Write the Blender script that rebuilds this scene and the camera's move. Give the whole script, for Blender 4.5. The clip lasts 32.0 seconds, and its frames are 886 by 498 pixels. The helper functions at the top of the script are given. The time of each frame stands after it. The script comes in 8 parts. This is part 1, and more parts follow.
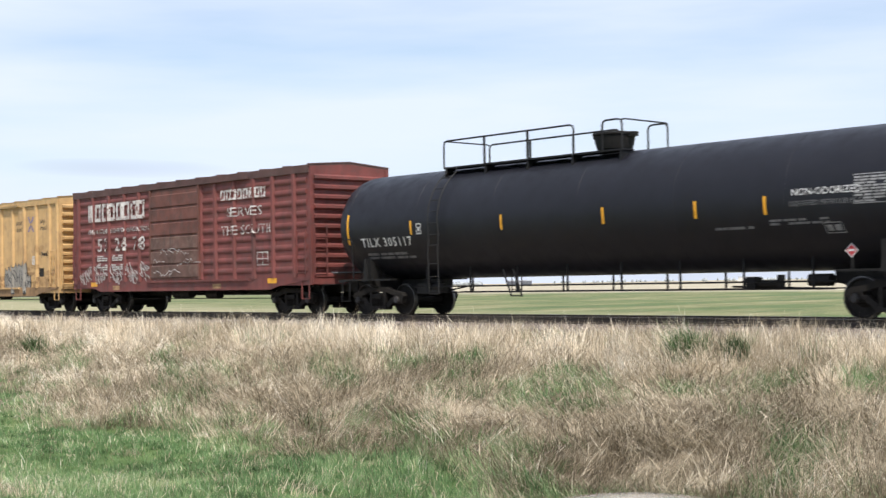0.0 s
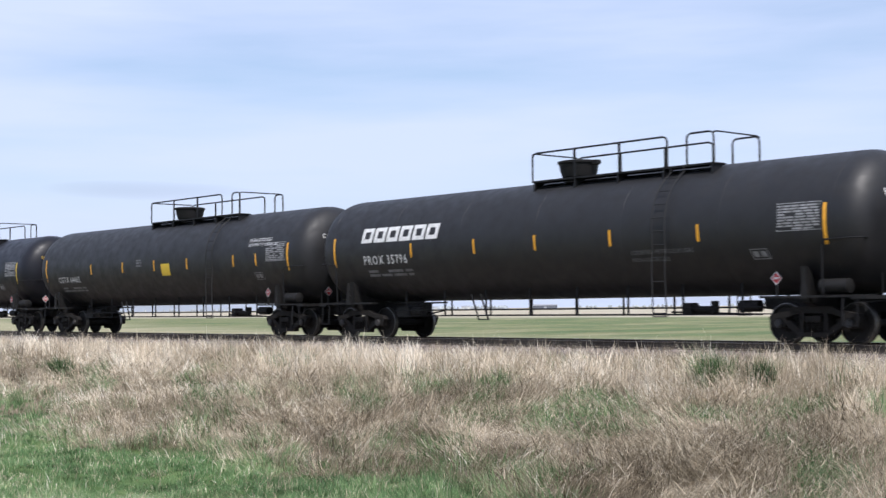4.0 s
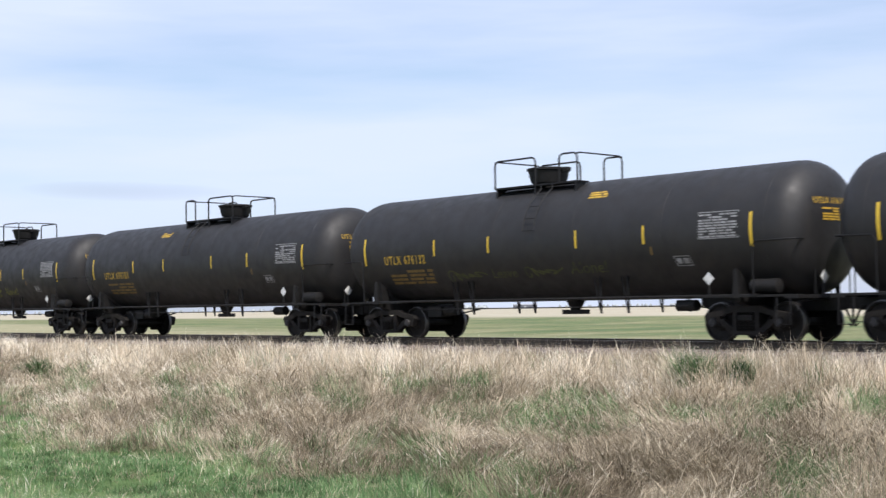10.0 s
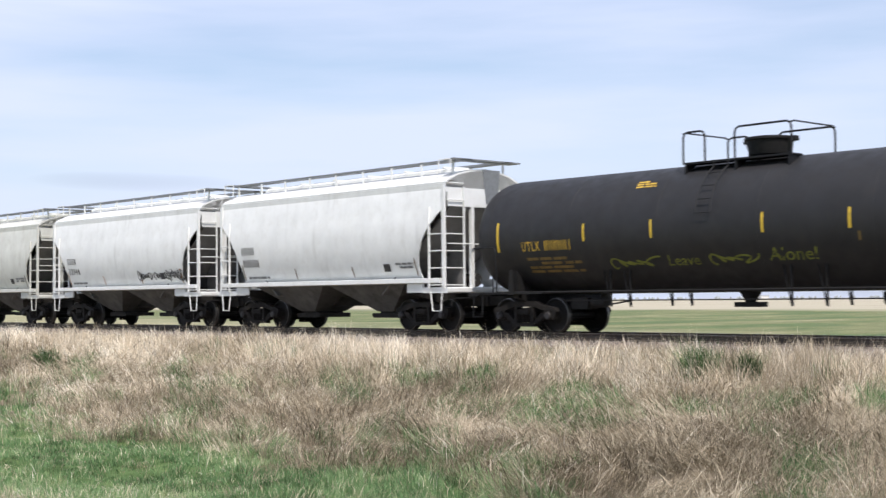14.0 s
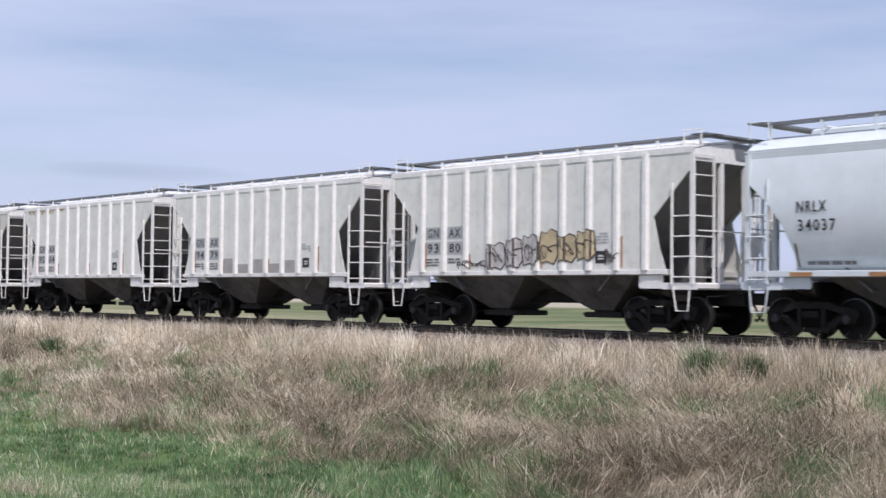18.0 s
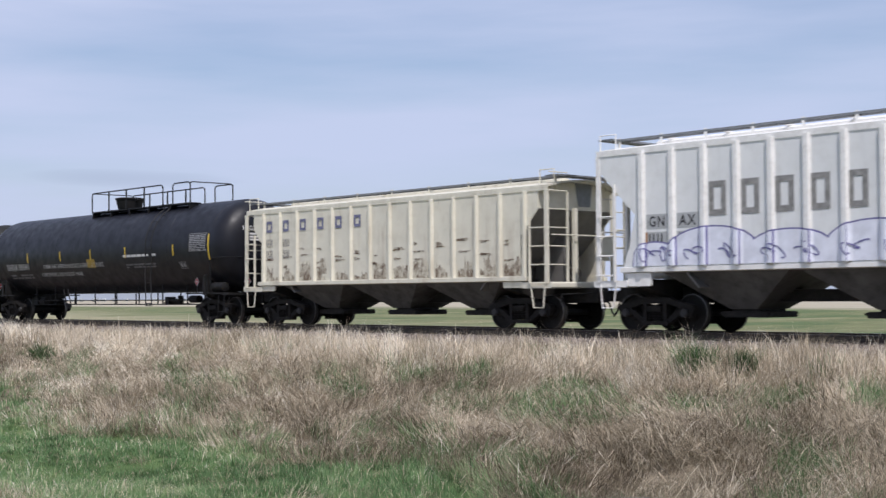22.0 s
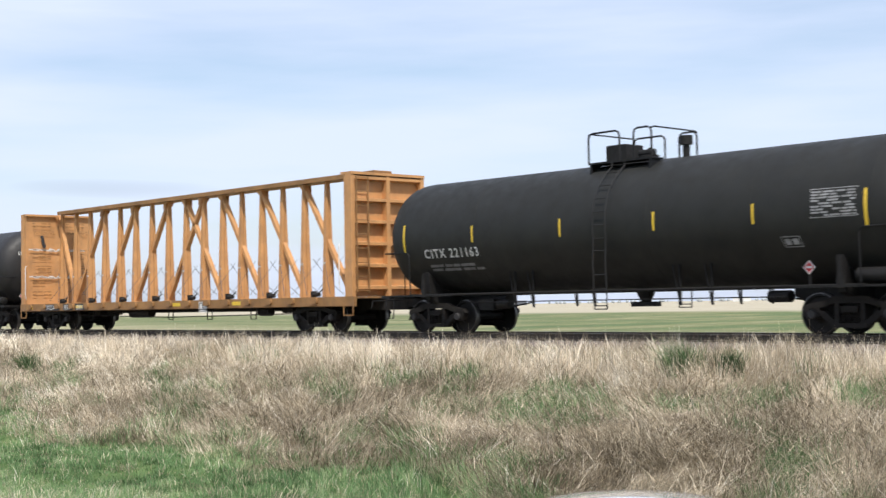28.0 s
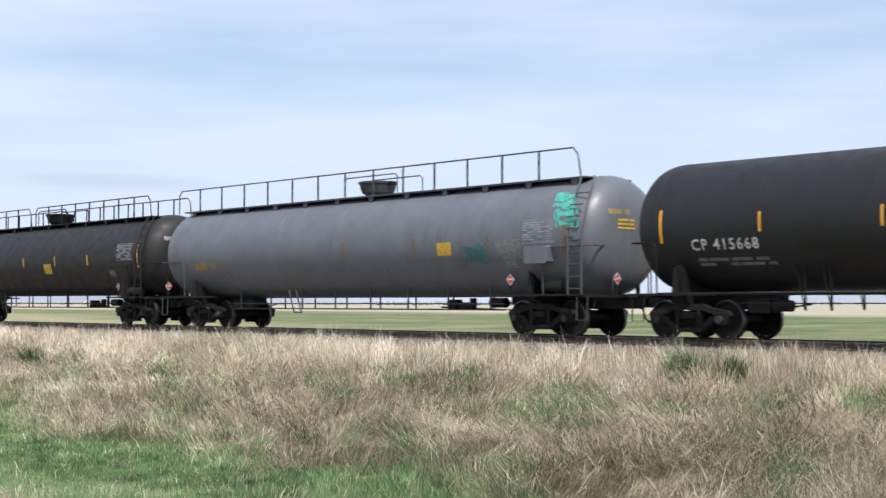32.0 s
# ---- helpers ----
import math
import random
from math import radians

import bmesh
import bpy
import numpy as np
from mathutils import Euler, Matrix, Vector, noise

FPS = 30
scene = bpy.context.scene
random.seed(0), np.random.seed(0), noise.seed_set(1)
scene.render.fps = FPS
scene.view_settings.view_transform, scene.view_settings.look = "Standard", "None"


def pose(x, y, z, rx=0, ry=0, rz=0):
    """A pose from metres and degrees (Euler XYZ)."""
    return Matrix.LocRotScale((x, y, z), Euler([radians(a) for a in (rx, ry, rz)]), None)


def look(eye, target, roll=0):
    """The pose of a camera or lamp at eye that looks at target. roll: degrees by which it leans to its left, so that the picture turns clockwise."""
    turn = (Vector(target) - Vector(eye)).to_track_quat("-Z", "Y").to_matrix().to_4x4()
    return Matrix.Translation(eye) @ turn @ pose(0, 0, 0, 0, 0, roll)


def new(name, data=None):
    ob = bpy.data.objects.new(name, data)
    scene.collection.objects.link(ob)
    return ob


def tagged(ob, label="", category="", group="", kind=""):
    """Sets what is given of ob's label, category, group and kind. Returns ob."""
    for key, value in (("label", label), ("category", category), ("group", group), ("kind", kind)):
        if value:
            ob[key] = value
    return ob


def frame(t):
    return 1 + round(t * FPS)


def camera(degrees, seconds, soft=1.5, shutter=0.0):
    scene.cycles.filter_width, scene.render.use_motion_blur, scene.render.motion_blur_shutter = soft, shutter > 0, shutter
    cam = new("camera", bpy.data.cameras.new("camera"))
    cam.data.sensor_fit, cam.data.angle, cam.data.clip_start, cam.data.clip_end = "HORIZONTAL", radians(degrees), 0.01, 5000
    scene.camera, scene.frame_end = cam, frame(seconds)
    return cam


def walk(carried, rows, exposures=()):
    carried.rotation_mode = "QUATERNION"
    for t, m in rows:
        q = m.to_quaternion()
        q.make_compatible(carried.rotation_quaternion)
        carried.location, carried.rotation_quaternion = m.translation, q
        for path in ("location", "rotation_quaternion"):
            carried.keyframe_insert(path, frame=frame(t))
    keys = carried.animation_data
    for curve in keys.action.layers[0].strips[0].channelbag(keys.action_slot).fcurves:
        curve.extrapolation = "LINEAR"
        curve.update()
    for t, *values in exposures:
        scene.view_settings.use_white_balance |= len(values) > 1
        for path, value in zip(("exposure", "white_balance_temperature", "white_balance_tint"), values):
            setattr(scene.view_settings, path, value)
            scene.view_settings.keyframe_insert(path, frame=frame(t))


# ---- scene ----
# A freight train passes on a straight track; the camera stands still in the hand of somebody beside the road.
# World: x along the track (the train runs towards +x), y across it away from the camera, z up from the rail head.
TRACK_Y = 26.64
EYE = (0.0, 0.0, 0.82)
LOOKS = [
    (0.0, 1.60, 0.94, 47.64), (0.5, 1.54, 0.79, 47.62), (1.0, 2.00, 0.89, 47.52), (1.5, 2.23, 0.65, 47.98), (2.0, 2.29, 0.62, 48.24),
    (2.5, 2.43, 0.98, 48.33), (4.5, 2.63, 0.58, 48.80), (5.0, 2.49, 0.87, 48.96), (5.5, 2.42, 0.64, 48.75), (6.0, 2.50, -0.07, 48.45),
    (6.5, 2.23, -0.17, 48.33), (7.0, 2.16, 0.08, 48.31), (7.5, 2.30, 0.63, 48.06), (8.0, 2.40, 0.53, 47.73), (8.5, 2.46, 0.72, 47.59),
    (9.0, 2.44, 0.67, 47.63), (9.5, 2.51, 0.83, 47.76), (10.0, 2.58, 0.82, 47.86), (10.5, 2.42, 0.76, 47.98), (11.0, 1.86, 0.37, 48.31),
    (11.5, 2.05, 0.34, 48.44), (12.0, 2.32, 0.52, 48.37), (12.5, 2.45, 0.66, 48.19), (13.0, 2.49, 0.54, 48.11), (13.5, 2.29, 0.48, 48.11),
    (15.5, 2.27, 0.52, 48.26), (16.0, 2.30, 0.30, 48.28), (16.5, 2.35, 0.04, 48.23), (17.0, 2.38, 0.08, 48.21), (17.5, 2.20, -0.22, 48.24),
    (18.0, 2.07, -0.59, 48.43), (18.5, 1.89, -0.39, 48.68), (19.0, 1.87, 0.07, 48.53), (19.5, 1.76, -0.07, 48.41), (20.0, 1.72, 0.03, 48.40),
    (20.5, 1.89, 0.20, 48.33), (21.0, 2.15, 0.32, 48.17), (21.5, 2.27, 0.28, 48.03), (22.0, 2.11, 0.32, 47.98), (22.5, 2.12, 0.46, 47.93),
    (23.0, 2.27, 0.55, 47.78), (23.5, 2.34, 0.41, 47.74), (24.0, 2.22, 0.86, 47.65), (24.5, 2.09, 0.79, 47.56), (25.0, 2.22, 0.89, 47.47),
    (25.5, 2.26, 0.97, 47.42), (27.5, 2.21, 0.92, 47.43), (28.0, 2.30, 0.97, 47.42), (28.5, 2.27, 0.72, 47.37), (29.0, 2.22, 0.54, 47.34),
    (29.5, 2.29, 0.65, 47.26), (30.0, 2.32, 0.59, 47.20), (30.5, 2.30, 0.19, 47.44), (31.0, 2.24, 0.13, 47.54), (31.5, 2.27, 0.16, 47.56),
    (32.0, 2.32, -0.01, 47.58)]
EXPOSURES = [
    (0.0, 0.20, 6700, 10), (1.0, 0.20, 6850, 10), (1.6, 0.0, 6200, 14), (2.5, 0.0, 6150, 14), (8.0, 0.06, 6250, 13), (13.5, 0.13, 6550, 12), (15.5, -0.26, 6180, 18), (19.0, -0.32, 6180, 18), (21.5, -0.36, 6180, 17), (22.3, -0.36, 6200, 15),
    (23.0, -0.12, 6250, 13), (24.0, 0.08, 6450, 10), (25.0, 0.16, 6650, 10), (27.5, 0.16, 6600, 10), (28.2, 0.08, 6500, 10), (28.9, -0.24, 6020, 18), (29.7, -0.21, 6020, 17), (30.6, 0.0, 6300, 10), (32.0, 0.06, 6450, 10)]
cam = camera(36.18, 32.0, soft=1.45, shutter=0.12)
# the hand sinks a little on the way
LIFTS = [(0.0, 0.085), (1.0, 0.072), (18.5, 0.07), (20.0, 0.061), (21.5, 0.041), (23.0, 0.025), (24.0, 0.0), (25.0, -0.005), (28.0, -0.014), (29.0, -0.012), (30.0, -0.007), (30.5, 0.012), (32.0, 0.035)]


def lift(t):
    for (a, u), (b, v) in zip(LIFTS, LIFTS[1:]):
        if t <= b:
            return u + (v - u) * (t - a) / (b - a)
    return LIFTS[-1][1]


walk(cam, [(t, pose(EYE[0], EYE[1], EYE[2] + lift(t), 90 + pitch - 1.7 * lift(t), roll, yaw)) for t, pitch, roll, yaw in LOOKS], EXPOSURES)

# ---- sky and sun ----
SUN_AZ, SUN_EL = 122.0, 56.0   # degrees: azimuth from +y clockwise, height
world = bpy.data.worlds.new("world")
scene.world = world
world.use_nodes = True
wn, wl = world.node_tree.nodes, world.node_tree.links
wn.clear()
w_out, w_bg = wn.new("ShaderNodeOutputWorld"), wn.new("ShaderNodeBackground")
sky = wn.new("ShaderNodeTexSky")
sky.sky_type, sky.sun_disc = "NISHITA", False
sky.sun_elevation, sky.sun_rotation = radians(SUN_EL), radians(SUN_AZ)
sky.air_density, sky.dust_density, sky.ozone_density = 1.0, 1.6, 1.6
w_tc, w_map, w_noise, w_ramp, w_mix = (wn.new(n) for n in ("ShaderNodeTexCoord", "ShaderNodeMapping", "ShaderNodeTexNoise", "ShaderNodeValToRGB", "ShaderNodeMix"))
w_map.inputs["Rotation"].default_value = (0, 0, radians(-20))
w_map.inputs["Scale"].default_value = (1.2, 1.2, 9.0)
w_noise.inputs["Scale"].default_value, w_noise.inputs["Detail"].default_value = 2.2, 6.0
w_ramp.color_ramp.elements[0].position, w_ramp.color_ramp.elements[1].position = 0.12, 0.62
w_mix.data_type = "RGBA"
w_fac = wn.new("ShaderNodeMath")
w_fac.operation, w_fac.inputs[1].default_value = "MULTIPLY", 0.9
wl.new(w_tc.outputs["Generated"], w_map.inputs["Vector"])
wl.new(w_map.outputs["Vector"], w_noise.inputs["Vector"])
wl.new(w_noise.outputs["Fac"], w_ramp.inputs["Fac"])
wl.new(w_ramp.outputs["Color"], w_fac.inputs[0])
wl.new(w_fac.outputs[0], w_mix.inputs["Factor"])
wl.new(sky.outputs["Color"], w_mix.inputs["A"])
w_mix.inputs["B"].default_value = (4.9, 5.5, 6.9, 1)   # thin high haze
# one thin blue-grey cloud, low over the horizon
w_sep, w_az, w_du, w_dv, w_u2, w_sum, w_map2, w_wob, w_mul, w_cloud = (wn.new(n) for n in ("ShaderNodeSeparateXYZ",) + ("ShaderNodeMath",) * 5 + ("ShaderNodeMapRange", "ShaderNodeMath", "ShaderNodeMath", "ShaderNodeMix"))
for node, op, value in ((w_az, "DIVIDE", None), (w_du, "MULTIPLY_ADD", None), (w_dv, "MULTIPLY_ADD", None), (w_u2, "MULTIPLY", None), (w_sum, "MULTIPLY_ADD", None), (w_wob, "MULTIPLY_ADD", None), (w_mul, "MULTIPLY", 0.16)):
    node.operation = op
    if value:
        node.inputs[1].default_value = value
wl.new(w_tc.outputs["Generated"], w_sep.inputs[0])
wl.new(w_sep.outputs["X"], w_az.inputs[0])
wl.new(w_sep.outputs["Y"], w_az.inputs[1])
w_du.inputs[1].default_value, w_du.inputs[2].default_value = 1 / 0.30, 1.83 / 0.30
wl.new(w_az.outputs[0], w_du.inputs[0])
w_wob.inputs[1].default_value, w_wob.inputs[2].default_value = 3.0, -0.0865 / 0.0062 - 1.5
wl.new(w_noise.outputs["Fac"], w_wob.inputs[0])
w_dv.inputs[1].default_value = 1 / 0.0062
wl.new(w_sep.outputs["Z"], w_dv.inputs[0])
wl.new(w_wob.outputs[0], w_dv.inputs[2])
wl.new(w_du.outputs[0], w_u2.inputs[0])
wl.new(w_du.outputs[0], w_u2.inputs[1])
wl.new(w_dv.outputs[0], w_sum.inputs[0])
wl.new(w_dv.outputs[0], w_sum.inputs[1])
wl.new(w_u2.outputs[0], w_sum.inputs[2])
w_map2.inputs[1].default_value, w_map2.inputs[2].default_value, w_map2.inputs[3].default_value, w_map2.inputs[4].default_value = 0.0, 1.3, 1.0, 0.0
wl.new(w_sum.outputs[0], w_map2.inputs[0])
wl.new(w_map2.outputs[0], w_mul.inputs[0])
w_cloud.data_type = "RGBA"
wl.new(w_mul.outputs[0], w_cloud.inputs["Factor"])
wl.new(w_mix.outputs["Result"], w_cloud.inputs["A"])
w_cloud.inputs["B"].default_value = (1.2, 1.5, 2.4, 1)
wl.new(w_cloud.outputs["Result"], w_bg.inputs["Color"])
w_bg.inputs["Strength"].default_value = 0.15
wl.new(w_bg.outputs[0], w_out.inputs[0])

sun = new("sun", bpy.data.lights.new("sun", "SUN"))
sun.data.energy, sun.data.angle, sun.data.color = 4.6, radians(0.6), (1.0, 0.95, 0.87)
az, el = radians(SUN_AZ), radians(SUN_EL)
sun.matrix_world = look((0, 0, 60), (-math.sin(az) * math.cos(el), -math.cos(az) * math.cos(el), 60 - math.sin(el)))


# ---- materials ----
def rgb(c):
    return (*c, 1.0)


class Nodes:
    """A small builder for node materials."""

    def __init__(self, name):
        self.m = bpy.data.materials.new(name)
        self.m.use_nodes = True
        self.n, self.l = self.m.node_tree.nodes, self.m.node_tree.links
        self.bsdf = self.n["Principled BSDF"]
        self.tc = self.n.new("ShaderNodeTexCoord")

    def noise(self, scale, detail=4.0, rough=0.55, stretch=None, space="Object", dist=0.0):
        t = self.n.new("ShaderNodeTexNoise")
        t.inputs["Scale"].default_value, t.inputs["Detail"].default_value = scale, detail
        t.inputs["Roughness"].default_value, t.inputs["Distortion"].default_value = rough, dist
        src = self.tc.outputs[space]
        if stretch:
            mp = self.n.new("ShaderNodeMapping")
            mp.inputs["Scale"].default_value = stretch
            self.l.new(src, mp.inputs["Vector"])
            src = mp.outputs["Vector"]
        self.l.new(src, t.inputs["Vector"])
        return t.outputs["Fac"]

    def ramp(self, fac, stops):
        r = self.n.new("ShaderNodeValToRGB")
        e = r.color_ramp.elements
        while len(e) < len(stops):
            e.new(0.5)
        for k, (p, c) in zip(e, stops):
            k.position, k.color = p, rgb(c) if len(c) == 3 else c
        self.l.new(fac, r.inputs["Fac"])
        return r.outputs["Color"]

    def level(self, fac, lo, hi, a=0.0, b=1.0):
        r = self.n.new("ShaderNodeMapRange")
        for i, v in enumerate((lo, hi, a, b)):
            r.inputs[i + 1].default_value = v
        self.l.new(fac, r.inputs[0])
        return r.outputs[0]

    def mix(self, fac, a, b):
        x = self.n.new("ShaderNodeMix")
        x.data_type = "RGBA"
        for key, v in (("Factor", fac), ("A", a), ("B", b)):
            if isinstance(v, (int, float)):
                x.inputs[key].default_value = v
            elif isinstance(v, tuple):
                x.inputs[key].default_value = rgb(v)
            else:
                self.l.new(v, x.inputs[key])
        return x.outputs["Result"]

    def math(self, op, a, b=0.0):
        x = self.n.new("ShaderNodeMath")
        x.operation = op
        for i, v in enumerate((a, b)):
            if isinstance(v, (int, float)):
                x.inputs[i].default_value = v
            else:
                self.l.new(v, x.inputs[i])
        return x.outputs[0]

    def bump(self, fac, strength, distance):
        b = self.n.new("ShaderNodeBump")
        b.inputs["Strength"].default_value, b.inputs["Distance"].default_value = strength, distance
        self.l.new(fac, b.inputs["Height"])
        self.l.new(b.outputs[0], self.bsdf.inputs["Normal"])

    def set(self, color=None, rough=None, metal=None, spec=None):
        for key, v in (("Base Color", color), ("Roughness", rough), ("Metallic", metal), ("Specular IOR Level", spec)):
            if v is None:
                continue
            if isinstance(v, (int, float)):
                self.bsdf.inputs[key].default_value = v
            elif isinstance(v, tuple):
                self.bsdf.inputs[key].default_value = rgb(v)
            else:
                self.l.new(v, self.bsdf.inputs[key])
        return self.m


def paint(name, col, rough=0.45, vary=0.12, dirt=(0.16, 0.13, 0.10), dirt_amt=0.3, streak=None, streak_amt=0.0, bump=0.15, scale=1.3, spec=0.5):
    """Weathered paint: tone patches, dust, and optional stains that run down."""
    k = Nodes(name)
    lo, hi = tuple(c * (1 - vary) for c in col), tuple(min(1, c * (1 + vary)) for c in col)
    base = k.mix(k.level(k.noise(scale, 5), 0.3, 0.7), lo, hi)
    spots = k.level(k.noise(scale * 3.1, 7, 0.65), 0.48, 0.78, 0.0, dirt_amt)
    base = k.mix(spots, base, dirt)
    if streak:
        run = k.math("MULTIPLY", k.level(k.noise(2.6, 4, 0.6, (1.0, 1.0, 0.10)), 0.52, 0.70), k.level(k.noise(0.8, 3), 0.38, 0.62))
        base = k.mix(k.math("MULTIPLY", run, streak_amt), base, streak)
    k.bump(k.noise(38, 4), bump, 0.004)
    return k.set(base, k.level(k.noise(scale * 2.2, 5), 0.3, 0.7, rough - 0.09, rough + 0.12), spec=spec)


def plain(name, col, rough=0.6, metal=0.0, vary=0.15, scale=12, spec=0.5):
    k = Nodes(name)
    return k.set(k.mix(k.level(k.noise(scale, 4), 0.3, 0.7), tuple(c * (1 - vary) for c in col), tuple(min(1, c * (1 + vary)) for c in col)), rough, metal, spec)


M_BLACK = paint("tank_black", (0.0125, 0.0125, 0.014), 0.52, 0.2, (0.028, 0.026, 0.024), 0.22, (0.026, 0.023, 0.021), 0.3, 0.05, spec=0.42)
M_BLACK_BLUE = paint("tank_blue_black", (0.0105, 0.011, 0.0155), 0.42, 0.15, (0.018, 0.018, 0.022), 0.15, None, 0, 0.04, spec=0.27)
M_BLACK_DULL = paint("tank_dull_black", (0.016, 0.0155, 0.0165), 0.56, 0.2, (0.034, 0.03, 0.027), 0.25, (0.034, 0.03, 0.026), 0.35, 0.05, spec=0.42)
M_BLACK_GREEN = paint("tank_green_black", (0.017, 0.0175, 0.0165), 0.56, 0.16, (0.03, 0.029, 0.025), 0.2, None, 0, 0.05, spec=0.27)
M_GREY_TANK = paint("tank_grey", (0.122, 0.131, 0.153), 0.48, 0.12, (0.09, 0.085, 0.08), 0.3, (0.05, 0.05, 0.052), 0.4, 0.05)
M_FRAME = paint("frame_black", (0.010, 0.0095, 0.0095), 0.65, 0.3, (0.022, 0.019, 0.016), 0.45, None, 0, 0.2, 4, 0.28)
M_PIPE = plain("handrail_black", (0.009, 0.009, 0.010), 0.6, spec=0.25)
M_PIPE_GREY = plain("handrail_grey", (0.05, 0.052, 0.06), 0.55)
M_TRUCK = paint("truck_steel", (0.0145, 0.013, 0.012), 0.8, 0.35, (0.022, 0.016, 0.0125), 0.5, None, 0, 0.3, 5, 0.25)
M_WHEEL = plain("wheel_steel", (0.012, 0.011, 0.0105), 0.75, 0.0, 0.3, 12, 0.25)
M_TREAD = plain("bright_steel", (0.36, 0.35, 0.34), 0.38, 1.0)
M_RIM = plain("worn_wheel_tread", (0.13, 0.125, 0.12), 0.42, 1.0)
M_CAP = plain("bearing_cap", (0.03, 0.028, 0.029), 0.55, 0.0)
M_WHITE_DECAL = plain("white_lettering", (0.62, 0.62, 0.61), 0.55, 0, 0.2, 9)
M_BOARD = plain("faded_white_stencil", (0.24, 0.24, 0.245), 0.6, 0, 0.35, 6)
M_DIM_DECAL = plain("faded_lettering", (0.14, 0.14, 0.145), 0.6, 0, 0.4, 6)
M_YELLOW_DECAL = plain("yellow_lettering", (0.52, 0.33, 0.035), 0.55, 0, 0.25, 9)
M_DIM_YELLOW = plain("faded_yellow_lettering", (0.16, 0.10, 0.025), 0.6, 0, 0.4, 9)
M_GOLD = plain("reflective_yellow", (0.66, 0.45, 0.035), 0.4, 0, 0.1)
M_ORANGE_STRIPE = plain("reflective_orange", (0.75, 0.36, 0.02), 0.4, 0, 0.1)
M_RED = plain("placard_red", (0.45, 0.03, 0.04), 0.5)
M_CHALK = plain("graffiti_olive", (0.17, 0.18, 0.025), 0.7, 0, 0.3, 4)
M_TEAL = plain("graffiti_teal", (0.06, 0.40, 0.32), 0.6, 0, 0.2, 6)
M_TEAL_DIM = plain("graffiti_dark_teal", (0.03, 0.13, 0.12), 0.6, 0, 0.2, 6)
M_DARK_DECAL = plain("dark_lettering", (0.03, 0.03, 0.033), 0.6, 0, 0.3)
M_GREY_DECAL = plain("grey_lettering", (0.16, 0.16, 0.165), 0.6, 0, 0.3)
M_HOSE = plain("rubber", (0.012, 0.012, 0.012), 0.7)


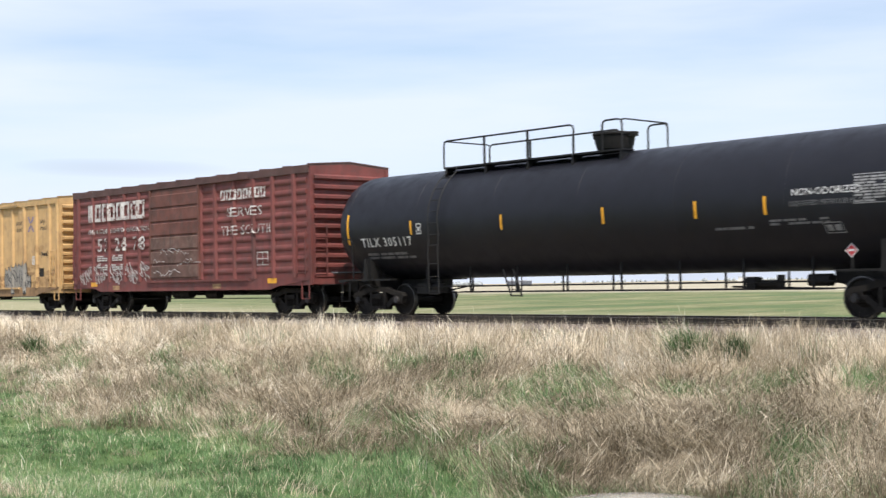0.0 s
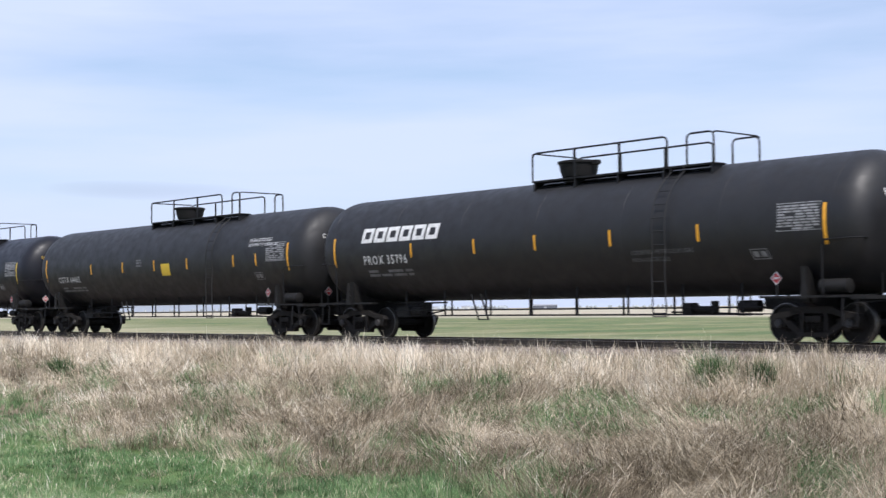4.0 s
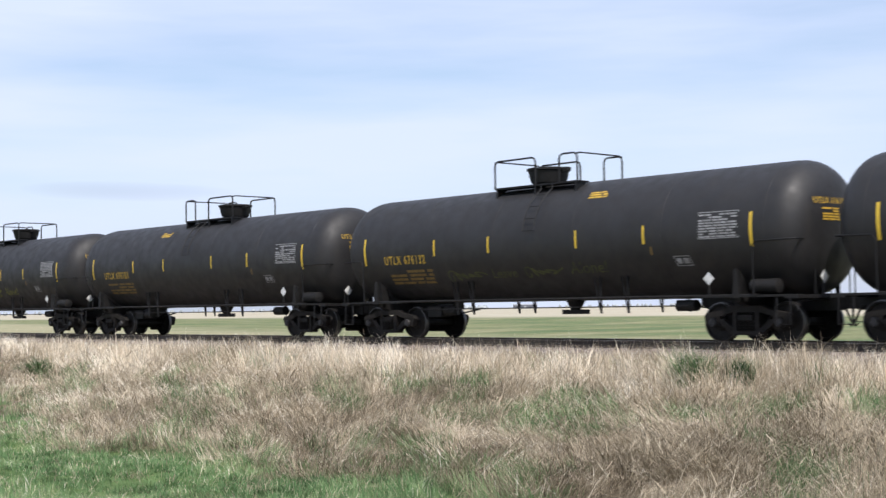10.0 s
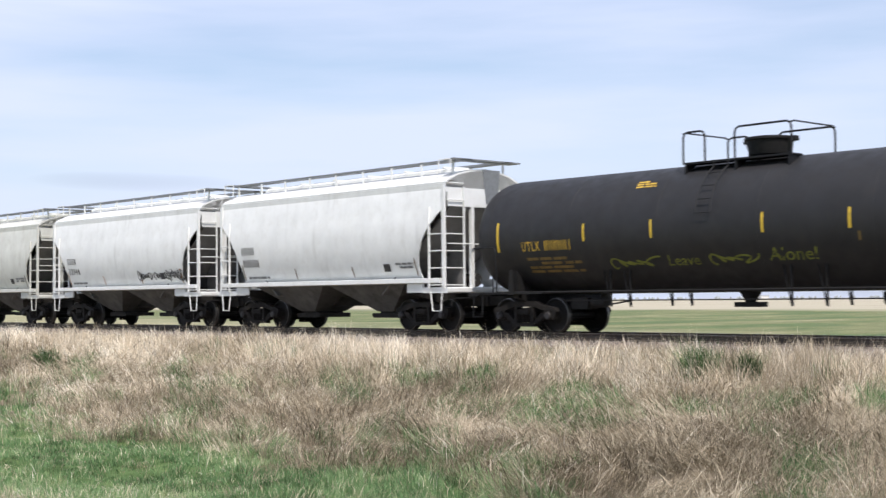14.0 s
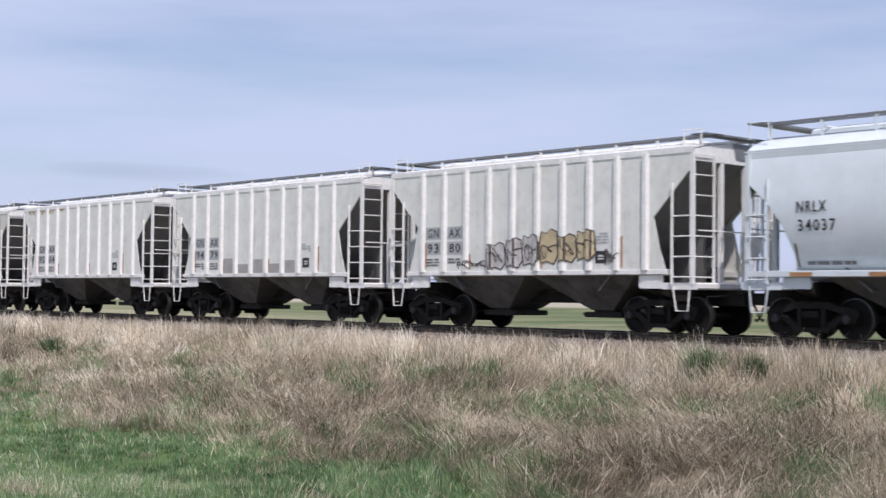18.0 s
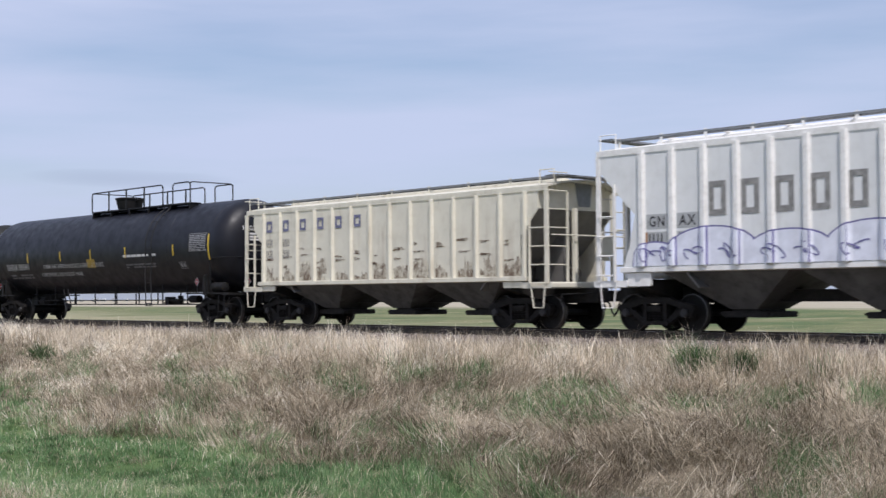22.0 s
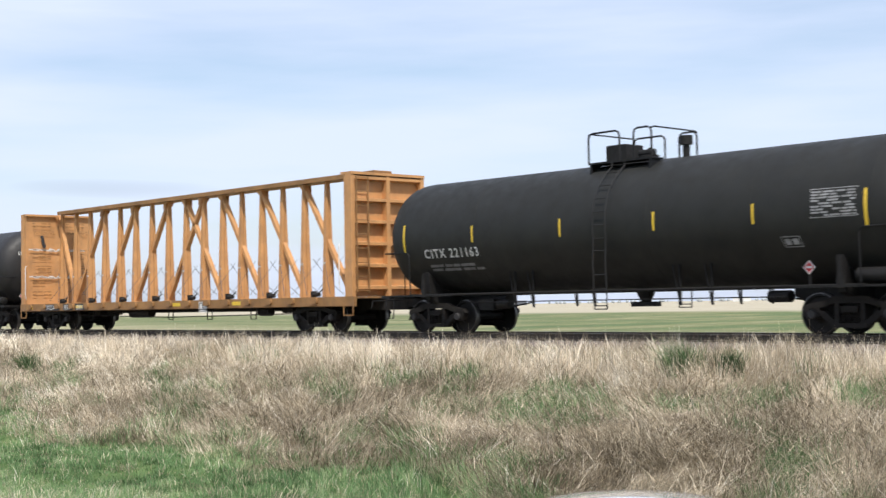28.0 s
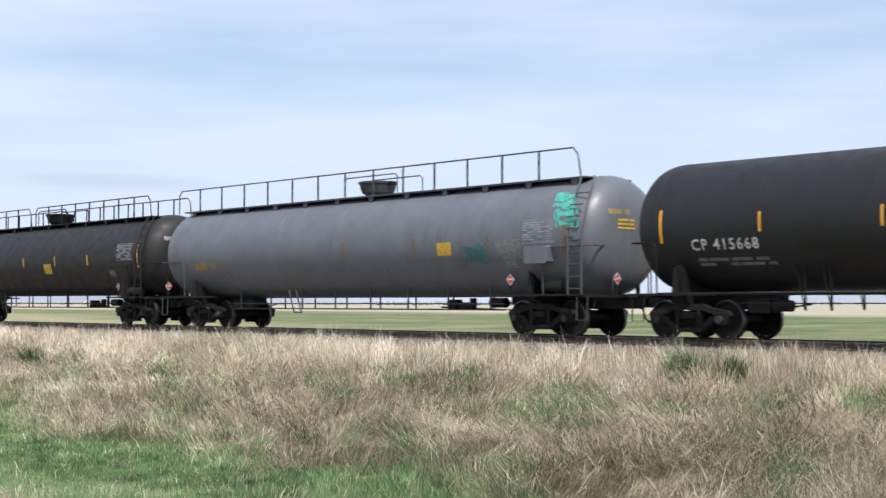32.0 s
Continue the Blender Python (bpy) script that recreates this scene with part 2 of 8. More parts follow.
# ---- mesh building ----
class G:
    """Vertices and faces of one mesh."""

    def __init__(self):
        self.v, self.f = [], []

    def add(self, v, f):
        o = len(self.v)
        self.v += [tuple(p) for p in v]
        self.f += [tuple(i + o for i in q) for q in f]
        return self

    def box(self, x0, x1, y0, y1, z0, z1, b=0.0):
        if b:
            return self.prism([(x0 + b, z0), (x1 - b, z0), (x1, z0 + b), (x1, z1 - b), (x1 - b, z1), (x0 + b, z1), (x0, z1 - b), (x0, z0 + b)], "y", y0, y1)
        v = [(x, y, z) for z in (z0, z1) for y in (y0, y1) for x in (x0, x1)]
        return self.add(v, [(0, 2, 3, 1), (4, 5, 7, 6), (0, 1, 5, 4), (2, 6, 7, 3), (0, 4, 6, 2), (1, 3, 7, 5)])

    def beam(self, p0, p1, w, h, up=(0, 0, 1)):
        p0, p1 = Vector(p0), Vector(p1)
        d = (p1 - p0).normalized()
        s = d.cross(Vector(up))
        s = s.normalized() if s.length > 1e-4 else Vector((1, 0, 0))
        u = s.cross(d)
        v = [p + s * a * w / 2 + u * b * h / 2 for p in (p0, p1) for a, b in ((-1, -1), (1, -1), (1, 1), (-1, 1))]
        return self.add(v, [(0, 3, 2, 1), (4, 5, 6, 7), (0, 1, 5, 4), (1, 2, 6, 5), (2, 3, 7, 6), (3, 0, 4, 7)])

    def tube(self, pts, r, n=6, closed=False):
        pts = [Vector(p) for p in pts]
        rings, o = [], len(self.v)
        ref = None
        for i, p in enumerate(pts):
            a = pts[i - 1] if i else (pts[-1] if closed else p)
            b = pts[i + 1] if i + 1 < len(pts) else (pts[0] if closed else p)
            d = (b - a).normalized()
            if ref is None:
                ref = d.orthogonal().normalized()
            ref = (ref - d * ref.dot(d)).normalized()
            s = d.cross(ref)
            rings.append([p + (ref * math.cos(2 * math.pi * k / n) + s * math.sin(2 * math.pi * k / n)) * r for k in range(n)])
        v = [q for ring in rings for q in ring]
        f, m = [], len(rings)
        for i in range(m if closed else m - 1):
            for k in range(n):
                j = (i + 1) % m
                f.append((i * n + k, i * n + (k + 1) % n, j * n + (k + 1) % n, j * n + k))
        if not closed:
            f += [tuple(range(n - 1, -1, -1)), tuple((m - 1) * n + k for k in range(n))]
        return self.add(v, f)

    def cyl(self, p0, p1, r, n=16, r1=None):
        p0, p1 = Vector(p0), Vector(p1)
        d = (p1 - p0).normalized()
        a = d.orthogonal().normalized()
        b = d.cross(a)
        v = [p + (a * math.cos(2 * math.pi * k / n) + b * math.sin(2 * math.pi * k / n)) * q for p, q in ((p0, r), (p1, r if r1 is None else r1)) for k in range(n)]
        f = [(k, (k + 1) % n, n + (k + 1) % n, n + k) for k in range(n)] + [tuple(range(n - 1, -1, -1)), tuple(range(n, 2 * n))]
        return self.add(v, f)

    def prism(self, poly, axis, a0, a1):
        """A polygon (x, z for axis y; y, z for axis x; x, y for axis z) drawn out along the axis."""
        put = {"x": lambda p, a: (a, p[0], p[1]), "y": lambda p, a: (p[0], a, p[1]), "z": lambda p, a: (p[0], p[1], a)}[axis]
        n = len(poly)
        area = sum(poly[i][0] * poly[(i + 1) % n][1] - poly[(i + 1) % n][0] * poly[i][1] for i in range(n))
        if (area < 0) != (axis == "y"):
            poly = poly[::-1]
        v = [put(p, a) for a in (a0, a1) for p in poly]
        f = [tuple(range(n - 1, -1, -1)), tuple(range(n, 2 * n))] + [(i, (i + 1) % n, n + (i + 1) % n, n + i) for i in range(n)]
        return self.add(v, f)

    def lathe(self, profile, n=32, y=0.0, z=0.0):
        """Profile of (x, r) turned round an axis along x."""
        v, f = [], []
        for x, r in profile:
            v += [(x, y + r * math.cos(2 * math.pi * k / n), z + r * math.sin(2 * math.pi * k / n)) for k in range(n)]
        for i in range(len(profile) - 1):
            f += [(i * n + k, (i + 1) * n + k, (i + 1) * n + (k + 1) % n, i * n + (k + 1) % n) for k in range(n)]
        f += [tuple(range(n)), tuple((len(profile) - 1) * n + k for k in range(n - 1, -1, -1))]
        return self.add(v, f)

    def mesh(self, name, material, smooth=35):
        me = bpy.data.meshes.new(name)
        me.from_pydata(self.v, [], self.f)
        me.materials.append(material)
        if smooth:
            me.shade_smooth()
            me.set_sharp_from_angle(angle=radians(smooth))
        return me


STENCILS = ("reporting_mark", "test_stencil", "gas_name", "gas_name_bar", "head_mark", "head_data", "data_block", "data_panel", "brand_word", "slogan", "roof_warning", "warning_block")   # fine lettering, one joined mesh each


def part(name, geo, material, parent, label="", smooth=35):
    """Links geo (or a mesh that was built before) as one mesh object under a thing or a part."""
    ob = new(name, geo.mesh(name, material, smooth) if isinstance(geo, G) else geo)
    ob.parent = parent
    if name in STENCILS:
        return tagged(ob, label, kind="stuff")
    return tagged(ob, label)


def thing(name, label, category, group="", kind="", m=None):
    ob = tagged(new(name), label, category, group, kind)
    if m is not None:
        ob.matrix_basis = m
    return ob


def solid(name, geo, material, label, category="", group="", kind="", smooth=35):
    return tagged(new(name, geo.mesh(name, material, smooth)), label, category, group, kind)


# ---- ground ----
PROFILE = [(-4000, -1.35), (-200, -1.2), (-12, -1.12), (5.0, -1.15), (7.0, -1.38), (9.5, -1.60), (11.5, -1.68), (13.0, -1.56), (17.0, -1.13), (20.5, -0.74), (22.6, -0.50), (23.4, -0.45),
           (24.05, -0.46), (29.2, -0.46), (31.0, -0.62), (36.0, -1.15), (60.0, -1.25), (200, -1.4), (900, -2.2), (4600, -4.0)]


def ground_z(y):
    for (a, za), (b, zb) in zip(PROFILE, PROFILE[1:]):
        if y <= b:
            return za + (zb - za) * (y - a) / (b - a)
    return PROFILE[-1][1]


def lumps(x, y):
    """Unevenness of the bank, in metres."""
    if not 6.5 < y < 24.0:
        return 0.0
    fade = min(1, (y - 6.5) / 2, (24.0 - y) / 1.5)
    return fade * (0.18 * noise.noise((x * 0.32, y * 0.4, 3.1)) + 0.13 * noise.noise((x * 1.1, y * 1.3, 7.7)))


def soil_material():
    k = Nodes("ground_soil_and_turf")
    pos = k.tc.outputs["Object"]
    sep = k.n.new("ShaderNodeSeparateXYZ")
    k.l.new(pos, sep.inputs[0])
    y = sep.outputs["Y"]
    # field beyond the track: young green crop with pale patches, then stubble
    crop = k.ramp(k.noise(0.11, 6, 0.72, (1, 0.45, 1)), [(0.32, (0.30, 0.275, 0.175)), (0.45, (0.19, 0.20, 0.105)), (0.56, (0.115, 0.155, 0.07)), (0.72, (0.085, 0.13, 0.058))])
    fine = k.ramp(k.noise(0.8, 7, 0.75, (1, 0.25, 1)), [(0.33, (0.62, 0.62, 0.6)), (0.66, (1.25, 1.22, 1.15))])
    mulc = k.n.new("ShaderNodeMix")
    mulc.data_type, mulc.blend_type = "RGBA", "MULTIPLY"
    mulc.inputs["Factor"].default_value = 1.0
    k.l.new(crop, mulc.inputs["A"])
    k.l.new(fine, mulc.inputs["B"])
    stubble = k.ramp(k.noise(0.02, 4, 0.6, (1, 4, 1)), [(0.35, (0.33, 0.295, 0.215)), (0.65, (0.44, 0.40, 0.31))])
    wob = k.math("MULTIPLY", k.noise(0.012, 3), 60.0)
    far = k.level(k.math("ADD", y, wob), 212.0, 258.0)
    verge = k.ramp(k.noise(0.5, 6, 0.7, (1, 0.35, 1)), [(0.33, (0.37, 0.325, 0.225)), (0.52, (0.28, 0.265, 0.16)), (0.68, (0.19, 0.20, 0.10))])
    slant = k.math("ADD", y, k.math("MULTIPLY", k.math("ADD", sep.outputs["X"], 60.0), 0.30))
    crop_and_verge = k.mix(k.level(k.math("ADD", slant, k.math("MULTIPLY", k.noise(0.05, 3), 24.0)), 62.0, 86.0), verge, mulc.outputs["Result"])
    field = k.mix(far, crop_and_verge, stubble)
    # bank: dry thatch, green in the ditch
    thatch = k.ramp(k.noise(1.6, 6, 0.7), [(0.3, (0.10, 0.08, 0.055)), (0.55, (0.20, 0.165, 0.115)), (0.75, (0.32, 0.27, 0.20))])
    ditch = k.ramp(k.noise(2.2, 6, 0.7), [(0.3, (0.05, 0.10, 0.03)), (0.7, (0.15, 0.21, 0.08))])
    d = k.level(k.math("ADD", y, k.math("MULTIPLY", k.noise(0.35, 3), 3.0)), 13.2, 14.6, 1.0, 0.0)
    near = k.mix(d, thatch, ditch)
    color = k.mix(k.level(y, 28.5, 31.0), near, field)
    k.bump(k.noise(9, 7, 0.7), 0.8, 0.06)
    return k.set(color, 0.95, spec=0.15)


def build_ground():
    xs = sorted(set([-4500, -2500, -1400, -800, -500, -300, -200, -150, -110, 60, 110, 200, 400, 700, 1200, 2500, 4500] + [-90 + 1.0 * i for i in range(131)]))
    ys = sorted(set([-4000, -1500, -600, -200, -80, -30, -12, -4, 0, 3, 29.2, 31, 33, 36, 45, 60, 90, 130, 200, 320, 520, 900, 1500, 2600, 4600, 24.0, 24.05] + [5 + 0.5 * i for i in range(39)]))
    ys = [y for y in ys if not 24.05 < y < 29.2]
    v = [(x, y, ground_z(y) + (lumps(x, y) if -90 < x < 40 else 0) + (0.25 * noise.noise((x * 0.01, y * 0.012, 0)) if y > 60 else 0)) for y in ys for x in xs]
    n = len(xs)
    f = [(j * n + i, j * n + i + 1, (j + 1) * n + i + 1, (j + 1) * n + i) for j in range(len(ys) - 1) for i in range(n - 1)]
    solid("ground", G().add(v, f), soil_material(), "uneven grassy ground falling to a ditch, with green crop and pale stubble beyond", "ground", kind="structure", smooth=60)


build_ground()


# ---- track ----
def build_track():
    k = Nodes("ballast_stone")
    isl = k.n.new("ShaderNodeNewGeometry")
    c = k.ramp(isl.outputs["Random Per Island"], [(0.0, (0.12, 0.10, 0.085)), (0.4, (0.24, 0.205, 0.18)), (0.75, (0.33, 0.29, 0.26)), (1.0, (0.46, 0.39, 0.34))])
    stone = k.set(k.mix(k.level(k.noise(30, 4), 0.3, 0.7, 0, 0.5), c, (0.16, 0.14, 0.13)), 0.9, spec=0.2)
    k = Nodes("ballast_bed_grit")
    bed_c = k.ramp(k.noise(24, 6, 0.75), [(0.3, (0.09, 0.073, 0.06)), (0.5, (0.25, 0.21, 0.18)), (0.7, (0.42, 0.365, 0.32))])
    k.bump(k.noise(30, 5, 0.7), 1.0, 0.05)
    bed_m = k.set(bed_c, 0.95, spec=0.2)
    wood = paint("creosoted_wood", (0.055, 0.043, 0.034), 0.85, 0.35, (0.14, 0.12, 0.1), 0.5, None, 0, 0.5, 6)
    rail_m = paint("rusty_rail", (0.032, 0.024, 0.019), 0.7, 0.3, (0.035, 0.026, 0.02), 0.6, None, 0, 0.3, 6)

    bed = thing("track_bed", "grey crushed-stone ballast bed under the railway track", "ballast", kind="structure")
    sec = [(-2.62, -0.46), (-2.2, -0.40), (-1.62, -0.215), (-1.3, -0.20), (1.3, -0.20), (1.62, -0.215), (2.2, -0.40), (2.62, -0.46)]
    xs = [-1200, -300, -120] + [-90 + i for i in range(120)] + [60, 300, 1200]
    v = [(x, TRACK_Y + y, z + (0.03 * noise.noise((x * 1.3, y * 2, 0)) if 0 < j < 7 else 0)) for x in xs for j, (y, z) in enumerate(sec)]
    f = [(i * 8 + j, (i + 1) * 8 + j, (i + 1) * 8 + j + 1, i * 8 + j + 1) for i in range(len(xs) - 1) for j in range(7)]
    part("bed", G().add(v, f), bed_m, bed, smooth=60)
    rng = np.random.default_rng(5)
    g = G()
    for _ in range(14000):
        x = -62 + 62 * rng.random()
        y = -2.75 + 1.5 * rng.random() ** 1.3
        z = -0.46 + max(0, min(1, (y + 2.62) / 1.0)) * 0.245
        s = 0.018 + 0.03 * rng.random()
        a = rng.random() * 6.28
        p = [(math.cos(a + q * 1.57) * s * (0.7 + 0.6 * rng.random()), math.sin(a + q * 1.57) * s * (0.7 + 0.6 * rng.random())) for q in range(4)]
        h = s * (0.9 + 0.6 * rng.random())
        v = [(x + px, TRACK_Y + y + py, z - 0.01) for px, py in p] + [(x + px * 0.6, TRACK_Y + y + py * 0.6, z + h) for px, py in p]
        g.add(v, [(0, 1, 5, 4), (1, 2, 6, 5), (2, 3, 7, 6), (3, 0, 4, 7), (4, 5, 6, 7)])
    stones = part("loose_stones", g, stone, bed, "scattered grey and tan crushed stone", smooth=0)
    stones["kind"] = "stuff"

    track = thing("railway_track", "rusty steel rails on dark wooden sleepers", "railway track", kind="structure")
    tie = G().box(-0.115, 0.115, -1.3, 1.3, -0.36, -0.18, 0.012).mesh("sleeper", wood)
    for i in range(140):
        ob = part("sleeper", tie, None, track)
        ob.location = (-62 + 0.53 * i, TRACK_Y, 0.004 * math.sin(i * 7.3))
    more = G()
    for a, b in ((-420, -62.4), (12.6, 160)):
        for i in range(int((b - a) / 0.53)):
            x = a + 0.53 * i
            more.box(x - 0.115, x + 0.115, TRACK_Y - 1.3, TRACK_Y + 1.3, -0.36, -0.18)
    part("far_sleepers", more, wood, track)["kind"] = "stuff"
    prof = [(-0.07, -0.172), (0.07, -0.172), (0.07, -0.160), (0.012, -0.140), (0.010, -0.045), (0.036, -0.032), (0.036, -0.006), (0.028, 0.0), (-0.028, 0.0), (-0.036, -0.006), (-0.036, -0.032), (-0.010, -0.045), (-0.012, -0.140), (-0.07, -0.160)]
    for s in (-0.753, 0.753):
        rail = part("rail", G().prism([(TRACK_Y + s + y, z) for y, z in prof], "x", -1200, 1200), rail_m, track, "rust-brown steel rail with a worn bright head", 0)
        part("rail_head", G().box(-1200, 1200, TRACK_Y + s - 0.027, TRACK_Y + s + 0.027, 0.0005, 0.002), M_TREAD, rail)
    plate = G().box(-0.1, 0.1, -0.17, 0.17, -0.18, -0.165).box(-0.05, -0.02, -0.1, -0.06, -0.17, -0.145).box(0.02, 0.05, 0.06, 0.1, -0.17, -0.145).mesh("tie_plate", rail_m)
    for i in range(120):
        ob = part("tie_plate", plate, None, track)
        ob.location = (-62 + 0.53 * i, TRACK_Y - 0.753, 0.001)


build_track()


# ---- trucks, couplers and lettering that all cars share ----
WHEEL_R = 0.457
M_LADDER = plain("ladder_black", (0.006, 0.006, 0.0065), 0.7)
AXLE = 0.889


def shared_meshes():
    d = {}
    g = G()
    for s in (-1, 1):
        # wheel: hub, plate, rim, tread and flange, outwards from the inside
        y = [(0.665, 0.475), (0.695, 0.482), (0.705, 0.462), (0.80, 0.455), (0.805, 0.40), (0.765, 0.385), (0.755, 0.20), (0.80, 0.15), (0.80, 0.09), (0.62, 0.09), (0.62, 0.15), (0.70, 0.20), (0.70, 0.385), (0.665, 0.40), (0.665, 0.475)]
        n, v, f = 24, [], []
        for a, r in y:
            v += [(r * math.cos(2 * math.pi * k / n), s * a, r * math.sin(2 * math.pi * k / n)) for k in range(n)]
        for i in range(len(y) - 1):
            for k in range(n):
                q = (i * n + k, (i + 1) * n + k, (i + 1) * n + (k + 1) % n, i * n + (k + 1) % n)
                f.append(q if s > 0 else q[::-1])
        g.add(v, f)
    g.cyl((0, -1.02, 0), (0, 1.02, 0), 0.085, 12)
    d["wheelset"] = g.mesh("wheelset", M_WHEEL)
    g = G()
    for s in (-1, 1):
        n = 24
        v = [(r * math.cos(2 * math.pi * k / n), s * a, r * math.sin(2 * math.pi * k / n)) for a, r in ((0.702, 0.464), (0.802, 0.457), (0.808, 0.437)) for k in range(n)]
        g.add(v, [(i * n + k, (i + 1) * n + k, (i + 1) * n + (k + 1) % n, i * n + (k + 1) % n) for i in range(2) for k in range(n)])
    d["tread"] = g.mesh("tread", M_RIM)
    g = G()
    for s in (-1, 1):
        g.cyl((0, s * 1.10, 0), (0, s * 1.16, 0), 0.105, 16, 0.085)
        for k in range(3):
            a = k * 2.094
            g.cyl((0.05 * math.cos(a), s * 1.155, 0.05 * math.sin(a)), (0.05 * math.cos(a), s * 1.178, 0.05 * math.sin(a)), 0.016, 6)
    d["bearing_cap"] = g.mesh("bearing_cap", M_CAP)
    # cast side frame: top chord, pedestals with journal boxes, struts and spring seat
    g = G()
    g.prism([(-1.16, 0.56), (-1.10, 0.66), (-0.62, 0.74), (-0.40, 0.83), (0.40, 0.83), (0.62, 0.74), (1.10, 0.66), (1.16, 0.56), (0.66, 0.60), (0.38, 0.68), (-0.38, 0.68), (-0.66, 0.60)], "y", -0.09, 0.09)
    for s in (-1, 1):
        g.prism([(s * 0.72, 0.60), (s * 0.74, 0.38), (s * 0.80, 0.36), (s * 0.80, 0.56), (s * 0.98, 0.56), (s * 0.98, 0.36), (s * 1.06, 0.36), (s * 1.15, 0.58)], "y", -0.085, 0.085)
        g.prism([(s * 0.76, 0.52), (s * 0.70, 0.40), (s * 0.40, 0.19), (s * 0.34, 0.22), (s * 0.34, 0.30), (s * 0.62, 0.52)], "y", -0.075, 0.075)
        g.box(s * 0.30 - 0.05, s * 0.30 + 0.05, -0.10, 0.10, 0.26, 0.72)
        g.cyl((s * AXLE, -0.11, WHEEL_R), (s * AXLE, 0.11, WHEEL_R), 0.115, 14)
    g.box(-0.42, 0.42, -0.13, 0.13, 0.165, 0.26, 0.03)
    d["side_frame"] = g.mesh("side_frame", M_TRUCK)
    g = G()
    for cx, cy in ((0, 0),):
        turns, pts = 4, []
        for i in range(turns * 6 + 1):
            a = i * math.pi / 3
            pts.append((cx + 0.055 * math.cos(a), cy + 0.055 * math.sin(a), 0.26 + 0.24 * i / (turns * 6)))
        g.tube(pts, 0.016, 4)
    d["coil_spring"] = g.mesh("coil_spring", M_TRUCK)
    g = G().prism([(-1.13, 0.50), (-1.13, 0.62), (-0.6, 0.68), (0.6, 0.68), (1.13, 0.62), (1.13, 0.50), (0.5, 0.40), (-0.5, 0.40)], "x", -0.2, 0.2)
    g.cyl((0, 0, 0.68), (0, 0, 0.80), 0.2, 16)
    g.box(-0.27, 0.27, -0.93, 0.93, 0.265, 0.66)
    for s in (-1, 1):
        g.cyl((0, s * 0.62, 0.66), (0, s * 0.62, 0.74), 0.08, 10)
    d["bolster"] = g.mesh("bolster", M_TRUCK)
    g = G()
    for s in (-1, 1):
        g.beam((s * 0.40, -0.8, 0.42), (s * 0.40, 0.8, 0.42), 0.06, 0.10)
        for q in (-0.75, 0.75):
            g.box(s * 0.43 - 0.04, s * 0.43 + 0.05, q - 0.06, q + 0.06, 0.32, 0.56)
        g.beam((s * 0.40, 0, 0.42), (s * 0.1, 0, 0.30), 0.05, 0.05)
    d["brake_beam"] = g.mesh("brake_beam", M_TRUCK)
    # knuckle coupler with its shank, lift bar and air hose
    g = G()
    g.box(-0.55, 0.1, -0.09, 0.09, 0.79, 0.95, 0.02)
    g.prism([(0.05, -0.14), (0.30, -0.16), (0.40, -0.09), (0.33, -0.05), (0.20, -0.02), (0.20, 0.06), (0.34, 0.12), (0.34, 0.18), (0.12, 0.18), (0.02, 0.10)], "z", 0.73, 1.01)
    d["coupler"] = g.mesh("coupler", M_TRUCK)
    g = G().tube([(-0.05, 0.22, 0.82), (0.06, 0.24, 0.66), (0.16, 0.22, 0.46), (0.30, 0.16, 0.36), (0.42, 0.05, 0.40)], 0.025, 6)
    d["air_hose"] = g.mesh("air_hose", M_HOSE)
    d["lift_bar"] = G().tube([(-0.1, -1.45, 0.72), (-0.1, -1.4, 0.92), (-0.1, -0.25, 0.95), (0.08, -0.2, 1.0), (0.1, 0.0, 1.0)], 0.016, 6).mesh("lift_bar", M_FRAME)
    return d


SH = shared_meshes()
WHEELSETS = []   # (wheelset, place along its car, car): they turn as their car rolls


def add_trucks(car, tc):
    for c in (-tc, tc):
        tr = part("truck", SH["bolster"], None, car, "two-axle cast-steel freight truck, dark with brake dust")
        tr.location = (c, 0, 0)
        for s in (-1, 1):
            part("side_frame", SH["side_frame"], None, tr).location = (0, s * 1.0, 0)
            for q in (-1, 0, 1):
                part("coil_spring", SH["coil_spring"], None, tr).location = (0.15 * q, s * 1.07, 0)
            ws = part("wheelset", SH["wheelset_full"], None, tr, "steel wheelset with bright treads and pale bearing caps")
            ws.location = (s * AXLE, 0, WHEEL_R)
            WHEELSETS.append((ws, c + s * AXLE, car))
        part("brake_beam", SH["brake_beam"], None, tr)


def joined(name, meshes):
    """One mesh out of several, keeping their materials."""
    bm, mats = bmesh.new(), []
    for me in meshes:
        before = len(bm.faces)
        bm.from_mesh(me)
        bm.faces.ensure_lookup_table()
        mats.append(me.materials[0])
        for fc in bm.faces[before:]:
            fc.material_index = len(mats) - 1
    out = bpy.data.meshes.new(name)
    bm.to_mesh(out)
    bm.free()
    for m in mats:
        out.materials.append(m)
    return out


SH["wheelset_full"] = joined("wheelset", [SH["wheelset"], SH["tread"], SH["bearing_cap"]])


def add_couplers(car, reach):
    for s in (-1, 1):
        for key in ("coupler", "air_hose", "lift_bar"):
            ob = part(key, SH[key], None, car)
            ob.location = (s * (reach - 0.36), 0, 0)
            if s < 0:
                ob.rotation_euler = (0, 0, math.pi)


LETTERS = {}


